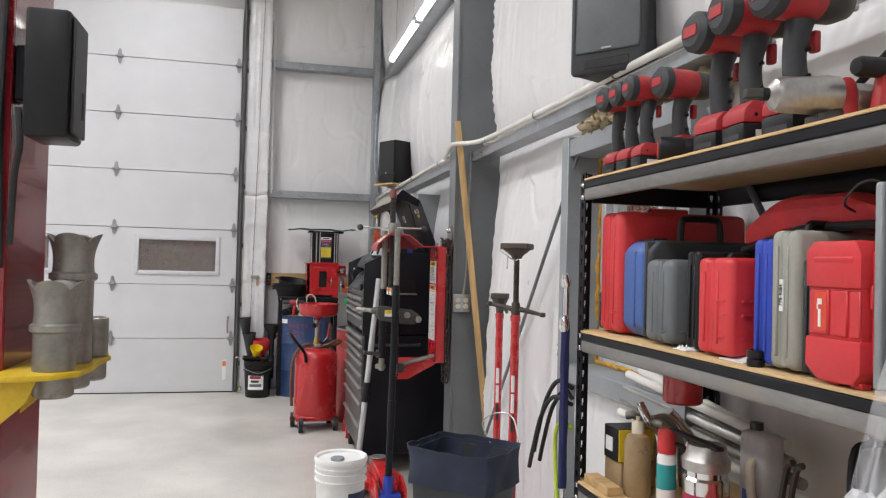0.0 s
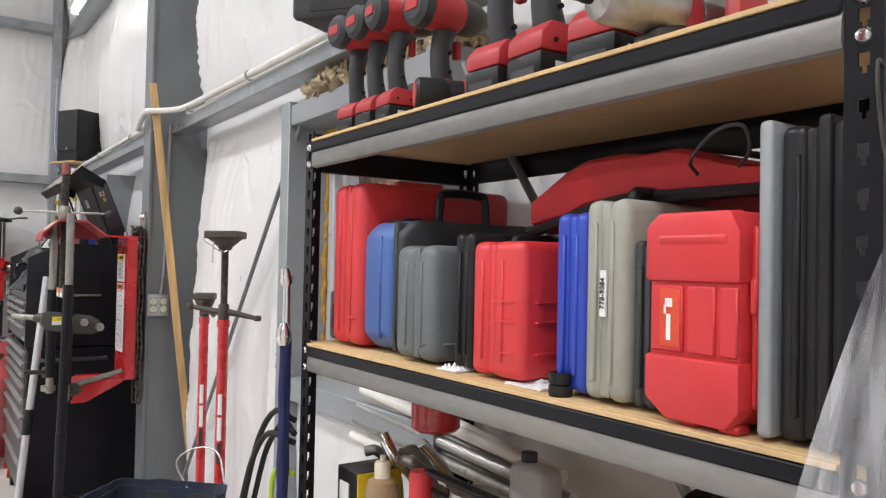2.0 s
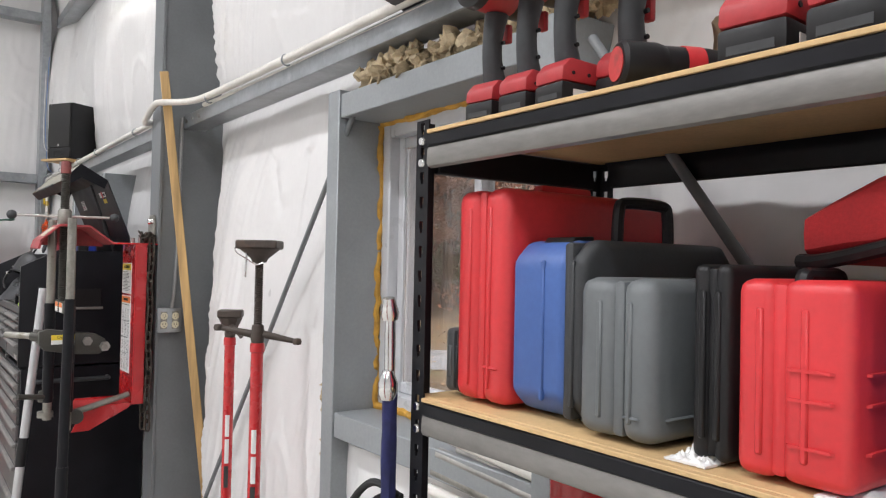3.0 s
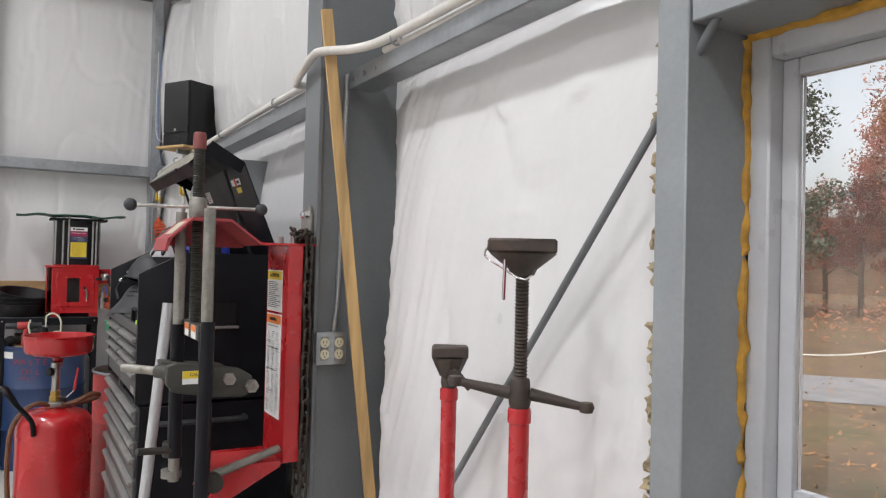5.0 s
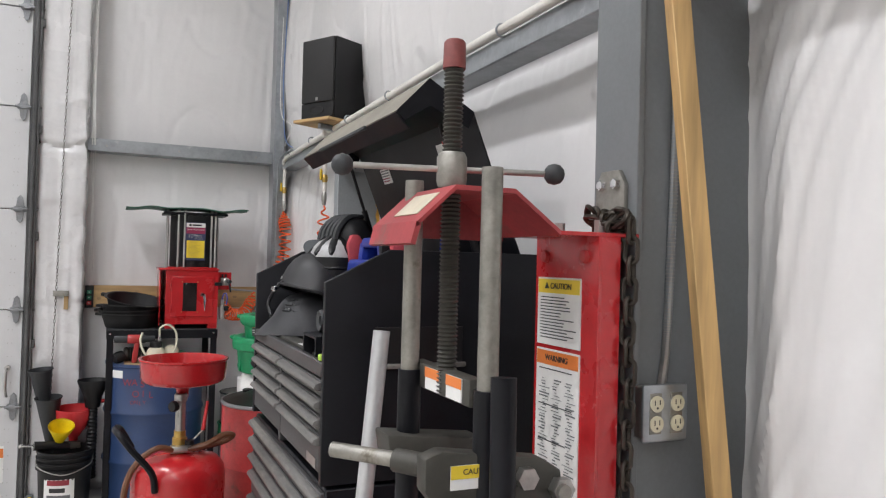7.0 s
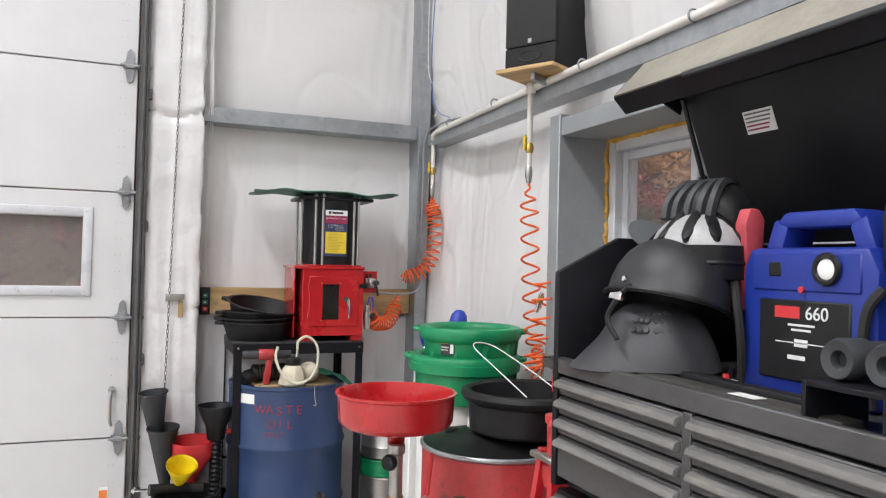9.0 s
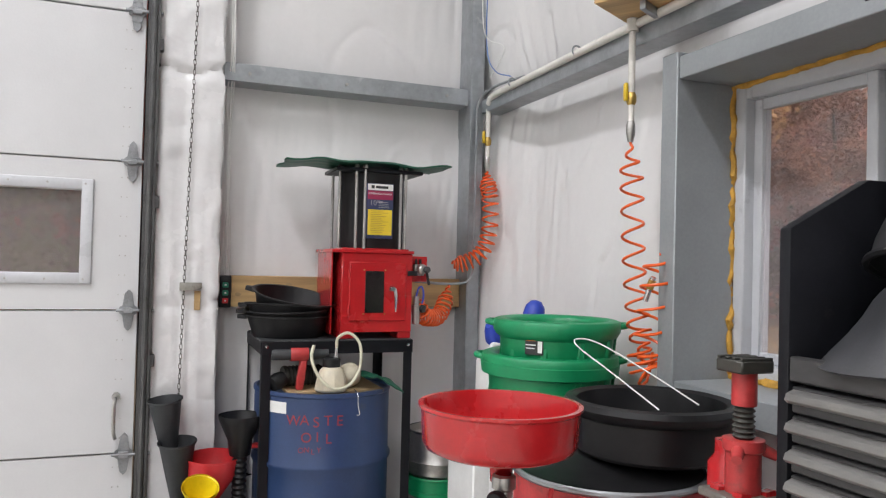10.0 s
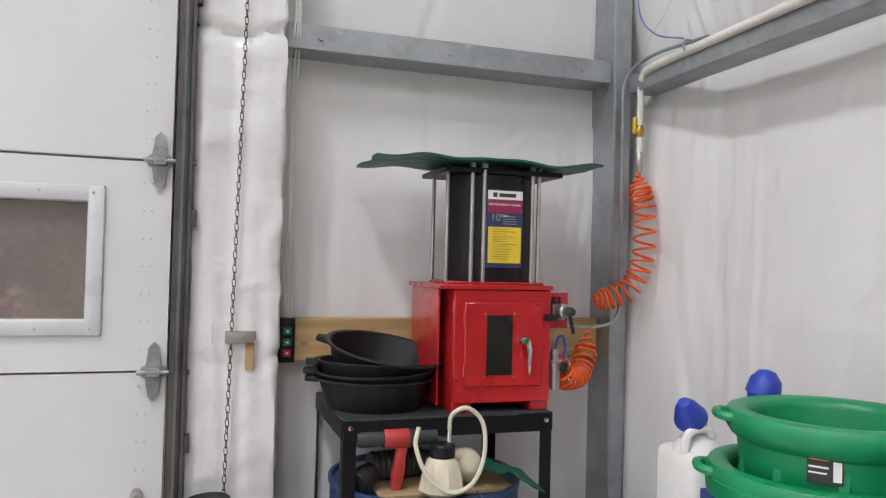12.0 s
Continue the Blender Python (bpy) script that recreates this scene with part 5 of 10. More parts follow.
part("cap", cyl((1.26, 1.70, Z3 + 0.22), (1.26, 1.70, Z3 + 0.238), 0.017), M_DARK_GREY, jg)
part("blue_label", box(1.2235, 1.2255, 1.665, 1.705, Z3 + 0.03, Z3 + 0.07), M_BLUE_CASE, jg, smooth=False)
for y in (1.528, 1.498):
    bm = tube(smooth_path([(1.2, y, Z3 + 0.005), (1.195, y - 0.01, Z3 + 0.1), (1.19, y - 0.035, Z3 + 0.18), (1.18, y - 0.065, Z3 + 0.2)]), 0.008, 6)
    single("pry_hook", bm, M_OLIVE, "curved dark steel pry hook standing on the shelf", "hook", (1.2, y, Z3), "pry hooks")
# chrome exhaust parts and pipes at the far end
rng = random.Random(4)
for k in range(6):
    y, x, z = 2.055 - 0.028 * k, 1.12 + 0.03 * (k % 3), Z3 + 0.19
    a = rng.uniform(-0.05, 0.05)
    bm = tube(smooth_path([(x + 0.05, y, Z3 + 0.004), (x + 0.04, y, Z3 + 0.12), (x + a, y + a, z), (x - 0.05, y - 0.01, z + 0.04 * (k % 2))]), 0.012, 10)
    single("bent_tube", bm, M_CHROME if k % 2 else M_WORN_STEEL, "short bent steel tube stood on the shelf", "tube", (x + 0.05, y, Z3), "bent tubes")
for k in range(7):
    z = 1.0 + 0.032 * (k % 4) + 0.01 * k
    x = 1.345 + 0.02 * (k // 4)
    bm = tube([(x, 2.62 - 0.02 * k, z - 0.06 + 0.008 * k), (x, 1.6 + 0.03 * k, z - 0.09)], 0.016, 10)
    single("long_pipe", bm, (M_PIPE, M_WORN_STEEL, M_STEEL)[k % 3], "long pale pipe stacked behind the shelving", "pipe", (x, 1.9, 0.9), "stored pipes")
m = crumpled("red_cloth", 0.945, 1.2, 1.1, 1.75, Z3, 0.055, mat("red_cloth", (0.4, 0.03, 0.03), 0.7, var=0.2, scale=12, bump=0.3, grain=200), "crumpled red work cloth on the lower shelf", "cloth", 13)
bm = box(0.955, 1.04, 1.87, 2.05, Z3, Z3 + 0.018, 0.002)
single("wood_block", box(0.94, 0.985, 1.90, 2.05, Z3, Z3 + 0.024, 0.002), M_BOARD, "short pine offcut on the lower shelf", "wood block", (0.96, 1.97, Z3))
gl = thing("tool_pouch", (1.18, 1.133, Z3), "grey padded pouch with black straps", "pouch")
part("body", box(1.10, 1.28, 1.043, 1.233, Z3 + 0.05, 1.159, 0.03, None, 3), M_GREY_PLASTIC, gl)
part("base", box(1.09, 1.29, 1.033, 1.243, Z3, Z3 + 0.06, 0.02, None, 2), M_DARK_GREY, gl)
for y in (1.103, 1.193):
    part("strap", tube(smooth_path([(1.095, y, Z3 + 0.05), (1.092, y, 1.127), (1.13, y, 1.165), (1.24, y, 1.165)]), 0.009, 6), M_BLACK_PLASTIC, gl)


# ---- plastic bag on a hook at the near post ----
def plastic_bag():
    g = thing("plastic_bag", (0.86, 0.80, 0.6), "clear plastic bag of odds and ends hung on a wire hook", "bag")
    m = bpy.data.materials.new("clear_film")
    m.use_nodes = True
    n, l = m.node_tree.nodes, m.node_tree.links
    bsdf = n["Principled BSDF"]
    bsdf.inputs["Base Color"].default_value, bsdf.inputs["Roughness"].default_value = (0.85, 0.86, 0.88, 1), 0.18
    tr, mx = n.new("ShaderNodeBsdfTransparent"), n.new("ShaderNodeMixShader")
    tc, mp, tx, mr = n.new("ShaderNodeTexCoord"), n.new("ShaderNodeMapping"), n.new("ShaderNodeTexNoise"), n.new("ShaderNodeMapRange")
    mp.inputs["Scale"].default_value = (1, 1, 0.07)
    tx.inputs["Scale"].default_value, tx.inputs["Detail"].default_value = 26.0, 3.0
    mr.inputs["From Min"].default_value, mr.inputs["From Max"].default_value = 0.42, 0.72
    mr.inputs["To Min"].default_value, mr.inputs["To Max"].default_value = 0.02, 0.36
    l.new(tc.outputs["Object"], mp.inputs[0])
    l.new(mp.outputs[0], tx.inputs["Vector"])
    l.new(tx.outputs["Fac"], mr.inputs["Value"])
    l.new(mr.outputs[0], mx.inputs[0])
    l.new(tr.outputs[0], mx.inputs[1])
    l.new(bsdf.outputs[0], mx.inputs[2])
    l.new(mx.outputs[0], n["Material Output"].inputs[0])
    bm = bmesh.new()
    rows, cols = 44, 60
    rings = []
    for j in range(rows + 1):
        f = j / rows
        z = 1.565 - 0.83 * f
        r = 0.010 + 0.19 * max(0.0, f - 0.02) ** 0.85 * (1 - 0.25 * max(0, f - 0.8) / 0.2)
        ring = []
        for i in range(cols):
            a = 2 * math.pi * i / cols
            k = 1 + 0.22 * noise.noise((math.cos(a) * 3.5, math.sin(a) * 3.5, f * 1.3)) + 0.2 * noise.noise((math.cos(a) * 10, math.sin(a) * 10, f * 2)) * (1 - 0.3 * f)
            ring.append(bm.verts.new((0.87 + 0.55 * r * k * math.cos(a) - 0.03 * f, 0.80 + 0.95 * r * k * math.sin(a) + 0.02 * f, z)))
        rings.append(ring)
    for a, b in zip(rings, rings[1:]):
        for i in range(cols):
            bm.faces.new((a[i], a[(i + 1) % cols], b[(i + 1) % cols], b[i]))
    bm.faces.new(rings[-1])
    part("film", bm, m, g, "clear wrinkled film")
    cr = bmesh.new()
    for v in bmesh.ops.create_icosphere(cr, subdivisions=5, radius=1.0)["verts"]:
        d = v.co.copy()
        k = 1 + 0.22 * noise.noise(d * 2.2) + 0.12 * abs(noise.noise(d * 6)) + 0.07 * abs(noise.noise(d * 14))
        v.co = Vector((0.835 + 0.062 * d.x * k, 0.83 + 0.125 * d.y * k, 0.99 + 0.2 * d.z * k))
    m2 = m.copy()
    m2.name = "crumpled_film"
    n2 = m2.node_tree.nodes
    n2["Map Range"].inputs["To Min"].default_value, n2["Map Range"].inputs["To Max"].default_value = 0.3, 0.85
    n2["Mapping"].inputs["Scale"].default_value = (1, 1, 0.6)
    part("inner_bag", cr, m2, g, "crumpled white inner bag")
    part("hook", tube(smooth_path([(0.945, 0.868, 1.66), (0.915, 0.86, 1.665), (0.905, 0.855, 1.63), (0.9, 0.845, 1.575), (0.875, 0.815, 1.55), (0.862, 0.80, 1.575), (0.865, 0.795, 1.6)]), 0.002, 6), M_CHAIN, g, "bent wire hook")
    rr = random.Random(3)
    for k in range(9):
        c = Vector((0.84 + rr.uniform(-0.045, 0.045), 0.82 + rr.uniform(-0.09, 0.09), 0.80 + 0.022 * k))
        part("packet", box(-0.035, 0.035, -0.05, 0.05, -0.015, 0.015, 0.006, Matrix.Translation(c) @ pose(0, 0, 0, rr.uniform(-40, 40), rr.uniform(-40, 40), rr.uniform(0, 180)), 2), (M_PAPER, M_RED_PLASTIC, M_NAVY_INK, M_WHITE_PLASTIC)[k % 4], g)


plastic_bag()

# ---- hung at the far post: breaker bar in a blue wrap, hose and cable ----
u = thing("breaker_bar", (0.90, 2.115, 0.7), "chrome breaker bar hung in a blue cloth wrap", "wrench")
part("bar", cyl((0.905, 2.125, 0.55), (0.905, 2.13, 1.44), 0.009, None, 10), M_CHROME, u)
part("head", lathe([(0, 0), (0.014, 0.002), (0.016, 0.012), (0.012, 0.03), (0.01, 0.04), (0, 0.04)], n=14, m=Matrix.Translation((0.905, 2.13, 1.425)) @ pose(0, 0, 0, 10, -12, 0)), M_CHROME, u)
part("red_sleeve", cyl((0.905, 2.128, 1.33), (0.905, 2.13, 1.405), 0.0098, None, 10), M_CHROME, u, "chrome sleeve")
part("ratchet", lathe([(0, 0), (0.012, 0), (0.017, 0.012), (0.017, 0.03), (0.009, 0.05), (0, 0.05)], (0.895, 2.118, 1.29), 14), M_CHROME, u)
bm = bmesh.new()
rings = []
for k in range(20):
    f = k / 19
    rings.append([bm.verts.new((0.9 + (0.013 + 0.004 * noise.noise((i, f * 6, 2))) * math.cos(i * math.pi / 8), 2.118 + (0.012 + 0.005 * noise.noise((i * 0.7, f * 5, 7))) * math.sin(i * math.pi / 8), 1.32 - 0.5 * f)) for i in range(16)])
for a, b in zip(rings, rings[1:]):
    for i in range(16):
        bm.faces.new((a[i], a[(i + 1) % 16], b[(i + 1) % 16], b[i]))
bm.faces.new(rings[0])
bm.faces.new(rings[-1])
part("cloth_wrap", bm, mat("blue_cloth", (0.014, 0.018, 0.085), 0.8, var=0.3, scale=14, bump=0.4), u, "dark blue cloth wrap")
for k, (dx, dz) in enumerate(((0.0, 0.0), (0.02, -0.03), (-0.015, -0.05))):
    bm = tube(smooth_path([(0.925, 2.115, 1.12 + dz), (0.91 + dx, 2.19, 1.13 + dz), (0.90 + dx, 2.26, 1.06 + dz), (0.89 + dx, 2.30, 0.95 + dz), (0.885 + dx, 2.32, 0.88 + dz)]), 0.007, 8)
    single("hose", bm, M_RUBBER, "black rubber hose hung over the shelving post", "hose", (0.92, 2.115, 1.12), "hung hoses")
bm = tube(smooth_path([(0.925, 2.11, 1.0), (0.905, 2.15, 1.01), (0.90, 2.18, 0.94), (0.91, 2.17, 0.7), (0.9, 2.15, 0.4), (0.92, 2.12, 0.05)]), 0.006, 8)
single("green_cable", bm, mat("lime_cable", (0.45, 0.6, 0.03), 0.4, bump=0.02), "lime green cable hung at the shelving post", "cable", (0.925, 2.11, 1.0))


# ---- along the side wall: pipe, brace, lumber, outlet ----
PZ, PX = 2.238, 1.262
pipe = thing("air_pipe", (PX, 5.0, PZ), "white plastic compressed-air pipe clipped along the steel girts", "pipe")
run = smooth_path([(1.285, 0.0, PZ - 0.012), (1.285, 2.2, PZ - 0.018), (1.285, 3.4, PZ - 0.012), (1.28, 4.2, PZ - 0.006), (1.255, 4.45, PZ), (1.175, 4.58, PZ + 0.005), (1.165, 4.66, PZ + 0.004), (1.172, 4.82, PZ - 0.03), (1.175, 4.86, PZ - 0.05), (1.215, 4.93, PZ - 0.035), (1.255, 5.05, PZ - 0.02), (PX, 5.6, PZ - 0.014), (PX, 6.6, PZ - 0.02), (PX, 7.6, PZ - 0.025), (1.265, 8.25, PZ - 0.03), (1.27, 8.52, PZ - 0.035), (1.275, 8.575, PZ - 0.06)], 6)
part("main_run", tube(run, 0.015, 10), M_PIPE, pipe)
part("second_run", tube([(a.x + 0.03, a.y, a.z - 0.018) for a in run[4:22]], 0.011, 8), M_PIPE, pipe)
for y in (1.2, 2.6, 3.45, 4.25, 5.4, 6.4, 7.0, 7.75, 8.3):
    x = 1.285 if y < 4.6 else PX
    part("clip", tube([(x + 0.019 * math.cos(a), y, PZ - 0.016 + 0.019 * math.sin(a)) for a in np.linspace(0, 5.4, 14)], 0.0035, 5), M_GREY_LIGHT, pipe, "pipe clip")
# drop with valve near the second window, and one in the corner
def drop(x, y, z0, z1, valve):
    part("drop", cyl((x, y, z0), (x, y, z1), 0.012, None, 10), M_PIPE, pipe)
    part("valve", lathe([(0, 0), (0.012, 0), (0.017, 0.012), (0.017, 0.03), (0.012, 0.042), (0, 0.042)], (x, y, z1 - 0.042), 12), M_BRASS, pipe, "brass ball valve")
    part("valve_lever", box(x - 0.028, x - 0.016, y - 0.008, y + 0.008, z1 - 0.03, z1 + 0.03, 0.003), M_YELLOW_PAINT, pipe, "yellow valve lever")
    part("nipple", cyl((x, y, z1 - 0.042), (x, y, z1 - 0.1), 0.011, None, 10), M_PIPE, pipe)
    part("coupler", lathe([(0, 0), (0.009, 0), (0.013, 0.02), (0.015, 0.03), (0.015, 0.055), (0.011, 0.07), (0, 0.07)], (x, y, z1 - 0.165), 12), M_STEEL, pipe, "steel quick coupler")
    return z1 - 0.165


part("tee", lathe([(0, 0), (0.02, 0), (0.02, 0.05), (0, 0.05)], (1.25, 7.376, PZ - 0.05), 12), M_PIPE, pipe)
zb = drop(1.25, 7.376, PZ - 0.03, 1.985, True)
za = drop(1.285, 8.60, PZ - 0.08, 2.02, True)


def coil(path, turns, r, wire, stretch=None):
    """A helix wound round a path."""
    p = smooth_path(path, 16)
    n = int(turns * 14)
    out, up = [], Vector((0.3, 1, 0.2))
    for i in range(n + 1):
        f = i / n
        g = stretch(f) if stretch else f
        k = min(len(p) - 2, int(g * (len(p) - 1)))
        t = g * (len(p) - 1) - k
        c = p[k].lerp(p[k + 1], t)
        d = (p[k + 1] - p[k]).normalized()
        up = (up - d * up.dot(d)).normalized()
        s = d.cross(up)
        a = 2 * math.pi * turns * f
        e = min(1, 6 * f, 6 * (1 - f) + 0.3)
        out.append(c + r * e * (math.cos(a) * up + math.sin(a) * s))
    return tube(out, wire, 7)


h = coil([(1.25, 7.376, zb), (1.255, 7.37, zb - 0.15), (1.26, 7.36, 1.45), (1.265, 7.34, 1.25), (1.262, 7.30, 1.13)], 11, 0.036, 0.0048)
single("air_hose", h, M_ORANGE, "orange coiled air hose hanging from the wall pipe", "air hose", (1.25, 7.376, zb), "coiled air hoses")
h = coil([(1.262, 7.30, 1.15), (1.27, 7.29, 1.085), (1.275, 7.285, 1.075)], 5, 0.056, 0.0048)
single("air_hose", h, M_ORANGE, "orange coiled air hose bunched at its lower end", "air hose", (1.262, 7.30, 1.1), "coiled air hoses")
h = coil([(1.265, 7.225, 1.45), (1.262, 7.24, 1.35), (1.26, 7.26, 1.22), (1.262, 7.285, 1.10)], 5, 0.048, 0.0048)
single("air_hose", h, M_ORANGE, "orange coiled air hose hooked back on the window jamb", "air hose", (1.265, 7.225, 1.45), "coiled air hoses")
t = thing("hose_coupling", (1.25, 7.25, 1.36), "steel quick coupling on the end of the orange hose", "coupling")
part("sleeve", cyl((1.238, 7.262, 1.30), (1.248, 7.236, 1.375), 0.009, None, 10), M_CHROME, t)
part("collar", cyl((1.243, 7.249, 1.338), (1.247, 7.239, 1.366), 0.012, None, 10), M_BRASS, t)
h = coil([(1.285, 8.60, za), (1.29, 8.60, za - 0.06), (1.295, 8.58, 1.72), (1.29, 8.57, 1.56), (1.25, 8.58, 1.45), (1.17, 8.6, 1.405), (1.12, 8.61, 1.40)], 20, 0.038, 0.0048)
single("air_hose", h, M_ORANGE, "orange coiled air hose from the corner drop to the press", "air hose", (1.285, 8.60, za), "coiled air hoses")
h = coil([(1.10, 8.60, 1.30), (1.07, 8.57, 1.22), (1.02, 8.52, 1.16), (0.96, 8.47, 1.155), (0.91, 8.43, 1.17), (0.885, 8.41, 1.24)], 17, 0.036, 0.0048)
single("air_hose", h, M_ORANGE, "orange coiled air hose looped under the press regulator", "air hose", (1.0, 8.5, 1.3), "coiled air hoses")
# flexible conduit in the corner and the sagging blue wire
bm = tube(smooth_path([(1.30, 8.25, PZ + 0.005), (1.275, 8.52, PZ + 0.01), (1.25, 8.64, PZ - 0.05), (1.245, 8.645, 2.0), (1.243, 8.645, 1.5), (1.23, 8.64, 1.34), (1.13, 8.63, 1.305), (0.93, 8.6, 1.315)]), 0.0065, 8)
single("flex_conduit", bm, M_GALV, "thin armoured conduit bent down the corner post", "conduit", (1.245, 8.645, 1.8))
bm = tube(smooth_path([(1.255, 8.5, 3.3), (1.25, 8.56, 2.75), (1.27, 8.6, 2.45), (1.27, 8.5, 2.32), (1.28, 8.35, 2.262)]), 0.0028, 6)
single("blue_wire", bm, mat("blue_wire", (0.12, 0.22, 0.5), 0.5, bump=0), "thin blue wire sagging in the corner", "wire", (1.255, 8.5, 3.3))
bm = tube(smooth_path([(1.25, 8.62, 3.2), (1.24, 8.6, 2.7), (1.25, 8.57, 2.5), (1.29, 8.45, 2.42), (1.27, 8.55, 2.3)]), 0.0028, 6)
single("white_wire", bm, M_WHITE_PLASTIC, "thin white wire sagging in the corner", "wire", (1.25, 8.62, 3.2))
# diagonal brace rod
bm = cyl((1.355, 3.06, 2.02), (1.355, 4.55, 0.24), 0.0088, None, 12)
single("trim_brace", bm, M_GREY_PAINT, "grey diagonal steel brace rod across the wall bay", "brace", kind="structure")
bm = cyl((1.365, 1.3, 0.95), (1.365, 2.1, 2.0), 0.0105, None, 12)
single("trim_brace_near", bm, M_GREY_PAINT, "grey diagonal steel brace rod across the wall bay", "brace", kind="structure")
# mineral wool torn above the window
bm = bmesh.new()
rr = random.Random(9)
for k in range(90):
    c = Vector((1.40 + rr.uniform(-0.05, 0.05), 3.05 - 0.0105 * k + rr.uniform(-0.02, 0.02), 2.068 + rr.uniform(0, 0.045)))
    r = bmesh.ops.create_icosphere(bm, subdivisions=3, radius=rr.uniform(0.014, 0.034), matrix=Matrix.Translation(c))
    for v in r["verts"]:
        v.co += (v.co - c) * (1.1 * noise.noise(v.co * 45) + 0.8 * noise.noise(v.co * 130))
wool = single("mineral_wool", bm, M_WOOL, "torn tan mineral wool packed above the window", "insulation", (1.4, 2.6, 2.06), kind="stuff")
bm = bmesh.new()
for k in range(30):
    c = Vector((1.37 + rr.uniform(-0.01, 0.01), 3.214 + rr.uniform(0, 0.016), 0.9 + 0.037 * k))
    r = bmesh.ops.create_icosphere(bm, subdivisions=3, radius=rr.uniform(0.013, 0.025), matrix=Matrix.Translation(c))
    for v in r["verts"]:
        v.co += (v.co - c) * (0.9 * noise.noise(v.co * 60) + 0.6 * noise.noise(v.co * 150))
single("mineral_wool", bm, M_WOOL, "torn tan mineral wool at the edge of the window jamb", "insulation", (1.42, 3.23, 1.2), kind="stuff")
# leaning two-by-four
m = Matrix.Translation((1.188, 4.60, 2.39)) @ (Vector((1.475, 4.57, 0.004)) - Vector((1.188, 4.60, 2.39))).to_track_quat("Z", "Y").to_matrix().to_4x4()
L = (Vector((1.475, 4.57, 0.004)) - Vector((1.188, 4.60, 2.39))).length
bm = bmesh.new()
add_box(bm, -0.0195, 0.0195, -0.0195, 0.0195, 0, L, 0.002)
bmesh.ops.transform(bm, matrix=m @ pose(0, 0, 0, 0, 0, 12), verts=bm.verts)
ob = single("lumber", bm, M_LUMBER, "long yellow pine stick leaning against the steel column", "lumber", (1.475, 4.57, 0))
# outlet box and its conduit on the column
ob = thing("outlet_box", (1.285, 4.66, 1.2), "grey steel box with two ivory duplex outlets", "outlet")
part("box", box(1.215, 1.315, 4.645, 4.679, 1.17, 1.274, 0.004, None, 2), M_STEEL, ob)
part("cover", box(1.209, 1.321, 4.636, 4.645, 1.164, 1.280, 0.006, None, 2), M_GALV, ob, "raised steel cover")
for x in (1.239, 1.291):
    d = part("duplex", box(x - 0.015, x + 0.015, 4.6345, 4.637, 1.181, 1.263, 0.001), M_WORN_STEEL, ob, "ivory duplex outlet")
    for z in (1.202, 1.242):
        part("face", lathe([(0, 0), (0.0165, 0), (0.0165, 0.003), (0, 0.003)], n=18, m=Matrix.Translation((x, 4.633, z)) @ pose(0, 0, 0, 90, 0, 0)), M_IVORY, d)
        part("slots", bars([(-0.007, -0.005, -0.002, 0.008), (0.005, 0.007, -0.002, 0.008), (-0.002, 0.002, -0.01, -0.006)], Matrix.Translation((x, 4.6298, z)) @ FACE_NY), M_INK, d, smooth=False)
ob.location += Vector((-0.011, 0, 0.012))
cv = [(1.272, 4.672, 1.287), (1.283, 4.671, 1.4), (1.292, 4.67, 1.7), (1.296, 4.67, 2.0), (1.30, 4.67, 2.2)]
single("conduit", tube(smooth_path(cv, 30), 0.008, 8), M_GALV, "thin armoured conduit running up the grey column", "conduit", (1.28, 4.672, 1.222))
ribs = smooth_path(cv, 40)
bm = bmesh.new()
for k in range(0, len(ribs), 1):
    a = ribs[k]
    add_cyl(bm, a - Vector((0, 0, 0.001)), a + Vector((0, 0, 0.0012)), 0.0092, None, 8)
single("conduit_rings", bm, M_STEEL, "spiral rings of the armoured conduit", "conduit", (1.28, 4.672, 1.222), kind="stuff")


# ---- two tall red under-hoist stands ----
M_RUSTY = mat("rust_brown_steel", (0.07, 0.055, 0.046), 0.55, 0.3, var=0.2, scale=12, bump=0.12, spots=(0.11, 0.075, 0.055), spot_amount=0.4, spot_scale=10)


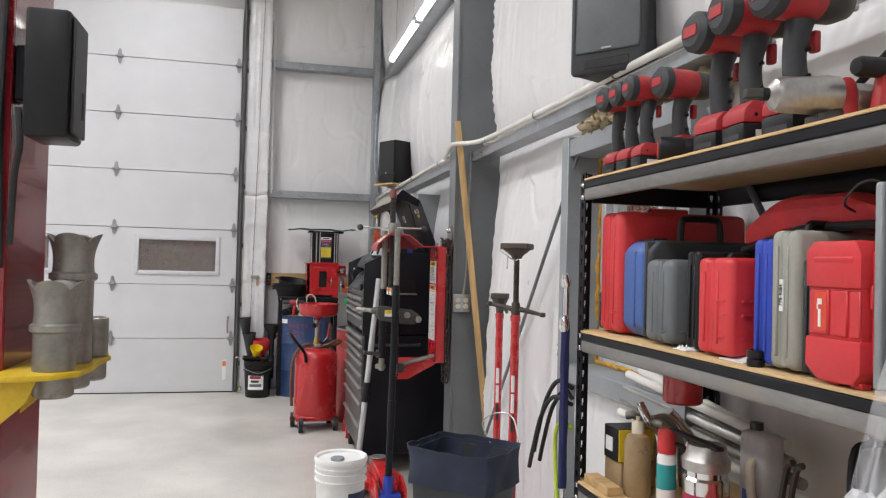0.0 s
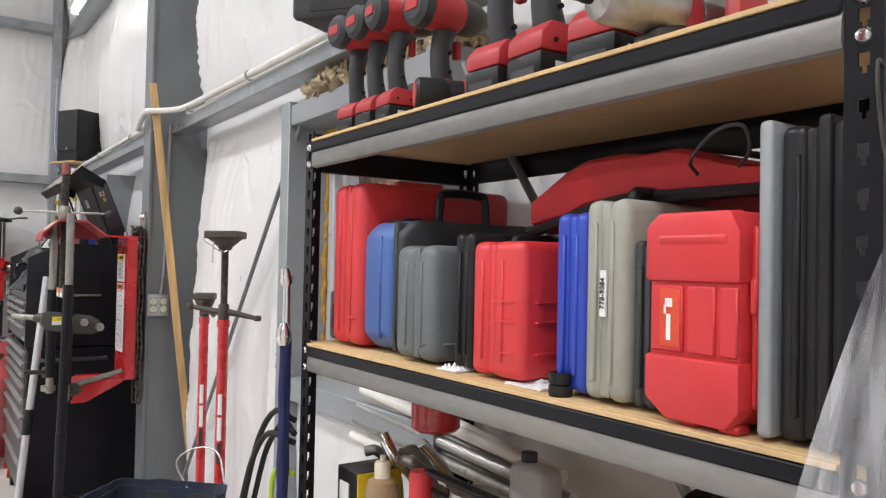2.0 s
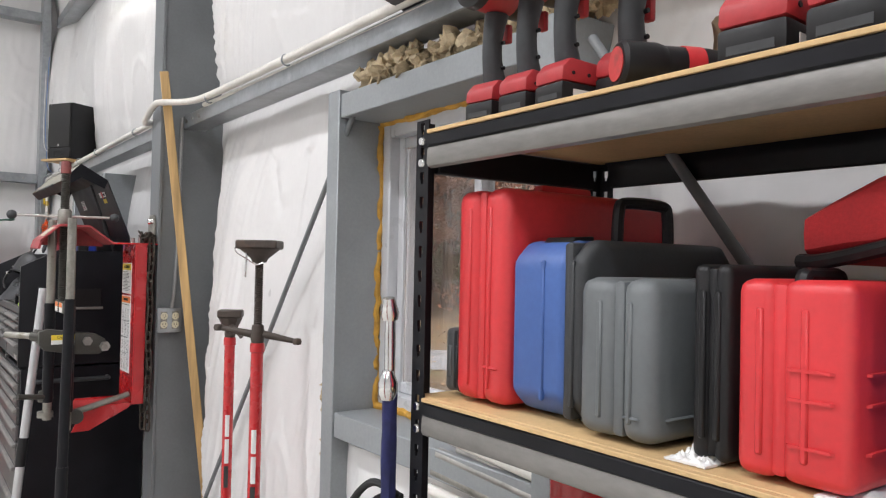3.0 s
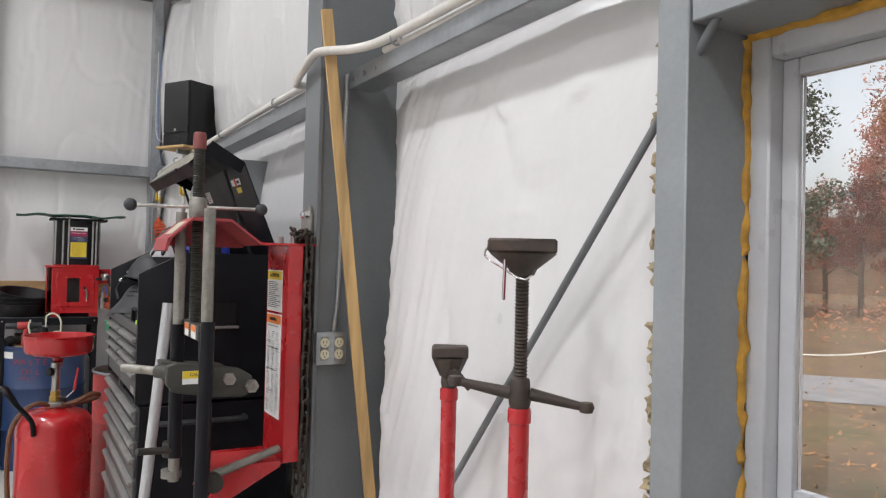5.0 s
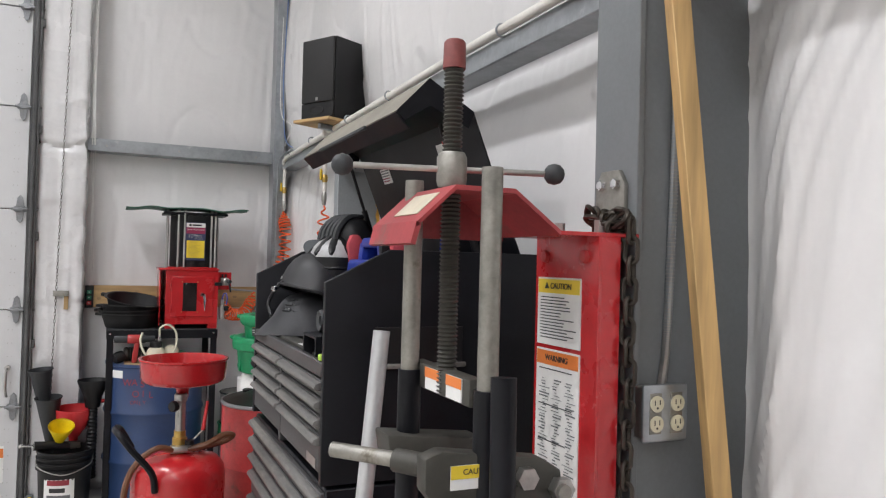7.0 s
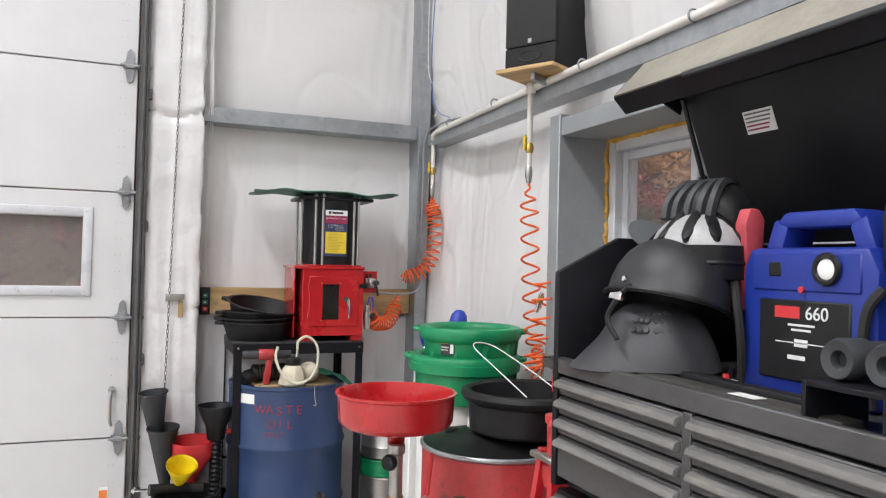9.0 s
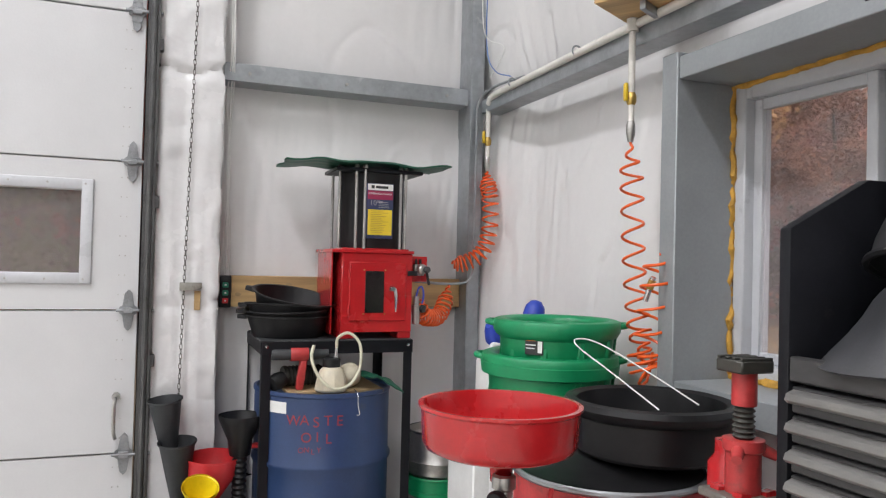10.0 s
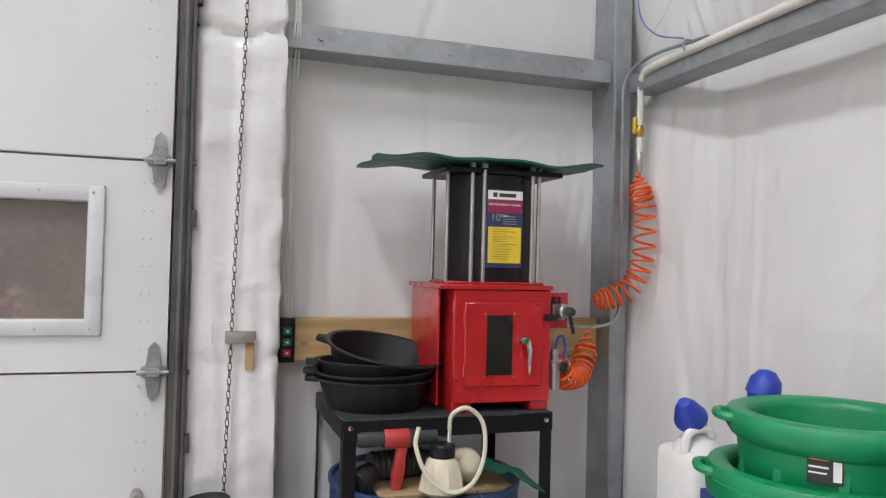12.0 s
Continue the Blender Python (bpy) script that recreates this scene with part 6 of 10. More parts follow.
def hoist_stand(x, y, collar, top, pad, turn, long_arms, label):
    s = thing("under_hoist_stand", (x, y, 0), label, "jack stand", "hoist stands", turn)

    def P(name, bm, m, lab="", parent=s):
        return part(name, bm, m, parent, lab, False)
    q = 0.72 if long_arms else 0.66
    P("column", lathe([(0, 0.03), (0.029 * q, 0.03), (0.029 * q, collar - 0.03), (0, collar - 0.03)], n=24), M_RED_PAINT, "glossy red tube")
    P("collar", lathe([(0.028 * q, collar - 0.032), (0.034 * q, collar - 0.03), (0.034 * q, collar - 0.006), (0.031 * q, collar), (0, collar)], n=24), M_RED_PAINT)
    P("base", lathe([(0, 0), (0.12, 0), (0.125, 0.006), (0.12, 0.02), (0.04, 0.035), (0, 0.035)], n=24), M_RED_PAINT, "round red foot plate")
    P("nut", lathe([(0, collar), (0.028 * q, collar), (0.032 * q, collar + 0.012), (0.028 * q, collar + 0.055), (0.026 * q, collar + 0.06), (0, collar + 0.06)], n=18), M_RUSTY, "dark cast nut")
    th = []
    z0, z1 = collar + 0.05, top - 0.065
    n = max(2, int((z1 - z0) / 0.0072))
    prof = [(0.0, z0)]
    for k in range(n):
        z = z0 + (z1 - z0) * k / n
        prof += [(0.0165 * q, z), (0.0215 * q, z + 0.0036)]
    prof += [(0.018 * q, z1), (0.0, z1)]
    P("screw", lathe(prof, n=18), M_RUSTY, "dark threaded screw")
    P("pad_cup", lathe([(0, top - 0.075), (0.024, top - 0.075), (0.03, top - 0.062), (pad, top - 0.03), (0, top - 0.03)], n=8), M_RUSTY)
    bm = box(-pad, pad, -pad * 0.72, pad * 0.72, top - 0.03, top, 0.005)
    P("pad", bm, M_RUSTY, "dark grooved saddle pad")
    if long_arms:
        for sgn in (-1, 1):
            P("arm", cyl((sgn * 0.02, 0, collar + 0.029), (sgn * 0.133, 0, collar + 0.028 - 0.021 * sgn), 0.0135, 0.0085, 12), M_RUSTY, "dark spin handle")
            P("arm_knob", lathe([(0, -0.012), (0.013, -0.01), (0.0165, 0), (0.013, 0.01), (0, 0.012)], (sgn * 0.135, 0, collar + 0.028 - 0.021 * sgn), 14), M_RUSTY)
        ch = smooth_path([(-pad + 0.004, -0.02, top - 0.01), (-pad - 0.006, -0.03, top - 0.035), (-pad + 0.03, -0.035, top - 0.06), (0.0, -0.036, top - 0.082), (0.02, -0.03, top - 0.075)], 5)
        P("safety_chain", tube(ch, 0.0022, 5), M_CHROME, "bright safety chain and pin")
        P("pin", cyl((-pad + 0.036, -0.036, top - 0.035), (-pad + 0.034, -0.036, top - 0.125), 0.0035, None, 8), M_CHROME)
    else:
        P("arm", cyl((0.008, -0.022, collar + 0.05), (0.05, -0.04, collar + 0.004), 0.009, 0.008, 10), M_RUSTY, "short drop handle")
        P("lug", lathe([(0, 0.0), (0.018, 0.0), (0.018, 0.014), (0, 0.014)], n=12, m=Matrix.Translation((0.008, -0.024, collar + 0.03)) @ pose(0, 0, 0, 90, 0, 0)), M_RUSTY)
    for z0, z1, mm in ((collar - 0.37, collar - 0.29, M_PAPER), (collar - 0.47, collar - 0.38, M_PAPER), (collar - 0.56, collar - 0.48, M_INK)):
        P("sticker", prism([(0.0302 * q * math.cos(a), 0.0302 * q * math.sin(a)) for a in np.linspace(-1.9, -1.1, 9)] + [(0.0296 * q * math.cos(a), 0.0296 * q * math.sin(a)) for a in np.linspace(-1.1, -1.9, 9)], "z", z0, z1), mm, "black and white warning sticker")


hoist_stand(1.205, 3.45, 1.245, 1.592, 0.07, -38, True, "tall red under-hoist stand with a long dark screw")
hoist_stand(1.235, 3.79, 1.232, 1.335, 0.045, -30, False, "tall red under-hoist stand screwed fully down")

# ---- waste bin, bucket, floor jack ----
b = thing("waste_bin", (0.80, 2.86, 0), "grey-black waste bin with a dark blue liner folded over its rim", "waste bin", rot=-44)
def taper_box(w0, d0, w1, d1, z0, z1, t=0.006, rows=10, amp=0.0, flare=0.0):
    bm = bmesh.new()
    rings = []
    def ring(w, d, z, am):
        out = []
        n = 40
        for i in range(n):
            a = 2 * math.pi * i / n
            ca, sa = math.cos(a), math.sin(a)
            k = (abs(ca) ** 7 + abs(sa) ** 7) ** (-1 / 7)
            e = am * noise.noise((ca * 3, sa * 3, z * 9))
            out.append(bm.verts.new(((w / 2 + e) * ca * k, (d / 2 + e) * sa * k, z + am * 0.5 * noise.noise((ca * 4, sa * 4, 3 + z)))))
        return out
    for k in range(rows + 1):
        f = k / rows
        rings.append(ring(w0 + (w1 - w0) * f, d0 + (d1 - d0) * f, z0 + (z1 - z0) * f, amp))
    for k in range(rows + 1):
        f = 1 - k / rows
        rings.append(ring(w0 + (w1 - w0) * f - 2 * t, d0 + (d1 - d0) * f - 2 * t, max(z0 + (z1 - z0) * f, z0 + t), amp))
    for a, c in zip(rings, rings[1:]):
        for i in range(40):
            bm.faces.new((a[i], a[(i + 1) % 40], c[(i + 1) % 40], c[i]))
    bm.faces.new(rings[0][::-1])
    bm.faces.new(rings[-1])
    return bm


part("bin", taper_box(0.29, 0.22, 0.36, 0.29, 0, 0.745), M_DARK_GREY, b, "", False)
part("liner_cuff", taper_box(0.368, 0.298, 0.39, 0.318, 0.63, 0.775, 0.004, 8, 0.016), M_NAVY, b, "dark blue bag cuff", False)
part("liner", taper_box(0.27, 0.2, 0.345, 0.275, 0.2, 0.76, 0.003, 8, 0.02), M_NAVY, b, "dark blue bag", False)
part("wire", tube(smooth_path([(0.05, 0.15, 0.74), (-0.01, 0.17, 0.83), (0.05, 0.19, 0.875), (0.12, 0.19, 0.86), (0.16, 0.16, 0.77)]), 0.003, 6), M_STEEL, b, "thin wire loop", False)

b = thing("bucket", (0.40, 3.62, 0), "white plastic pail with a closed lid", "bucket")
AT = (0.40, 3.62, 0)
part("pail", lathe([(0, 0), (0.125, 0), (0.13, 0.01), (0.145, 0.44), (0.147, 0.46)], AT, 36, None, 0.8, 0.8), M_WHITE_PLASTIC, b)
for z in (0.44, 0.475, 0.50):
    part("ring", lathe([(0.144, z), (0.156, z + 0.002), (0.156, z + 0.010), (0.144, z + 0.013)], AT, 36, None, 0.8, 0.8), M_WHITE_PLASTIC, b)
part("lid", lathe([(0.146, 0.525), (0.157, 0.528), (0.159, 0.545), (0.152, 0.555), (0.14, 0.55), (0.136, 0.54), (0, 0.54)], AT, 36, None, 0.8, 0.8), M_WHITE_PLASTIC, b, "white lid")
part("wall", lathe([(0.147, 0.45), (0.149, 0.53)], AT, 36, None, 0.8, 0.8), M_WHITE_PLASTIC, b)
part("spout_cap", lathe([(0, 0.555), (0.03, 0.553), (0.033, 0.548), (0.033, 0.54), (0, 0.54)], (0.38, 3.59, 0.0), 18), M_GREY_LIGHT, b, "grey spout cap")
part("label", prism([(0.40 + 0.1175 * math.cos(a), 3.62 + 0.1175 * math.sin(a)) for a in np.linspace(-1.35, -0.35, 12)] + [(0.40 + 0.1155 * math.cos(a), 3.62 + 0.1155 * math.sin(a)) for a in np.linspace(-0.35, -1.35, 12)], "z", 0.18, 0.40), M_NAVY_INK, b, "dark printed label")
part("label_print", prism([(0.40 + 0.119 * math.cos(a), 3.62 + 0.119 * math.sin(a)) for a in np.linspace(-1.0, -0.6, 8)] + [(0.40 + 0.117 * math.cos(a), 3.62 + 0.117 * math.sin(a)) for a in np.linspace(-0.6, -1.0, 8)], "z", 0.25, 0.35), M_RED_PLASTIC, b)

# a red trolley jack with its tall dark handle, and its blue base
j = thing("trolley_jack", (0.79, 4.45, 0), "red trolley jack with a tall dark handle and blue socket", "trolley jack")
part("handle", cyl((0.768, 4.40, 0.18), (0.80, 4.485, 1.345), 0.021, None, 16), M_BLACK_STEEL, j, "dark tubular handle")
part("handle_grip", cyl((0.7765, 4.42, 0.5), (0.781, 4.432, 0.66), 0.0235, None, 16), M_BLACK_STEEL, j)
part("socket", cyl((0.765, 4.39, 0.03), (0.769, 4.402, 0.22), 0.032, None, 16), M_BLUE_PLASTIC, j, "blue handle socket")
part("yoke", box(0.70, 0.84, 4.36, 4.44, 0.05, 0.12, 0.008, None, 2), M_BLUE_PLASTIC, j, "blue yoke")
for x in (0.69, 0.86):
    part("side_frame", prism([(4.35, 0.05), (4.35, 0.15), (4.5, 0.19), (4.95, 0.13), (4.98, 0.07), (4.9, 0.05)], "x", x, x + 0.014, 0.002), M_RED_PAINT, j, "red side frame")
    for y in (4.36, 4.93):
        part("wheel", cyl((x - 0.03, y, 0.045), (x + 0.0, y, 0.045), 0.045, None, 20), M_WORN_STEEL, j)
part("lift_arm", prism([(4.42, 0.1), (4.42, 0.16), (4.7, 0.2), (4.93, 0.19), (4.93, 0.15), (4.7, 0.14)], "x", 0.74, 0.83, 0.004), M_RED_PAINT, j)
part("saddle", lathe([(0, 0.19), (0.045, 0.19), (0.055, 0.205), (0.05, 0.21), (0, 0.205)], (0.785, 4.9, 0), 20), M_WORN_STEEL, j)
j = thing("floor_jack", (0.72, 4.95, 0), "low red floor jack with a grey aluminium handle", "floor jack")
part("handle", cyl((0.655, 4.97, 0.10), (0.772, 5.0, 1.372), 0.019, None, 16), mat("aluminium", (0.55, 0.56, 0.57), 0.4, 0.6, var=0.08, scale=9, bump=0.03), j, "grey aluminium tube handle")
part("grip", cyl((0.695, 4.98, 0.55), (0.707, 4.985, 0.68), 0.0225, None, 14), M_BLACK_PLASTIC, j)
for x in (0.58, 0.73):
    part("side_frame", prism([(4.62, 0.04), (4.62, 0.13), (4.8, 0.16), (5.12, 0.12), (5.14, 0.05)], "x", x, x + 0.012, 0.002), M_RED_WORN, j)
    for y in (4.66, 5.1):
        part("wheel", cyl((x - 0.02, y, 0.035), (x + 0.012, y, 0.035), 0.035, None, 18), M_STEEL, j)
part("bed", box(0.592, 0.73, 4.7, 5.1, 0.05, 0.1, 0.004), M_RED_WORN, j)


# ---- wall-mounted strut compressor on the column ----
M_DULL_RED = mat("dull_dirty_red", (0.2, 0.05, 0.045), 0.6, var=0.25, scale=9, bump=0.15, spots=(0.12, 0.07, 0.06), spot_amount=0.44, spot_scale=12)
s = thing("strut_compressor", (1.12, 4.75, 0.8), "red and grey wall-mounted strut spring compressor with caution labels", "spring compressor")
plate = part("back_plate", prism([(4.655, 0.85), (4.655, 1.585), (4.892, 1.585), (4.892, 0.85)], "x", 1.098, 1.104), M_RED_PAINT, s, "red back plate")
part("back_plate_side", box(1.104, 1.15, 4.655, 4.661, 0.85, 1.585, 0.001), M_RED_PAINT, s)
part("back_plate_far_side", box(1.104, 1.198, 4.886, 4.892, 0.85, 1.585, 0.001), M_RED_PAINT, s)
part("top_shelf", box(1.0, 1.198, 4.66, 4.89, 1.585, 1.593, 0.001), M_RED_PAINT, s)
for y in (4.70, 4.85):
    part("bolt", lathe([(0, 0.010), (0.012, 0.008), (0.014, 0.0), (0, 0.0)], n=8, m=Matrix.Translation((1.097, y, 1.545)) @ pose(0, 0, 0, 0, -90, 0)), M_RED_WORN, s)
    part("stud", cyl((1.13, y, 1.593), (1.13, y, 1.62), 0.012, None, 8), M_STEEL, s)


def caution(z0, z1, band, rows, seed):
    y0, y1 = 4.712, 4.878
    lab = part("caution_label", box(1.0955, 1.098, y0, y1, z0, z1), M_PAPER, s, "white caution label", smooth=False)
    part("label_band", box(1.0945, 1.0957, y0 + 0.003, y1 - 0.003, z1 - 0.034, z1 - 0.004), band, lab, smooth=False)
    h = 0.034
    for row in text_rows(-0.07, 0.07, (z1 - z0) / 2 - h - 0.008, -(z1 - z0) / 2 + 0.01, rows, seed, 0.34 if rows > 9 else 0.03):
        part("print_line", bars([row], Matrix.Translation((1.0953, (y0 + y1) / 2, (z0 + z1) / 2)) @ FACE_NX), M_DARK_GREY, lab, smooth=False)
    return lab


lab = caution(1.354, 1.50, M_YELLOW_INK, 14, 3)
letters("\u25b2 CAUTION", 0.018, Matrix.Translation((1.094, 4.796, 1.481)) @ FACE_NX, M_INK, lab)
lab = caution(0.985, 1.345, M_ORANGE_INK, 4, 6)
letters("WARNING", 0.018, Matrix.Translation((1.094, 4.796, 1.326)) @ FACE_NX, M_INK, lab)
rr = random.Random(11)
part("diagram", bars([(x + rr.uniform(0, 0.02), x + rr.uniform(0.022, 0.045), y, y + rr.uniform(0.001, 0.003)) for x in (-0.07, -0.02, 0.03) for y in np.arange(-0.16, 0.12, 0.0065)], Matrix.Translation((1.0946, 4.796, 1.16)) @ FACE_NX), M_GREY_PLASTIC, lab, smooth=False)
# folded red bracket at the top, on two rods and a screw
cx, cy = 0.80, 4.73
poly = [(0.705, 1.575), (0.705, 1.595), (0.78, 1.665), (0.90, 1.665), (1.0, 1.592), (1.0, 1.575)]
M_FADED_RED = mat("faded_red_paint", (0.36, 0.05, 0.055), 0.5, var=0.2, scale=6, bump=0.08, spots=(0.2, 0.08, 0.07), spot_amount=0.42, spot_scale=9)
br = part("top_bracket", prism(poly, "y", 4.872, 4.88), M_FADED_RED, s, "worn red folded bracket", smooth=False)
for a, c in zip(poly[1:-1], poly[2:-1]):
    part("bracket_fold", prism([a, c, (c[0], c[1] - 0.009), (a[0], a[1] - 0.009)], "y", 4.64, 4.8718), M_FADED_RED, br, smooth=False)
part("bracket_fold", prism([(0.695, 1.558), (0.705, 1.597), (0.714, 1.592), (0.704, 1.555)], "y", 4.64, 4.8718), M_FADED_RED, br, smooth=False)
q = Matrix.Translation((0.7435, 4.74, 1.632)) @ pose(0, 0, 0, 0, -43, 0)
part("bracket_sticker", box(-0.03, 0.03, -0.06, 0.06, 0.0, 0.0015, 0, q), M_NATURAL, br, "scuffed pale sticker", smooth=False)
RODS = ((0.78, 4.845), (0.815, 4.57))
for x, y in RODS:
    part("rod", cyl((x, y, 0.78), (x, y, 1.69), 0.0185, None, 16), M_WORN_STEEL, s, "worn grey guide rod")
    part("rod_sleeve", cyl((x, y, 0.86), (x, y, 1.31), 0.0235, None, 16), M_BLACK_STEEL, s, "black sleeve")
prof = [(0, 1.28)]
z = 1.28
while z < 1.90:
    prof += [(0.0155, z), (0.020, z + 0.004)]
    z += 0.008
prof += [(0.017, z), (0, z)]
part("lead_screw", lathe(prof, (cx + 0.01, cy, 0), 18), M_OLIVE, s, "dark threaded lead screw")
part("screw_cap", lathe([(0, 1.95), (0.017, 1.95), (0.021, 1.945), (0.022, 1.895), (0, 1.895)], (cx + 0.01, cy, 0), 18), M_DULL_RED, s, "faded red cap")
part("crank_hub", lathe([(0, 1.668), (0.026, 1.668), (0.029, 1.68), (0.029, 1.725), (0.024, 1.735), (0, 1.735)], (cx + 0.01, cy, 0), 20), M_WORN_STEEL, s)
d = Vector((0.372, -0.09, 0.0)).normalized()
hub = Vector((cx + 0.008, cy, 1.703))
for k in (-1, 1):
    part("crank_bar", cyl(hub + d * 0.02 * k, hub + d * 0.2 * k, 0.006, None, 10), M_STEEL, s)
    e = hub + d * 0.205 * k
    part("crank_knob", lathe([(0, -0.021), (0.012, -0.0175), (0.019, -0.009), (0.021, 0), (0.019, 0.009), (0.012, 0.0175), (0, 0.021)], e, 18), M_DARK_GREY, s, "dark round knob")
# linkage under the screw, and the lower arm
q = look((0.81, 4.66, 1.295), (0.90, 4.56, 1.31))
part("link_plate", prism([(4.60, 1.275), (4.60, 1.325), (4.88, 1.325), (4.88, 1.275)], "x", 0.795, 0.825, 0.004), M_OLIVE, s)
for y in (4.66, 4.76):
    lb = part("link_label", box(0.7925, 0.7947, y - 0.033, y + 0.033, 1.279, 1.321), M_PAPER, s, smooth=False)
    part("link_label_band", box(0.7915, 0.7926, y - 0.033, y + 0.033, 1.302, 1.321), M_ORANGE_INK, lb, smooth=False)
part("lower_arm", prism([(0.70, 1.205), (0.73, 1.215), (0.92, 1.19), (0.96, 1.165), (0.965, 1.12), (0.93, 1.10), (0.84, 1.105), (0.72, 1.125), (0.70, 1.15)], "y", 4.56, 4.60, 0.005), M_OLIVE, s, "grey cast lower arm")
part("lower_arm_back", prism([(0.72, 1.19), (0.93, 1.17), (0.95, 1.12), (0.73, 1.125)], "y", 4.80, 4.88, 0.005), M_OLIVE, s)
yl = part("arm_label", box(0.745, 0.835, 4.5575, 4.5595, 1.15, 1.19), M_PAPER, s, "yellow and white caution label", smooth=False)
part("arm_label_band", box(0.745, 0.835, 4.5565, 4.5577, 1.168, 1.19), M_YELLOW_INK, yl, smooth=False)
letters("CAUTION", 0.0135, Matrix.Translation((0.797, 4.5562, 1.179)) @ FACE_NY, M_INK, yl)
part("arm_bolt", cyl((0.95, 4.53, 1.135), (0.95, 4.66, 1.135), 0.013, None, 12), M_WORN_STEEL, s)
part("arm_nut", lathe([(0, 0), (0.022, 0), (0.022, 0.02), (0, 0.02)], n=6, m=Matrix.Translation((0.955, 4.56, 1.135)) @ pose(0, 0, 0, 90, 0, 0)), M_STEEL, s)
part("arm_nut", lathe([(0, 0), (0.02, 0), (0.02, 0.018), (0, 0.018)], n=6, m=Matrix.Translation((0.885, 4.56, 1.16)) @ pose(0, 0, 0, 90, 0, 0)), M_STEEL, s)
part("side_handle", cyl((0.70, 4.66, 1.178), (0.60, 4.76, 1.182), 0.014, None, 14), M_WORN_STEEL, s, "grey bar handle")
part("side_handle_boss", cyl((0.73, 4.62, 1.176), (0.69, 4.67, 1.178), 0.021, None, 14), M_OLIVE, s)
part("lower_handle", cyl((0.775, 4.84, 0.885), (0.655, 4.80, 0.90), 0.012, None, 12), M_OLIVE, s)
part("rod_collar", lathe([(0.015, 0.86), (0.03, 0.86), (0.032, 0.87), (0.032, 0.90), (0.03, 0.91), (0.015, 0.91)], (0.775, 4.86, 0), 16), M_OLIVE, s)
part("rod_collar", lathe([(0.015, 0.79), (0.034, 0.79), (0.034, 0.815), (0.015, 0.82)], (0.775, 4.86, 0), 16), M_WORN_STEEL, s)
# lower red shelf bracket with clamp
part("lower_bracket", prism([(0.85, 0.75), (0.92, 0.75), (1.09, 0.84), (1.09, 0.86), (0.9, 0.86)], "y", 4.655, 4.665, 0.001), M_RED_PAINT, s, "red gusset")
part("lower_bracket", prism([(0.85, 0.75), (0.92, 0.75), (1.09, 0.84), (1.09, 0.86), (0.9, 0.86)], "y", 4.87, 4.88, 0.001), M_RED_PAINT, s, "red gusset")
part("lower_shelf", box(0.86, 1.1, 4.665, 4.87, 0.845, 0.853, 0.001), M_RED_WORN, s)
part("clamp_bar", cyl((0.86, 4.63, 0.845), (1.09, 4.68, 0.895), 0.014, None, 12), M_WORN_STEEL, s)
part("clamp_boss", lathe([(0, -0.02), (0.03, -0.02), (0.032, 0), (0.03, 0.02), (0, 0.02)], n=16, m=Matrix.Translation((0.855, 4.60, 0.83)) @ pose(0, 0, 0, 90, 0, 0)), M_OLIVE, s)
# chain on its wall plate
c = thing("load_chain", (1.17, 4.70, 1.6), "rusty dark chain hung from a bolted steel plate", "chain")
part("wall_plate", prism([(4.70, 1.56), (4.70, 1.70), (4.72, 1.73), (4.78, 1.73), (4.80, 1.70), (4.80, 1.56)], "x", 1.188, 1.199, 0.002), M_WORN_STEEL, c, "steel wall plate")
for y in (4.725, 4.775):
    part("bolt", lathe([(0, 0.012), (0.011, 0.010), (0.014, 0.0), (0, 0.0)], n=6, m=Matrix.Translation((1.188, y, 1.70)) @ pose(0, 0, 0, 0, -90, 0)), M_CHROME, c)


def link(parent, centre, q, a=0.0135, b=0.013, w=0.005):
    pts = []
    for k in range(14):
        t = 2 * math.pi * k / 14
        pts.append((a * math.cos(t), 0, a * math.sin(t) + (b if math.sin(t) > 0 else -b)))
    bm = tube(pts, w, 6, True)
    bmesh.ops.transform(bm, matrix=Matrix.Translation(centre) @ q, verts=bm.verts)
    part("chain_link", bm, M_CHAIN, parent)


for strand, (x, y) in enumerate(((1.165, 4.645), (1.155, 4.690))):
    for k in range(22):
        z = 1.60 - 0.0405 * k
        link(c, (x + 0.003 * math.sin(k), y, z), pose(0, 0, 0, 0, 0, 90 * (k % 2) + 30))
rr = random.Random(2)
for k in range(12):
    link(c, (1.155 + rr.uniform(-0.02, 0.015), 4.67 + rr.uniform(-0.03, 0.09), 1.603 + rr.uniform(0, 0.035)), pose(0, 0, 0, rr.uniform(50, 130), rr.uniform(0, 180), rr.uniform(0, 180)))


# ---- black roller tool chest ----
CX0, CX1, CY0, CY1 = 0.70, 1.30, 5.215, 6.19
ch = thing("tool_chest", (0.94, 5.7, 0), "black two-part roller tool chest with its lid propped open", "tool chest")
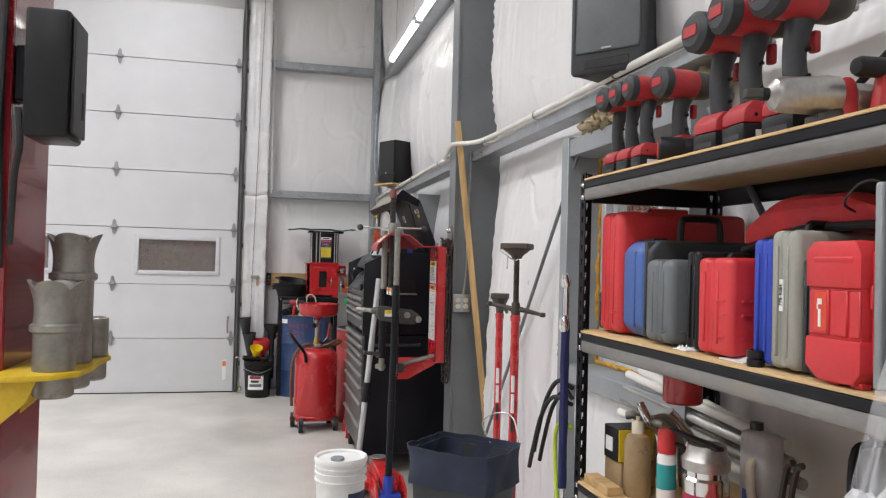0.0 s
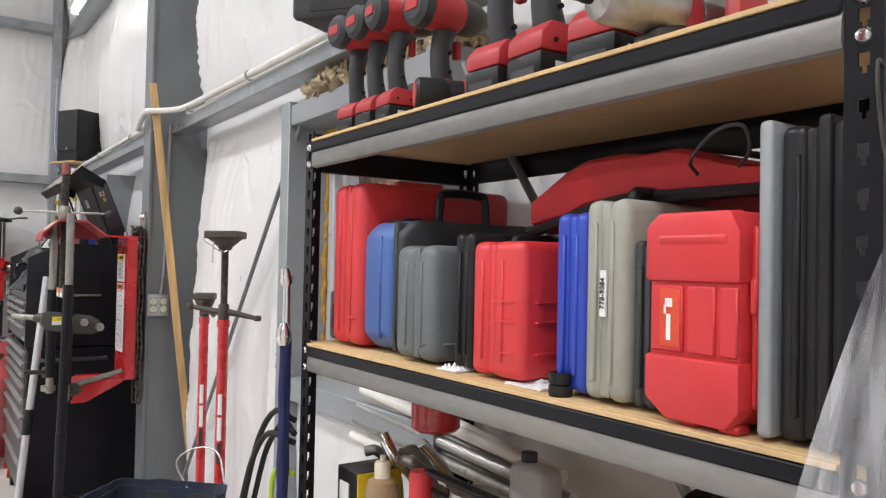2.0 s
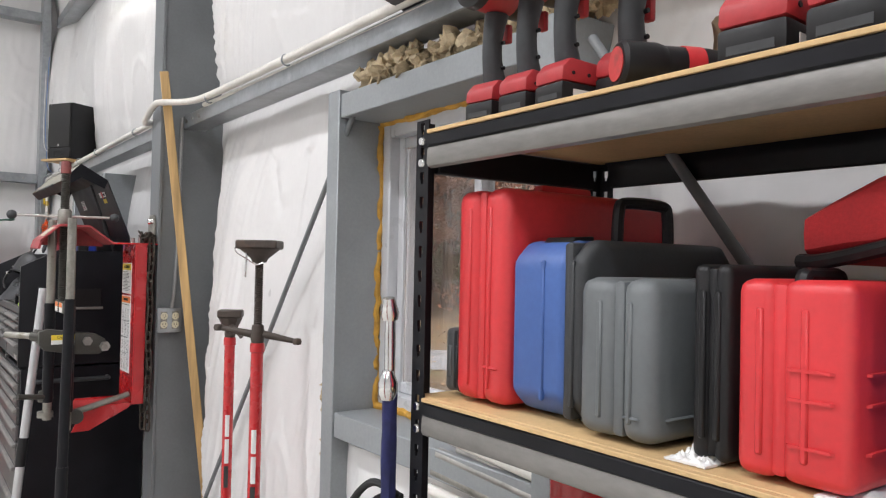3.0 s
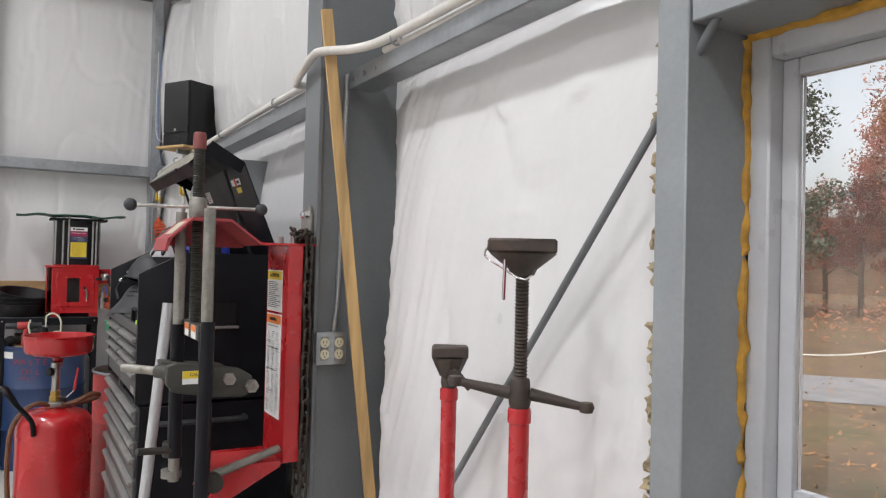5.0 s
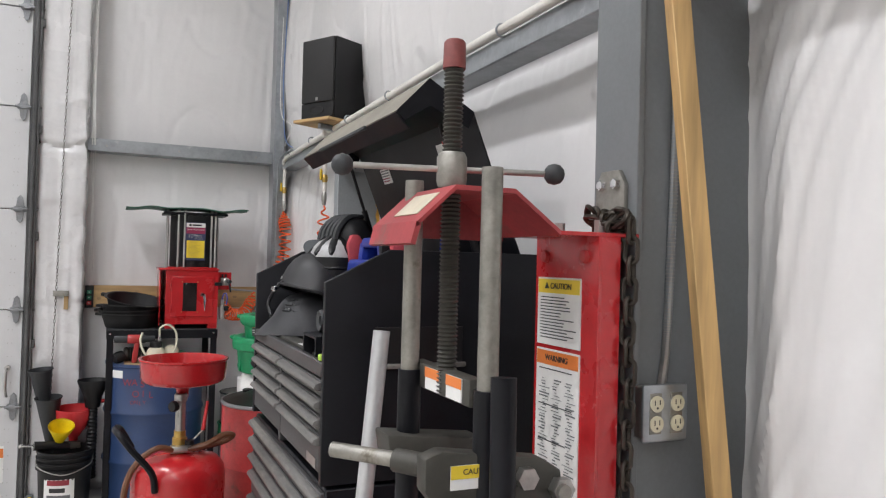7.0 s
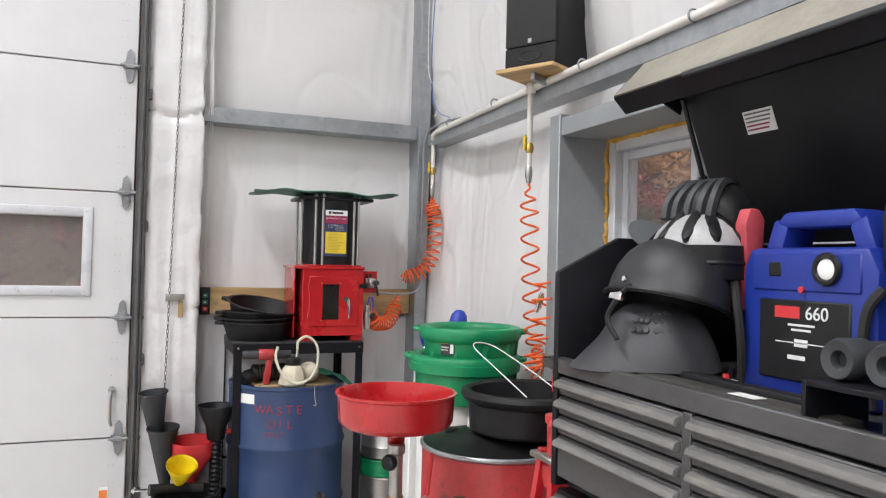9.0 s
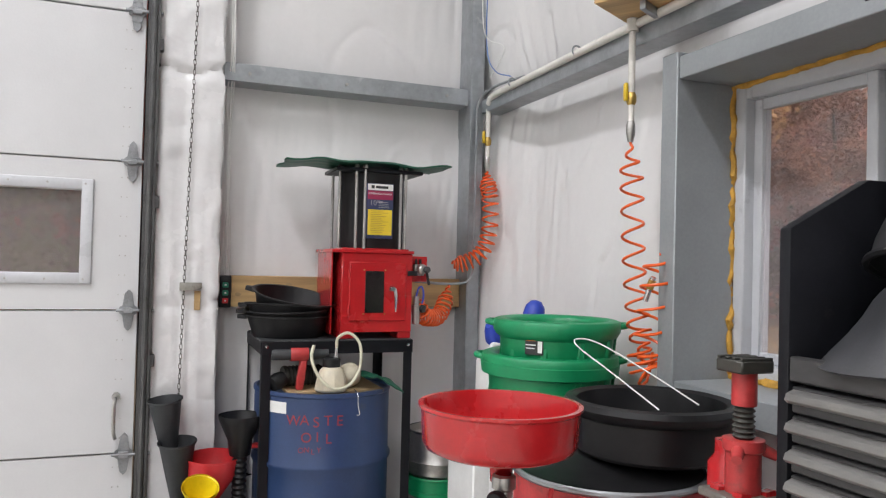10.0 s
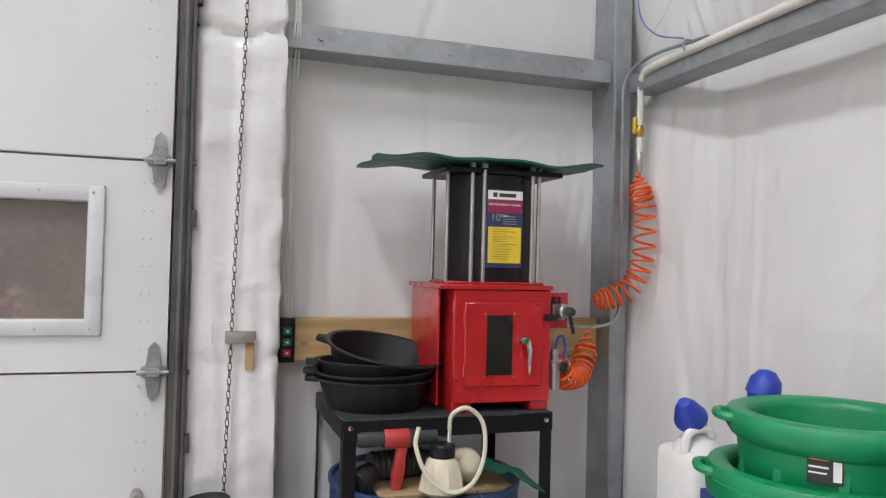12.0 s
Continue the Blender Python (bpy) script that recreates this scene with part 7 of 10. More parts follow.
# lower cabinet
bm = box(CX0 + 0.012, CX1, CY0, CY0 + 0.02, 0.13, 0.965, 0.003)
low = part("lower_cabinet", box(CX0 + 0.014, CX1, CY0 + 0.004, CY1 - 0.004, 0.13, 0.965, 0.004), M_BLACK_STEEL, ch)
for x in (CX0 + 0.05, CX1 - 0.06):
    for y in (CY0 + 0.07, CY1 - 0.07):
        w = part("caster", cyl((x - 0.018, y, 0.062), (x + 0.018, y, 0.062), 0.062, None, 20), M_RUBBER, ch)
        part("caster_fork", box(x - 0.026, x + 0.026, y - 0.02, y + 0.02, 0.09, 0.13, 0.003), M_STEEL, w)
part("side_handle", tube(smooth_path([(0.78, CY0, 0.905), (0.785, CY0 - 0.035, 0.905), (0.81, CY0 - 0.045, 0.905), (1.08, CY0 - 0.045, 0.905), (1.105, CY0 - 0.035, 0.905), (1.11, CY0, 0.905)]), 0.011, 8), M_DARK_GREY, ch, "tubular push handle")
# upper box: sides, back, front rail, floor
side = [(CX0, 0.975), (CX1, 0.975), (CX1, 1.555), (CX0 + 0.165, 1.555), (CX0, 1.47)]
for a in (CY0, CY1 - 0.022):
    part("end_panel", prism(side, "y", a, a + 0.022, 0.003), M_BLACK_STEEL, ch, "black end panel with a sloped top edge")
part("back_panel", box(CX1 - 0.012, CX1, CY0 + 0.022, CY1 - 0.022, 0.975, 1.552, 0.002), M_BLACK_STEEL, ch)
part("top_tray", box(CX0 + 0.005, CX1 - 0.012, CY0 + 0.022, CY1 - 0.022, 1.236, 1.25, 0.002), M_DARK_GREY, ch, "dusty tray floor")
part("front_rail", box(CX0, CX0 + 0.018, CY0 + 0.022, CY1 - 0.022, 1.234, 1.273, 0.003), M_DRAWER, ch, "dusty front rail")
part("upper_carcass", box(CX0 + 0.03, CX1 - 0.012, CY0 + 0.022, CY1 - 0.022, 0.975, 1.234, 0.002), M_BLACK_STEEL, ch)
part("recess", box(0.83, 1.07, CY0 - 0.003, CY0 + 0.002, 1.27, 1.36, 0.001), M_BLACK_PLASTIC, ch, "recessed grip")
part("recess_lip", box(0.82, 1.08, CY0 - 0.009, CY0 + 0.001, 1.255, 1.268, 0.003), M_DUSTY_SHINE_STEEL, ch)
DIV = 5.72


def drawer(y0, y1, z0, z1, parent=ch):
    f = part("drawer_front", box(CX0 + 0.002, CX0 + 0.03, y0, y1, z0, z1, 0.003), M_DRAWER, parent)
    prof = [(CX0 + 0.004, z1 - 0.004), (CX0 - 0.012, z1 - 0.010), (CX0 - 0.016, z1 - 0.020), (CX0 - 0.010, z1 - 0.025), (CX0 + 0.004, z1 - 0.026)]
    part("drawer_pull", prism(prof, "y", y0 + 0.003, y1 - 0.003, 0.001), M_PULL, f, "dusty full-width pull")


for y0, y1 in ((CY0 + 0.026, DIV - 0.012), (DIV + 0.012, CY1 - 0.026)):
    z = 1.228
    for h in (0.045, 0.045, 0.045, 0.098):
        drawer(y0, y1, z - h + 0.004, z)
        z -= h
part("divider", box(CX0 + 0.001, CX0 + 0.03, DIV - 0.0118, DIV + 0.0118, 0.975, 1.231, 0.002), M_DRAWER, ch)
z = 0.955
for h in (0.06, 0.06, 0.06, 0.085, 0.085, 0.11, 0.16, 0.19):
    drawer(CY0 + 0.012, CY1 - 0.012, z - h + 0.005, z)
    z -= h
part("badge", box(CX0 - 0.0005, CX0 + 0.0015, 5.27, 5.36, 1.005, 1.03), M_STEEL, ch, "small metal badge", smooth=False)
# the open lid: a folded tray, hinged at the back and held up at half a right angle
LID = [(0.868, 1.908), (0.956, 2.0), (1.086, 1.925), (1.236, 1.555)]
LY0, LY1 = CY0 - 0.004, CY1 + 0.02


def lid_strip(a, b, t, y0=LY0, y1=LY1, off=0.0):
    """A flat sheet between two corners of the lid's section, t thick, off its inner face by off."""
    a, b = Vector((a[0], 0, a[1])), Vector((b[0], 0, b[1]))
    d = (b - a).normalized()
    n = Vector((d.z, 0, -d.x))
    bm = bmesh.new()
    add_prism(bm, [((p + n * o).x, (p + n * o).z) for p, o in ((a, off), (b, off), (b, off + t), (a, off + t))], "y", y0, y1)
    return bm


part("lid_front", lid_strip(LID[0], LID[1], 0.004), mat("dusty_lid_front", (0.25, 0.23, 0.19), 0.6, var=0.2, scale=4, bump=0.1), ch, "tan dust on the lid's front band", smooth=False)
part("lid_top", lid_strip(LID[1], LID[2], 0.004), M_BLACK_STEEL, ch, smooth=False)
part("lid", lid_strip(LID[2], LID[3], 0.004), M_BLACK_STEEL, ch, "black lid propped open", smooth=False)
part("lid_lip", lid_strip((0.868, 1.905), (0.905, 1.868), 0.004), M_BLACK_STEEL, ch, smooth=False)
part("lid_handle", box(0.858, 0.868, 5.45, 5.95, 1.895, 1.907, 0.003), M_DARK_GREY, ch)
for y in (LY0 - 0.004, LY1):
    part("lid_side", prism([LID[0], LID[1], LID[2], (1.07, 1.88), (0.96, 1.93), (0.89, 1.885)], "y", y, y + 0.004), M_BLACK_STEEL, ch, "black lid side", smooth=False)
for y in (CY0 + 0.07, CY1 - 0.05):
    part("gas_strut", cyl((1.16, y, 1.50), (1.02, y, 1.9), 0.006, None, 10), M_BLACK_PLASTIC, ch, "gas strut rod")
    part("gas_strut_body", cyl((1.16, y, 1.50), (1.085, y, 1.715), 0.011, None, 10), M_BLACK_PLASTIC, ch, "black gas strut")
LD, LN = Vector((0.136, 0, -0.335)).normalized(), Vector((-0.335, 0, -0.136)).normalized()


def lid_sticker(y0, y1, s0, s1, m, off, parent):
    p = Vector((1.086, 0, 1.925))
    a, b = p + LD * s0 + LN * off, p + LD * s1 + LN * off
    bm = bmesh.new()
    c1, c2 = a + LN * 0.0012, b + LN * 0.0012
    add_prism(bm, [(a.x, a.z), (b.x, b.z), (c2.x, c2.z), (c1.x, c1.z)], "y", y0, y1)
    return part("lid_sticker", bm, m, parent, smooth=False)


st1 = lid_sticker(5.945, 6.035, 0.07, 0.125, M_PAPER, 0.0045, ch)
for k in range(5):
    lid_sticker(5.95 + 0.004 * k, 6.03, 0.075 + 0.0095 * k, 0.079 + 0.0095 * k, M_MAROON if k > 2 else M_GREY_PLASTIC, 0.006, st1)
st2 = lid_sticker(5.36, 5.50, 0.05, 0.078, M_PAPER, 0.0045, ch)
lid_sticker(5.42, 5.445, 0.045, 0.083, M_RED_PLASTIC, 0.006, st2)
lid_sticker(5.375, 5.41, 0.058, 0.07, M_INK, 0.006, st2)
lid_sticker(5.38, 5.45, 0.088, 0.112, M_YELLOW_INK, 0.0045, ch)

# ---- on the chest ----
TZ = 1.251


def shell_helmet(name, label, category, at, sx, sy, sz, material, rot, brim=0.0, vents=False):
    g = thing(name, at, label, category, "helmets", rot)
    prof = [(1.0 + brim, -0.06), (1.0, 0.0), (0.985, 0.2), (0.93, 0.42), (0.82, 0.63), (0.65, 0.8), (0.42, 0.92), (0.2, 0.98), (0, 1.0)]
    part("shell", lathe([(r, z * sz) for r, z in prof], n=36, sx=sx, sy=sy), material, g, "", False)
    part("edge_trim", tube([((1.0 + brim) * sx * math.cos(a), (1.0 + brim) * sy * math.sin(a), -0.06 * sz) for a in np.linspace(0, 2 * math.pi, 40)[:-1]], 0.006, 6, True), M_BLACK_PLASTIC, g, "", False)
    return g


g = shell_helmet("half_helmet", "matte black half-shell riding helmet with a chin strap", "helmet", (0.855, 5.995, 1.415), 0.115, 0.15, 0.14, mat("matte_black", (0.02, 0.02, 0.022), 0.5, var=0.15, scale=9, bump=0.06), 4, 0.03)
g.matrix_basis = Matrix.Translation((0.86, 5.985, 1.415)) @ Matrix.Rotation(radians(15), 4, Vector((0.37, 0.93, 0))) @ Matrix.Rotation(radians(-8), 4, Vector((0.93, -0.37, 0)))
part("stud", lathe([(0, 0.004), (0.006, 0.003), (0.007, 0), (0, 0)], n=12, m=pose(-0.118, 0.0, 0.012, 0, -90, 0)), M_CHROME, g, "bright rivet", False)
part("strap", tube(smooth_path([(-0.112, -0.02, 0.0), (-0.13, -0.015, -0.03), (-0.135, 0.0, -0.08), (-0.12, -0.03, -0.12)]), 0.006, 6), M_BLACK_PLASTIC, g, "", False)
part("buckle", box(-0.14, -0.125, -0.03, 0.01, -0.04, -0.022, 0.003), M_CHROME, g, "chrome buckle", False)
c = thing("bump_cap", (0.845, 6.0, TZ), "dark grey hard-shell bump cap with mesh panels and a short brim", "cap", rot=0)
bm = bmesh.new()
NA, NE = 44, 16
rows = []
for j in range(NE + 1):
    el = j / NE * math.pi / 2
    row = []
    for i in range(NA):
        a = 2 * math.pi * i / NA
        front = max(0.0, math.cos(a - 2.75)) ** 3
        low = max(0.0, 1 - el / 0.55)
        k = math.cos(el) ** 0.8 * (1 + 0.08 * low ** 2 + 0.42 * front * low ** 1.5)
        crease = 0.004 * math.cos(6 * a) * math.sin(2 * el)
        row.append(bm.verts.new(((0.118 * k + crease) * math.cos(a), (0.14 * k + crease) * math.sin(a), 0.012 + 0.15 * math.sin(el) ** 0.9 + 0.012 * low * (1 - front))))
    rows.append(row)
for a, b2 in zip(rows, rows[1:]):
    for i in range(NA):
        bm.faces.new((a[i], a[(i + 1) % NA], b2[(i + 1) % NA], b2[i]))
bmesh.ops.remove_doubles(bm, verts=bm.verts, dist=0.0004)
r = bmesh.ops.extrude_face_region(bm, geom=list(bm.faces))
for v in (g2 for g2 in r["geom"] if isinstance(g2, bmesh.types.BMVert)):
    v.co = Vector((v.co.x * 0.96, v.co.y * 0.96, v.co.z - 0.004))
part("crown", bm, mat("charcoal_shell", (0.035, 0.036, 0.04), 0.55, var=0.2, scale=10, bump=0.15, grain=200), c, "", False)
for a in (3.65, 4.1):
    for e in (0.62, 0.8, 0.98):
        for da in (-0.09, 0.03, 0.15):
            k = math.cos(e) ** 0.8
            p = Vector((0.119 * k * math.cos(a + da), 0.141 * k * math.sin(a + da), 0.013 + 0.15 * math.sin(e) ** 0.9))
            part("mesh_dimple", lathe([(0, 0.002), (0.006, 0.0015), (0.008, -0.002)], n=6, m=Matrix.Translation(p) @ Vector((p.x, p.y, p.z * 0.7)).to_track_quat("Z", "Y").to_matrix().to_4x4()), M_DARK_GREY, c, "", False)
part("strap", tube(smooth_path([(0.01, -0.142, 0.03), (0.03, -0.15, 0.01), (0.07, -0.145, 0.012), (0.1, -0.12, 0.03)]), 0.006, 6), M_BLACK_PLASTIC, c, "black chin strap", False)
part("tag", box(0.05, 0.064, -0.158, -0.15, 0.0, 0.024, 0.002), M_RED_PLASTIC, c, "small red buckle", False)
g = shell_helmet("bicycle_helmet", "white and black vented bicycle helmet resting on the others", "helmet", (0.94, 5.98, 1.505), 0.10, 0.14, 0.105, mat("scuffed_white", (0.42, 0.42, 0.42), 0.4, var=0.15, scale=9, bump=0.05, spots=(0.25, 0.25, 0.25), spot_amount=0.4, spot_scale=12), -18)


def vent(g, az, el, sx, sy, sz, long, wide, material):
    """A sunk oval vent lying along the shell from front to crown."""
    ca, sa, ce, se = math.cos(radians(az)), math.sin(radians(az)), math.cos(radians(el)), math.sin(radians(el))
    p = Vector((sx * ce * ca, sy * ce * sa, sz * se))
    nz = Vector((p.x / sx ** 2, p.y / sy ** 2, p.z / sz ** 2)).normalized()
    ux = Vector((-ca * se, -sa * se, ce))
    ux = (ux - nz * ux.dot(nz)).normalized()
    uy = nz.cross(ux)
    m = Matrix(((ux.x, uy.x, nz.x, p.x), (ux.y, uy.y, nz.y, p.y), (ux.z, uy.z, nz.z, p.z), (0, 0, 0, 1)))
    part("vent", lathe([(1.0, -0.008), (0.95, 0.001), (0.8, 0.003), (0.0, 0.0035)], n=16, m=m, sx=long, sy=wide), material, g, "black vent", False)


for az in (150, 190, 228, 262, 296):
    vent(g, az, 44, 0.1, 0.14, 0.105, 0.05, 0.015, M_BLACK_PLASTIC)
part("lower_band", lathe([(1.012, -0.04), (1.02, 0.0), (1.012, 0.03)], n=36, sx=0.1, sy=0.14), M_BLACK_PLASTIC, g, "black lower band", False)
part("visor", lathe([(0.0, 0.0), (0.07, 0.0), (0.07, 0.005), (0, 0.006)], n=24, m=pose(-0.06, 0.11, 0.05, 60, 20, 0), sx=1.0, sy=0.6), M_GREY_PLASTIC, g, "", False)
g = shell_helmet("bicycle_helmet", "black vented bicycle helmet on top of the pile", "helmet", (0.985, 5.99, 1.585), 0.085, 0.105, 0.1, M_BLACK_PLASTIC, 10)
for k in range(5):
    a = (k - 2) * 0.4
    part("rib", tube(smooth_path([(-0.083, 0.085 * math.sin(a), 0.01), (-0.07, 0.085 * math.sin(a), 0.052), (-0.03, 0.07 * math.sin(a), 0.088), (0.03, 0.05 * math.sin(a), 0.093)], 5), 0.012, 6), M_DARK_GREY, g, "", False)


M_BLUE_PACK = mat("deep_blue_plastic", (0.012, 0.032, 0.26), 0.4, var=0.12, scale=6, bump=0.1)
M_CLAMP = mat("faded_red_grip", (0.45, 0.06, 0.075), 0.55, var=0.15, scale=12, bump=0.1)


def jump_starter(y0, y1, x0, label):
    """Blue booster pack with a hoop handle, panel and clamp leads."""
    j = thing("jump_starter", (x0 + 0.08, (y0 + y1) / 2, TZ), label, "jump starter", "jump starters")
    ym, w = (y0 + y1) / 2, (y1 - y0)
    top = 1.60
    part("body", prism([(y0, TZ), (y1, TZ), (y1, 1.49), (y1 - 0.02, 1.53), (y0 + 0.02, 1.53), (y0, 1.49)], "x", x0, x0 + 0.15, 0.012), M_BLUE_PACK, j, "blue moulded body")
    for sy in (1, -1):
        e = y0 if sy > 0 else y1
        part("handle_post", prism([(e + sy * 0.012, 1.48), (e + sy * 0.055, 1.48), (e + sy * 0.085, top - 0.03), (e + sy * 0.05, top - 0.012)], "x", x0 + 0.03, x0 + 0.11, 0.007), M_BLUE_PACK, j)
    part("handle_grip", prism([(y0 + 0.052, top - 0.026), (y0 + 0.075, top), (y1 - 0.075, top), (y1 - 0.052, top - 0.026), (y1 - 0.08, top - 0.032), (y0 + 0.08, top - 0.032)], "x", x0 + 0.03, x0 + 0.11, 0.008), M_BLUE_PACK, j, "blue moulded grip")
    part("panel", box(x0 - 0.004, x0 + 0.01, y0 + 0.05, y1 - 0.05, TZ + 0.03, 1.432, 0.003), M_BLACK_PLASTIC, j, "black printed panel")
    part("upper_panel", box(x0 - 0.003, x0 + 0.01, y0 + 0.03, y1 - 0.03, 1.448, 1.52, 0.003), M_BLUE_PACK, j)
    part("gauge", lathe([(0, 0.006), (0.016, 0.006), (0.021, 0.003), (0.021, 0), (0, 0)], n=20, m=Matrix.Translation((x0 - 0.003, ym - 0.055, 1.49)) @ pose(0, 0, 0, 0, -90, 0)), M_WHITE_PLASTIC, j, "round white gauge")
    part("gauge_ring", tube([(x0 - 0.007, ym - 0.055 + 0.0245 * math.cos(a), 1.49 + 0.0245 * math.sin(a)) for a in np.linspace(0, 2 * math.pi, 22)[:-1]], 0.006, 6, True), M_BLACK_PLASTIC, j)
    part("button", cyl((x0 - 0.008, ym + 0.0, 1.452), (x0, ym, 1.452), 0.006, None, 10), M_RED_PLASTIC, j)
    part("socket", box(x0 - 0.005, x0, ym + 0.05, ym + 0.08, 1.475, 1.502, 0.002), M_BLACK_PLASTIC, j)
    part("panel_print", bars([(-0.062, -0.004, 0.026, 0.048)], Matrix.Translation((x0 - 0.0045, ym, 1.372)) @ FACE_NX), M_RED_PLASTIC, j, smooth=False)
    letters("660", 0.034, Matrix.Translation((x0 - 0.0048, ym - 0.034, 1.408)) @ FACE_NX, M_PAPER, j)
    part("panel_print", bars([(-0.03, 0.03, 0.012, 0.016), (-0.022, 0.022, 0.003, 0.007), (-0.06, 0.06, -0.02, -0.018), (-0.015, 0.015, -0.026, -0.012), (-0.03, 0.01, -0.05, -0.042)], Matrix.Translation((x0 - 0.0045, ym, 1.372)) @ FACE_NX), M_PAPER, j, smooth=False)
    for sy, mm in ((y0 - 0.012, M_BLACK_PLASTIC), (y1 + 0.018, M_CLAMP)):
        part("clamp", prism([(x0 + 0.02, 1.40), (x0 + 0.05, 1.40), (x0 + 0.06, 1.59), (x0 + 0.045, 1.612), (x0 + 0.02, 1.612), (x0 + 0.008, 1.58)], "y", sy - 0.016, sy + 0.016, 0.005), mm, j, "battery clamp")
        part("cable", tube(smooth_path([(x0 - 0.004, sy, 1.46), (x0 - 0.016, sy + (0.02 if sy < ym else -0.02), 1.42), (x0 - 0.012, sy + (0.03 if sy < ym else -0.03), 1.34), (x0 + 0.0, sy + (0.02 if sy < ym else -0.02), 1.26)]), 0.009, 8), M_RUBBER, j, "black cable")
    return j


jump_starter(5.53, 5.835, 0.93, "blue portable jump starter with a hoop handle and gauge")
jump_starter(5.26, 5.46, 0.95, "second blue portable jump starter with looped cables")
for k, y in enumerate((5.45, 5.375)):
    bm = lathe([(0, 0.02), (0.012, 0.02), (0.014, 0.004), (0.028, 0.0), (0.032, 0.010), (0.031, 0.05), (0.026, 0.056), (0.026, 0.10), (0, 0.10)], n=24, m=Matrix.Translation((0.745, y, 1.358)) @ pose(0, 0, 0, 0, 90, 0))
    w = single("hole_saw", bm, M_DARK_GREY, "dark round hub lying on a black square tube", "hub", (0.78, y, 1.358), "round hubs")
bm = bmesh.new()
for a in ((5.34, 5.348, 1.252, 1.326), (5.472, 5.48, 1.252, 1.326), (5.348, 5.472, 1.252, 1.26), (5.348, 5.472, 1.318, 1.326)):
    add_box(bm, 0.71, 0.84, *a, 0.001)
single("receiver_tube", bm, M_BLACK_STEEL, "short black square receiver tube on the tray", "tube", (0.78, 5.41, TZ))
bm = box(0.70, 0.70 + 0.02, 5.255, 5.275, 1.2735, 1.29, 0.003)
single("chalk_stub", bm, mat("lime_chalk", (0.4, 0.62, 0.08), 0.6, bump=0.05), "lime green stub on the front rail", "stub", (0.71, 5.265, 1.2735))
bm = box(0.735, 0.785, 5.43, 6.05, TZ, TZ + 0.022, 0.006, None, 2)
single("wiper_blade", bm, M_OLIVE, "long dusty grey wiper strip lying on the tray", "wiper blade", (0.76, 5.7, TZ))
bm = box(0.80, 0.83, 5.5, 6.0, TZ, TZ + 0.03, 0.006, None, 2)
single("wiper_blade", bm, M_BLACK_PLASTIC, "long black strip lying on the tray", "wiper blade", (0.81, 5.7, TZ))
single("paper_slip", box(0.737, 0.765, 5.60, 5.66, TZ + 0.0225, TZ + 0.0235), M_PAPER, "small white paper slip on the dusty strip", "paper", (0.75, 5.63, TZ + 0.0225), smooth=False)
single("magazine", box(0.85, 0.92, 5.83, 5.92, TZ, TZ + 0.012, 0.001), M_PAPER, "white and red leaflet on the tray", "leaflet", (0.88, 5.87, TZ), smooth=False)


# ---- end wall: board, switch, chain ----
bd = thing("trim_board", (0.65, 8.79, 1.25), "knotty pine board fixed across the end wall", "board", kind="structure")
part("plank", box(0.09, 1.218, 8.752, 8.79, 1.185, 1.325, 0.003), M_BOARD, bd)
rr = random.Random(21)
for k in range(7):
    x, z = rr.uniform(0.14, 1.2), rr.uniform(1.2, 1.31)
    part("knot", lathe([(0, 0.0006), (0.008, 0.0004), (0.009, 0), (0, 0)], n=10, m=Matrix.Translation((x, 8.752, z)) @ pose(0, 0, 0, 90, 0, 0), sx=1.5), M_CARDBOARD, bd)
sw = thing("switch_box", (0.085, 8.79, 1.25), "black door control box with green and red buttons", "switch")
part("housing", box(0.062, 0.112, 8.735, 8.775, 1.182, 1.325, 0.004, None, 2), M_BLACK_PLASTIC, sw)
for z, m in ((1.283, mat("green_button", (0.02, 0.22, 0.13), 0.4, bump=0)), (1.248, None), (1.213, M_RED_PLASTIC)):
    b = part("button", box(0.074, 0.10, 8.728, 8.736, z - 0.012, z + 0.012, 0.003), m or bpy.data.materials["green_button"], sw, "square push button")
    part("button_print", bars([(-0.004, 0.004, -0.003, 0.003)], Matrix.Translation((0.087, 8.7278, z)) @ FACE_NY), M_PAPER, b, smooth=False)
for k, dx in enumerate((0.0, 0.008, 0.014)):
    bm = tube(smooth_path([(0.086 + dx, 8.76, 1.32), (0.075 + dx * 2, 8.755, 1.5), (0.095 - dx, 8.755, 1.8), (0.07 + dx * 2, 8.755, 2.1), (0.078 + dx, 8.67, 2.3), (0.072 + dx, 8.67, 2.8), (0.075 + dx, 8.68, 4.2)]), 0.003, 6)
    single("control_cable", bm, M_WHITE_PLASTIC, "thin pale cable running down to the switch box", "cable", (0.086 + dx, 8.79, 1.32), "control cables")
c = thing("hoist_chain", (-0.1, 8.59, 1.6), "thin steel door hoist chain hanging by the jamb", "chain")
x0, z0 = -0.11, 0.62
bm = bmesh.new()
for k in range(190):
    z = 0.62 + 0.0205 * k
    x = -0.105 + 0.028 * (z - 0.6) / 1.6
    pts = [(0.0055 * math.cos(t), 0, 0.0055 * math.sin(t) + (0.0065 if math.sin(t) > 0 else -0.0065)) for t in np.linspace(0, 2 * math.pi, 9)[:-1]]
    m = Matrix.Translation((x, 8.582, z)) @ pose(0, 0, 0, 0, 0, 90 * (k % 2) + 20)
    add_tube(bm, [m @ Vector(p) for p in pts], 0.0017, 4, True)
part("chain_strand", bm, M_CHAIN, c)
tagged(c.children[0], kind="stuff")
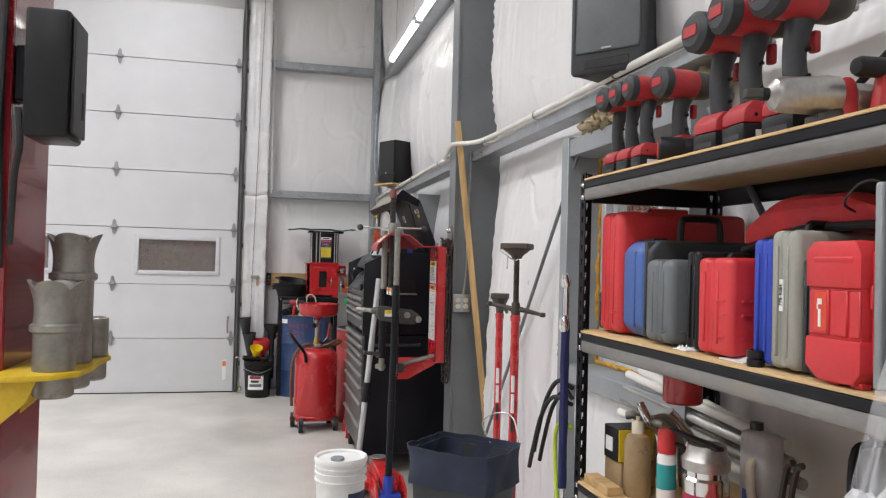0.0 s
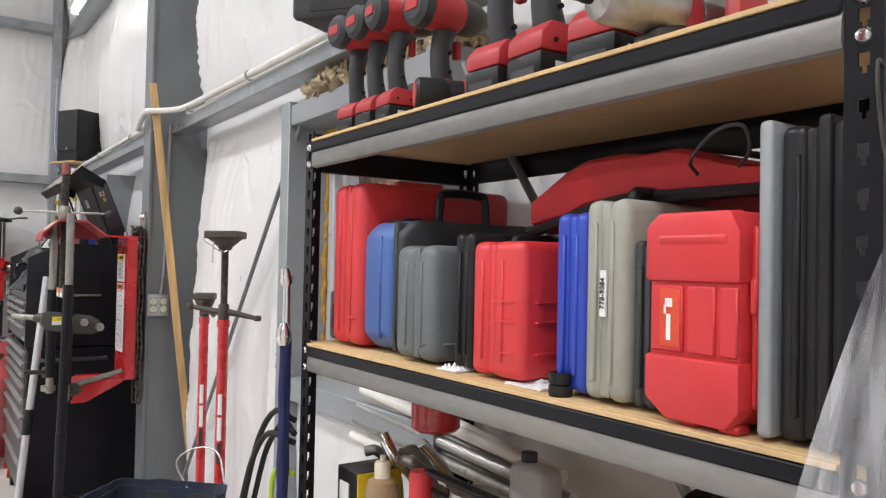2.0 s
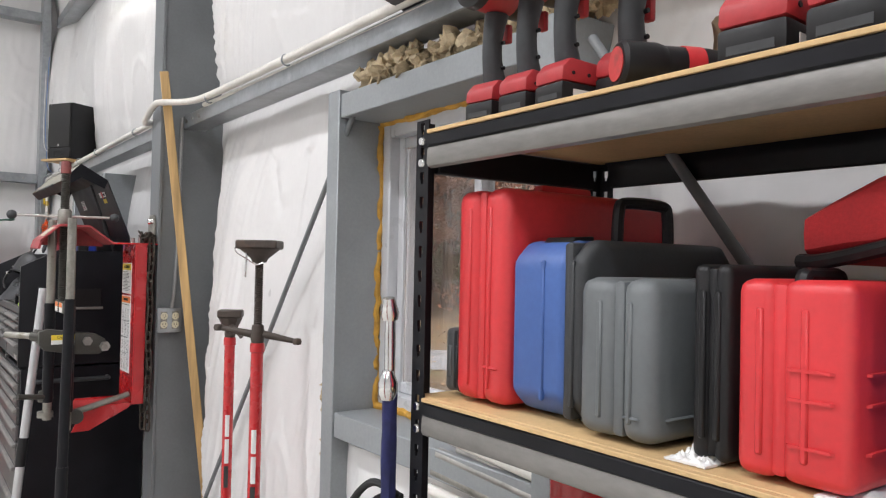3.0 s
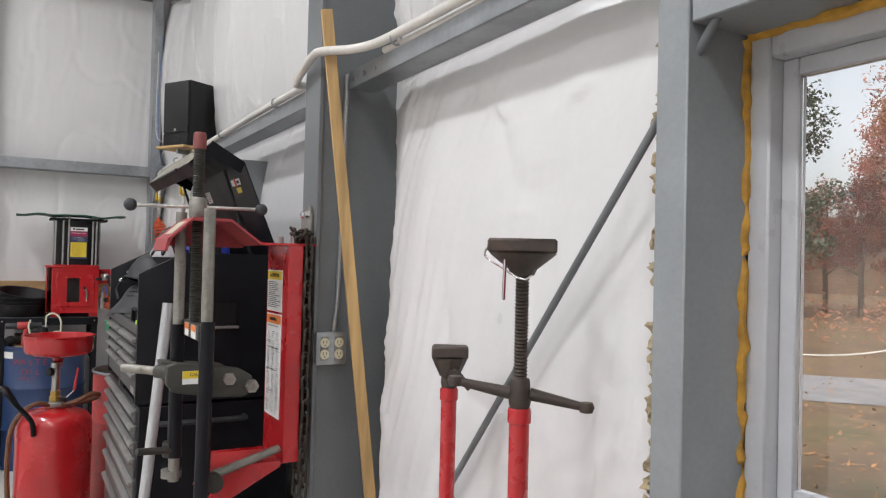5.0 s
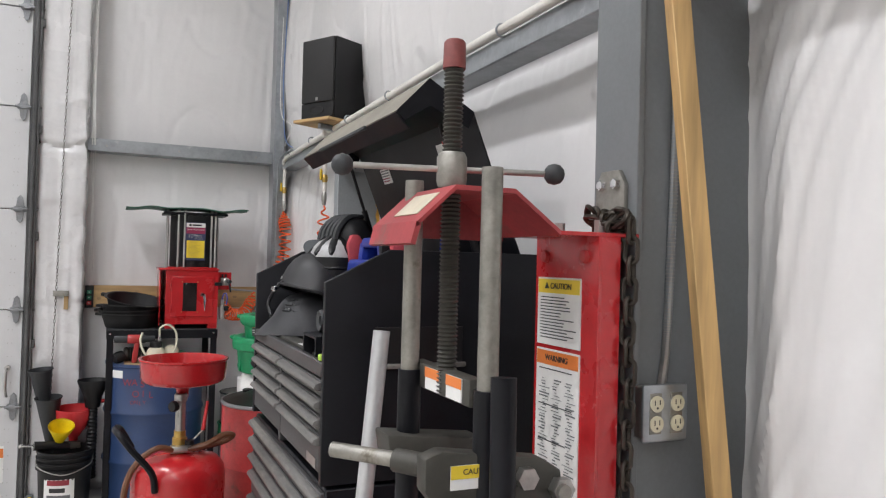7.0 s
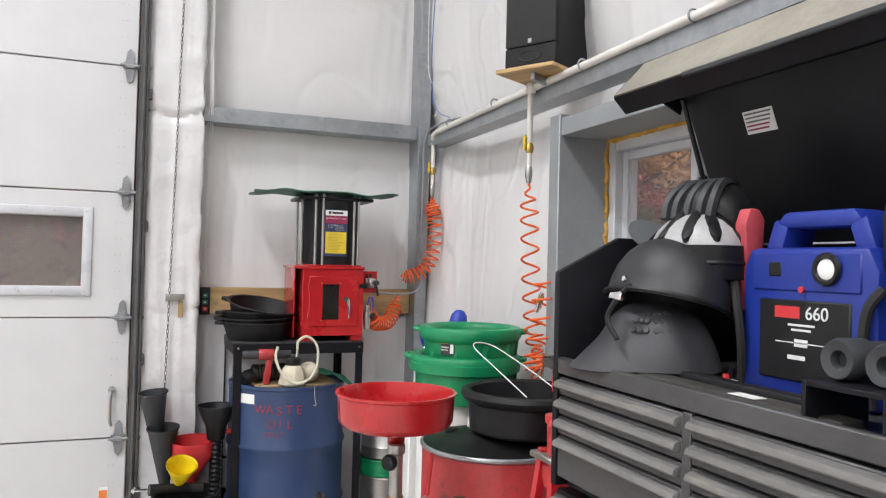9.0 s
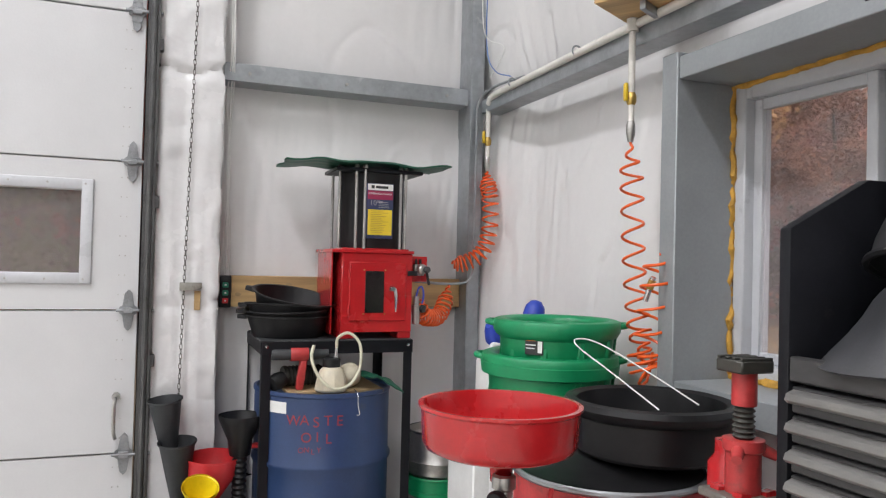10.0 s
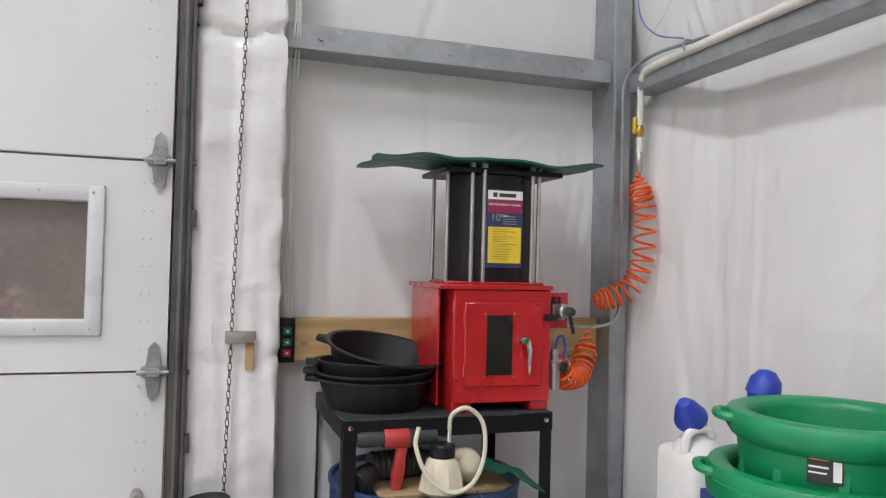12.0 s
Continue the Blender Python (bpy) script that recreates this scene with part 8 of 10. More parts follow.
part("keeper", prism([(-0.11, 1.262), (-0.11, 1.296), (-0.022, 1.296), (-0.022, 1.272), (-0.05, 1.262)], "y", 8.575, 8.612, 0.001), M_WORN_STEEL, c, "bent steel chain keeper")
part("keeper_block", box(-0.05, -0.025, 8.597, 8.61, 1.18, 1.262, 0.002), M_BOARD, c, "small wood block")
# corner scraps on the side wall
bm = box(1.355, 1.358, 7.86, 8.0, 1.58, 1.92)

# ---- black steel stand with the press ----
SX, SY = (0.20, 0.835), (8.345, 8.82)
st = thing("steel_stand", (0.52, 8.58, 0), "black angle-iron stand with a sheet steel top", "stand")
for x in SX:
    for y in SY:
        w = 0.038
        dx, dy = (1 if x == SX[0] else -1), (1 if y == SY[0] else -1)
        bm = box(min(x, x + dx * w), max(x, x + dx * w), min(y, y + dy * 0.004), max(y, y + dy * 0.004), 0, 1.07, 0.001)
        add_box(bm, min(x, x + dx * 0.004), max(x, x + dx * 0.004), min(y + dy * 0.004, y + dy * w), max(y + dy * 0.004, y + dy * w), 0, 1.07, 0.001)
        part("leg", bm, M_BLACK_STEEL, st)
for y in (SY[0] - 0.004, SY[1]):
    part("rail", box(SX[0] + 0.002, SX[1] - 0.002, y, y + 0.004, 1.018, 1.07, 0.001), M_BLACK_STEEL, st)
for x in (SX[0] - 0.004, SX[1]):
    part("rail", box(x, x + 0.004, SY[0] + 0.002, SY[1] - 0.002, 1.018, 1.07, 0.001), M_BLACK_STEEL, st)
part("top_sheet", box(SX[0], SX[1], SY[0], SY[1], 1.07, 1.074, 0.001), M_DARK_GREY, st, "scuffed dark sheet top")
part("low_rail", box(SX[0] + 0.04, SX[1] - 0.04, SY[1] - 0.01, SY[1] - 0.006, 0.2, 0.24, 0.001), M_BLACK_STEEL, st)
for x in (SX[0] + 0.02, SX[1] - 0.02):
    part("bolt", lathe([(0, 0.005), (0.006, 0.004), (0.008, 0), (0, 0)], n=10, m=Matrix.Translation((x, SY[0] - 0.004, 1.05)) @ pose(0, 0, 0, 90, 0, 0)), M_CHROME, st)

PX0, PX1, PY0, PY1 = 0.495, 0.838, 8.37, 8.70
cr = thing("oil_filter_crusher", (0.66, 8.53, 1.074), "red cabinet filter crusher with a black cylinder on top", "filter crusher")
B0, B1 = 1.10, 1.438
RP = M_RED_PAINT
for x in (PX0 + 0.036, PX1 - 0.055):
    part("foot", box(x - 0.005, x + 0.055, PY0 + 0.01, PY1, 1.074, 1.125, 0.003), RP, cr)
part("side_panel", box(PX0 + 0.03, PX0 + 0.037, PY0 + 0.012, PY1, 1.12, B1, 0.001), RP, cr)
part("side_panel", box(PX1 - 0.008, PX1, PY0 + 0.012, PY1, 1.12, B1, 0.001), RP, cr)
part("back_panel", box(PX0 + 0.03, PX1, PY1 - 0.008, PY1 - 0.001, 1.12, B1, 0.001), RP, cr)
part("floor_plate", box(PX0 + 0.038, PX1 - 0.009, PY0 + 0.012, PY1 - 0.01, 1.12, 1.132, 0.001), RP, cr)
part("front_frame", box(PX0 + 0.031, PX1 - 0.001, PY0 + 0.002, PY0 + 0.011, 1.102, B1 - 0.001, 0.002), RP, cr)
part("left_wing", box(PX0 - 0.005, PX0 + 0.002, PY0 + 0.05, PY1, 1.09, B1, 0.001), RP, cr)
part("left_wing_back", box(PX0 + 0.002, PX0 + 0.03, PY1 - 0.01, PY1 - 0.004, 1.09, B1, 0.001), RP, cr)
part("top_plate", box(PX0 - 0.015, PX1 + 0.004, PY0 - 0.004, PY1 + 0.01, B1, B1 + 0.014, 0.002), RP, cr, "red top plate")
dr = part("door", box(PX0 + 0.062, PX1 - 0.03, PY0 - 0.006, PY0 + 0.002, 1.15, 1.40, 0.003), RP, cr, "red front door")
part("door_window", box(0.625, 0.708, PY0 - 0.0085, PY0 - 0.0055, 1.185, 1.362, 0.001), mat("dark_window", (0.02, 0.016, 0.016), 0.15, var=0.3, scale=9, bump=0), dr, "dark window")
for x in (0.620, 0.713):
    for z in (1.18, 1.367):
        part("screw", cyl((x, PY0 - 0.0085, z), (x, PY0 - 0.006, z), 0.0035, None, 8), M_BRASS, dr)
for z in (1.20, 1.35):
    part("hinge", cyl((PX0 + 0.06, PY0 - 0.007, z - 0.018), (PX0 + 0.06, PY0 - 0.007, z + 0.018), 0.005, None, 8), RP, dr)
hd = part("handle", lathe([(0, 0.03), (0.009, 0.03), (0.014, 0.022), (0.015, 0.008), (0.01, 0.0), (0, 0)], n=16, m=Matrix.Translation((0.742, PY0 - 0.006, 1.288)) @ pose(0, 0, 0, 90, 0, 0)), M_CHROME, dr, "chrome lever handle")
part("handle_lever", prism([(0.742, 1.296), (0.756, 1.292), (0.762, 1.262), (0.758, 1.19), (0.752, 1.188), (0.748, 1.255)], "y", PY0 - 0.034, PY0 - 0.02, 0.003), M_CHROME, hd)
# cylinder with tie rods
CXm, CYm = 0.697, 8.54
part("base_flange", box(0.535, 0.835, 8.42, 8.66, B1 + 0.014, B1 + 0.022, 0.002), RP, cr)
part("cylinder", lathe([(0, B1 + 0.022), (0.12, B1 + 0.022), (0.122, B1 + 0.03), (0.122, 1.788), (0, 1.788)], (CXm, CYm, 0), 10, None, 1.2, 1.0), M_BLACK_PLASTIC, cr, "black air cylinder")
part("head_plate", box(CXm - 0.195, CXm + 0.195, CYm - 0.125, CYm + 0.125, 1.79, 1.806, 0.003), M_BLACK_STEEL, cr, "black head plate")
for x, y in ((CXm - 0.165, CYm - 0.06), (CXm - 0.105, CYm - 0.115), (CXm - 0.068, CYm - 0.121), (CXm + 0.095, CYm - 0.115), (CXm + 0.12, CYm - 0.108), (CXm - 0.16, CYm + 0.1), (CXm + 0.16, CYm + 0.1)):
    part("tie_rod", cyl((x, y, B1 + 0.02), (x, y, 1.80), 0.0065, None, 10), M_STEEL, cr)
    part("rod_nut", lathe([(0, 0), (0.011, 0), (0.011, 0.010), (0.006, 0.016), (0, 0.016)], (x, y, 1.806), 6), M_STEEL, cr)
lx0, lx1, ly = 0.636, 0.756, CYm - 0.1262
lb = part("label", box(lx0, lx1, ly, ly + 0.012, 1.503, 1.742, 0.001), M_NAVY_INK, cr, "printed maker's label with a yellow panel", smooth=False)
part("label_head", box(lx0 + 0.003, lx1 - 0.003, ly - 0.0012, ly, 1.712, 1.739), M_PAPER, lb, smooth=False)
part("label_mark", bars([(-0.04, -0.026, -0.007, 0.007), (-0.02, 0.036, -0.006, 0.005)], Matrix.Translation((0.695, ly - 0.0012, 1.726)) @ FACE_NY), M_INK, lb, smooth=False)
part("label_band", box(lx0 + 0.003, lx1 - 0.003, ly - 0.0012, ly, 1.672, 1.710), M_MAROON, lb, smooth=False)
letters("Oil Filter/Can Crusher", 0.0115, Matrix.Translation((0.695, ly - 0.0014, 1.697)) @ FACE_NY, M_PAPER, lb)
letters("10", 0.032, Matrix.Translation((0.665, ly - 0.0006, 1.656)) @ FACE_NY, M_GREY_LIGHT, lb)
letters("TON", 0.011, Matrix.Translation((0.694, ly - 0.0006, 1.662)) @ FACE_NY, M_PAPER, lb)
part("label_print", bars(text_rows(-0.006, 0.044, 0.018, -0.012, 4, 5, 0.35), Matrix.Translation((0.695, ly - 0.0004, 1.644)) @ FACE_NY), M_GREY_LIGHT, lb, smooth=False)
part("yellow_panel", box(lx0 + 0.006, lx1 - 0.006, ly - 0.0012, ly, 1.518, 1.628), M_YELLOW_INK, lb, "yellow warning panel", smooth=False)
part("yellow_print", bars(text_rows(-0.04, 0.04, 0.05, -0.05, 13, 8, 0.28), Matrix.Translation((0.695, ly - 0.0014, 1.573)) @ FACE_NY, 0.0003), M_BRASS, lb, smooth=False)
# valve plate and regulator at the side
part("valve_plate", box(0.838, 0.925, 8.43, 8.436, 1.318, 1.43, 0.001), RP, cr)
part("valve_body", box(0.858, 0.902, 8.40, 8.43, 1.345, 1.395, 0.004, None, 2), M_STEEL, cr, "alloy control valve")
part("valve_knob", lathe([(0, 0.04), (0.012, 0.04), (0.015, 0.03), (0.012, 0.0), (0, 0)], n=14, m=Matrix.Translation((0.895, 8.40, 1.372)) @ pose(0, 0, 0, 90, 0, 20)), M_DARK_GREY, cr)
part("valve_dial", lathe([(0, 0.024), (0.016, 0.024), (0.022, 0.018), (0.024, 0.0), (0, 0)], n=20, m=Matrix.Translation((0.886, 8.40, 1.374)) @ pose(0, 0, 0, 90, 0, 15)), M_STEEL, cr, "round alloy dial")
part("valve_lever", cyl((0.905, 8.375, 1.36), (0.915, 8.37, 1.305), 0.006, None, 8), M_BLACK_PLASTIC, cr)
for x in (0.868, 0.888):
    part("fitting", cyl((x, 8.415, 1.395), (x, 8.415, 1.418), 0.006, None, 8), M_BLACK_PLASTIC, cr)
part("hinge_plate", box(0.815, 0.86, PY0 - 0.004, PY0 + 0.001, 1.345, 1.366, 0.001), M_BLACK_PLASTIC, cr)
rg = part("regulator", lathe([(0, 0), (0.014, 0.002), (0.017, 0.012), (0.017, 0.05), (0.02, 0.055), (0.02, 0.085), (0.013, 0.09), (0.013, 0.125), (0, 0.125)], (0.868, 8.40, 1.13), 16), M_STEEL, cr, "air regulator with a clear bowl")
part("regulator_gauge", lathe([(0, 0.012), (0.016, 0.012), (0.018, 0.0), (0, 0)], n=16, m=Matrix.Translation((0.892, 8.39, 1.20)) @ pose(0, 0, 0, 90, 0, 30)), M_BLACK_PLASTIC, rg)
part("blue_line", tube(smooth_path([(0.868, 8.40, 1.255), (0.875, 8.392, 1.29), (0.89, 8.39, 1.295), (0.898, 8.39, 1.26), (0.892, 8.395, 1.215)]), 0.004, 6), M_BLUE_PLASTIC, rg, "blue air line")
# green rubber mat flopped on top
bm = bmesh.new()
n = 26
g = []
for j in range(n + 1):
    row = []
    for i in range(n + 1):
        u, v = i / n - 0.5, j / n - 0.5
        a = math.atan2(v, u)
        rr_ = max(abs(u), abs(v)) * 2
        e = rr_ * (0.92 + 0.08 * math.cos(6 * a))
        x, y = 0.655 + 0.372 * u * 2 * (0.98 + 0.02 * math.cos(5 * a)), 8.53 + 0.15 * v * 2
        z = 1.832 - 0.012 * (abs(u) * 2) ** 2 + 0.016 * math.sin(u * 17 + 0.6) * abs(u) * 1.6 + 0.012 * max(0, abs(u) * 2 - 0.8) * 5 * (1 if u > 0 else 1.3) + 0.004 * noise.noise((u * 6, v * 6, 2))
        row.append(bm.verts.new((x, y, z)))
    g.append(row)
for j in range(n):
    for i in range(n):
        bm.faces.new((g[j][i], g[j][i + 1], g[j + 1][i + 1], g[j + 1][i]))
r = bmesh.ops.extrude_face_region(bm, geom=list(bm.faces))
bmesh.ops.translate(bm, vec=(0, 0, -0.007), verts=[v for v in r["geom"] if isinstance(v, bmesh.types.BMVert)])
single("rubber_mat", bm, M_DARK_GREEN, "wavy dark green rubber drain tray lying on the cylinder", "tray", (0.655, 8.53, 1.825))


# ---- pans beside the press ----
def pan_mesh(r0, r1, h, t=0.004, n=40, wob=0.0):
    return lathe([(0, 0), (r0, 0), (r0 + (r1 - r0) * 0.1, h * 0.06), (r1, h), (r1 + 0.012, h + 0.002), (r1 + 0.012, h - 0.004), (r1 + 0.003, h - 0.006), (r1 - t, h - 0.002), (r0 - t, t), (0, t)], n=n)


for k, (z, tx, ty, r, lab) in enumerate(((0.0, 0, 0, 0.175, "stack of shallow black drain pans"), (0.028, 2, -2, 0.178, ""), (0.046, -2, 2, 0.176, ""), (0.088, 10, 8, 0.172, ""))):
    p = thing("drain_pan", (0.335 + (0.012 if k == 3 else 0.0), 8.545, 1.0745 + z), "shallow black plastic drain pan in a stack" if k < 3 else "shallow black drain pan tilted on the stack", "drain pan", "stacked drain pans")
    part("pan", pan_mesh(r - 0.03, r, 0.09), M_BLACK_PLASTIC, p, "", False)
    part("spout", prism([(-0.03, r - 0.004), (0.03, r - 0.004), (0.014, r + 0.04), (-0.014, r + 0.04)], "z", 0.07, 0.088, 0.003), M_BLACK_PLASTIC, p, "", False)
    p.matrix_world = p.matrix_world @ pose(0, 0, 0, tx, ty, 0) @ pose(0, 0, 0, 0, 0, 72)


# ---- waste oil drum ----
def drum(name, x, y, r, h, m, label, group=""):
    d = thing(name, (x, y, 0), label, "drum", group)
    prof = [(0, 0.012), (r - 0.012, 0.012), (r - 0.006, 0), (r + 0.004, 0.002), (r + 0.004, 0.016), (r, 0.02)]
    for z in (h * 0.33, h * 0.665):
        prof += [(r, z - 0.022), (r + 0.010, z - 0.006), (r + 0.010, z + 0.006), (r, z + 0.022)]
    prof += [(r, h - 0.02), (r + 0.005, h - 0.014), (r + 0.005, h), (r - 0.006, h + 0.001), (r - 0.01, h - 0.014), (0, h - 0.016)]
    part("shell", lathe(prof, (x, y, 0), 56), m, d)
    return d


d = drum("oil_drum", 0.485, 8.50, 0.286, 0.872, M_BLUE_DRUM, "dark blue steel drum marked as waste oil under the stand")


def arc_letters(text, size, cx, cy, r, z, a0, material, parent):
    """Hand-marked capitals round a drum's shell; a0 is the angle of the middle letter."""
    n = len(text)
    for i, chx in enumerate(text):
        if chx != " ":
            a = a0 + (i - (n - 1) / 2) * size * 0.8 / r
            x, y = cx + r * math.cos(a), cy + r * math.sin(a)
            letters(chx, size, Matrix.Translation((x, y, z + 0.004 * math.sin(i * 2.3))) @ pose(0, 0, 0, 0, 0, math.degrees(a) + 90) @ pose(0, 0, 0, 90, 0, 0) @ pose(0, 0, 0, 0, 0, 5 * math.sin(i * 3.1)), material, parent, name="mark")


A0 = -1.86
arc_letters("WASTE", 0.058, 0.485, 8.50, 0.2868, 0.765, A0, M_RED_INK, d)
arc_letters("OIL", 0.055, 0.485, 8.50, 0.2868, 0.70, A0 + 0.02, M_RED_INK, d)
arc_letters("ONLY", 0.03, 0.485, 8.50, 0.2868, 0.65, A0 - 0.08, M_RED_INK, d)
bm = prism([(0.485 + 0.2875 * math.cos(a), 8.50 + 0.2875 * math.sin(a)) for a in np.linspace(-2.66, -2.3, 8)] + [(0.485 + 0.2862 * math.cos(a), 8.50 + 0.2862 * math.sin(a)) for a in np.linspace(-2.3, -2.66, 8)], "z", 0.79, 0.835)
part("label", bm, M_PAPER, d, "white paper label", smooth=False)
part("bung", cyl((0.18, 8.42, 0.64), (0.205, 8.425, 0.64), 0.012, None, 10), M_RED_PLASTIC, d, "red bung")
# on the drum
DZ = 0.857
single("drum_mat", box(0.30, 0.70, 8.30, 8.66, DZ, DZ + 0.016, 0.004), M_CARDBOARD, "oil-stained board lying on the drum lid", "board", (0.5, 8.48, DZ))
DZ = 0.873
b = thing("fluid_bottle", (0.475, 8.29, DZ), "cream plastic fluid pump bottle with a black cap and clear hose", "bottle")
AT = (0.475, 8.30, DZ)
part("body", lathe([(0, 0), (0.062, 0), (0.068, 0.008), (0.06, 0.05), (0.048, 0.085), (0.035, 0.098), (0, 0.098)], AT, 8), M_NATURAL, b)
part("cap", lathe([(0, 0.098), (0.036, 0.098), (0.036, 0.128), (0.03, 0.134), (0, 0.134)], AT, 18), M_BLACK_PLASTIC, b, "black cap")
part("fitting", cyl((0.492, 8.30, DZ + 0.13), (0.494, 8.30, DZ + 0.175), 0.007, None, 10), M_CHROME, b)
part("hose", tube(smooth_path([(0.494, 8.30, DZ + 0.17), (0.497, 8.29, DZ + 0.215), (0.54, 8.28, DZ + 0.235), (0.585, 8.275, DZ + 0.19), (0.585, 8.262, DZ + 0.10), (0.54, 8.235, DZ + 0.035), (0.47, 8.225, DZ + 0.02), (0.41, 8.24, DZ + 0.07), (0.385, 8.26, DZ + 0.14), (0.395, 8.27, DZ + 0.19)], 8), 0.0065, 8), mat("clear_hose", (0.62, 0.6, 0.46), 0.3, var=0.1, bump=0), b, "clear yellowed hose")
b = thing("fluid_bottle", (0.56, 8.36, DZ), "small cream bottle lying on the drum", "bottle")
part("body", lathe([(0, -0.06), (0.04, -0.055), (0.05, -0.03), (0.05, 0.02), (0.035, 0.05), (0.02, 0.06), (0, 0.06)], n=20, m=Matrix.Translation((0.565, 8.37, DZ + 0.051)) @ pose(0, 0, 0, 70, 25, 0)), M_NATURAL, b)
k = thing("cordless_drill", (0.36, 8.36, DZ), "red and black cordless grease tool standing on the drum", "power tool")
part("head", lathe([(0, -0.12), (0.02, -0.12), (0.023, -0.11), (0.023, -0.02), (0.027, -0.015), (0.027, 0.05), (0.022, 0.06), (0.022, 0.11), (0, 0.11)], n=18, m=Matrix.Translation((0.36, 8.35, DZ + 0.145)) @ pose(0, 0, 0, 0, 90, 0)), M_DARK_GREY, k, "black barrel")
part("housing", lathe([(0.0275, -0.03), (0.0285, -0.028), (0.0285, 0.04), (0.0275, 0.042)], n=18, m=Matrix.Translation((0.345, 8.35, DZ + 0.145)) @ pose(0, 0, 0, 0, 90, 0)), M_RED_WORN, k, "red housing")
part("grip", prism([(0.355, DZ + 0.12), (0.385, DZ + 0.12), (0.375, DZ + 0.05), (0.37, DZ + 0.0), (0.34, DZ + 0.0), (0.345, DZ + 0.05)], "y", 8.333, 8.367, 0.007), M_RED_WORN, k, "red and black grip")
bm = lathe([(0, -0.1), (0.04, -0.1), (0.043, -0.09)] + [(0.043 - 0.006 * (i % 2), -0.085 + 0.008 * i) for i in range(20)] + [(0.03, 0.09), (0, 0.09)], n=20, m=Matrix.Translation((0.40, 8.46, DZ + 0.043)) @ pose(0, 0, 0, 0, 90, 10))
single("ribbed_canister", bm, M_OLIVE, "greasy dark ribbed canister lying on the drum", "canister", (0.4, 8.46, DZ))
bm = lathe([(0, -0.03), (0.03, -0.03), (0.036, 0.0), (0.03, 0.03), (0, 0.03)], n=18, m=Matrix.Translation((0.27, 8.37, DZ + 0.034)) @ pose(0, 0, 0, 0, 70, 30))
single("filter_cap", bm, M_BLACK_PLASTIC, "black round cap on the drum lid", "cap", (0.27, 8.37, DZ))
bm = bmesh.new()
g = [[bm.verts.new((0.625 + 0.15 * i / 8 - 0.03 * (j / 6), 8.26 + 0.10 * j / 6, DZ + 0.07 - 0.05 * abs(i / 8 - 0.25) - 0.045 * (1 - j / 6) * (i / 8) + 0.01 * noise.noise((i * 0.6, j * 0.6, 4)))) for i in range(9)] for j in range(7)]
for j in range(6):
    for i in range(8):
        bm.faces.new((g[j][i], g[j][i + 1], g[j + 1][i + 1], g[j + 1][i]))
r = bmesh.ops.extrude_face_region(bm, geom=list(bm.faces))
bmesh.ops.translate(bm, vec=(0, 0, -0.006), verts=[v for v in r["geom"] if isinstance(v, bmesh.types.BMVert)])
single("green_funnel_sheet", bm, M_DARK_GREEN, "flexible dark green drain sheet draped on the drum", "drain sheet", (0.69, 8.3, DZ))
bm = tube(smooth_path([(0.56, 8.25, DZ + 0.01), (0.565, 8.212, DZ - 0.005), (0.566, 8.205, DZ - 0.05), (0.572, 8.2, DZ - 0.08), (0.56, 8.2, DZ - 0.085)]), 0.002, 5)
single("wire_hook", bm, M_CHROME, "thin wire hook hung over the drum rim", "hook", (0.56, 8.25, DZ))

# ---- cans right of the stand ----
for k, (x, y, z, r, h, m, lab) in enumerate(((1.02, 8.50, 0.0, 0.135, 0.36, M_STEEL, "dented bare metal pail"), (1.02, 8.50, 0.36, 0.14, 0.09, M_GREEN, "green plastic drain pan between the pails"), (1.03, 8.50, 0.45, 0.14, 0.20, M_STEEL, "dented bare metal pail with a dark rim"))):
    t = thing("pail", (x, y, z), lab, "pail", "stacked pails")
    part("body", lathe([(0, 0.0), (r - 0.008, 0.0), (r, 0.01), (r, h * 0.3), (r + 0.003, h * 0.32), (r, h * 0.34), (r, h - 0.01), (r + 0.006, h - 0.004), (r + 0.004, h), (r - 0.006, h - 0.001), (r - 0.008, h - 0.03), (0, h - 0.03)], (x, y, z), 36), m, t)
    part("rim", tube([(x + (r + 0.003) * math.cos(a), y + (r + 0.003) * math.sin(a), z + h - 0.003) for a in np.linspace(0, 2 * math.pi, 41)[:-1]], 0.005, 6, True), M_DARK_GREY if k == 2 else m, t)

# ---- funnels and the black pail by the door ----
b = thing("bucket", (0.0, 8.35, 0), "black plastic pail with a white label, full of funnels", "bucket")
AT = (0.0, 8.35, 0)
part("pail", lathe([(0, 0), (0.125, 0), (0.13, 0.01), (0.148, 0.37), (0.152, 0.375), (0.152, 0.385), (0.143, 0.386), (0.128, 0.03), (0, 0.03)], AT, 36), M_BLACK_PLASTIC, b)
for z in (0.28, 0.315, 0.345):
    part("ring", lathe([(0.143, z), (0.154, z + 0.002), (0.154, z + 0.008), (0.145, z + 0.01)], AT, 36), M_BLACK_PLASTIC, b)
arc = np.linspace(-2.35, -1.15, 16)
lb = part("label", prism([(0.0 + (0.141) * math.cos(a), 8.35 + (0.141) * math.sin(a)) for a in arc] + [(0.139 * math.cos(a), 8.35 + 0.139 * math.sin(a)) for a in arc[::-1]], "z", 0.09, 0.25), M_PAPER, b, "white paper label with dark print", smooth=False)
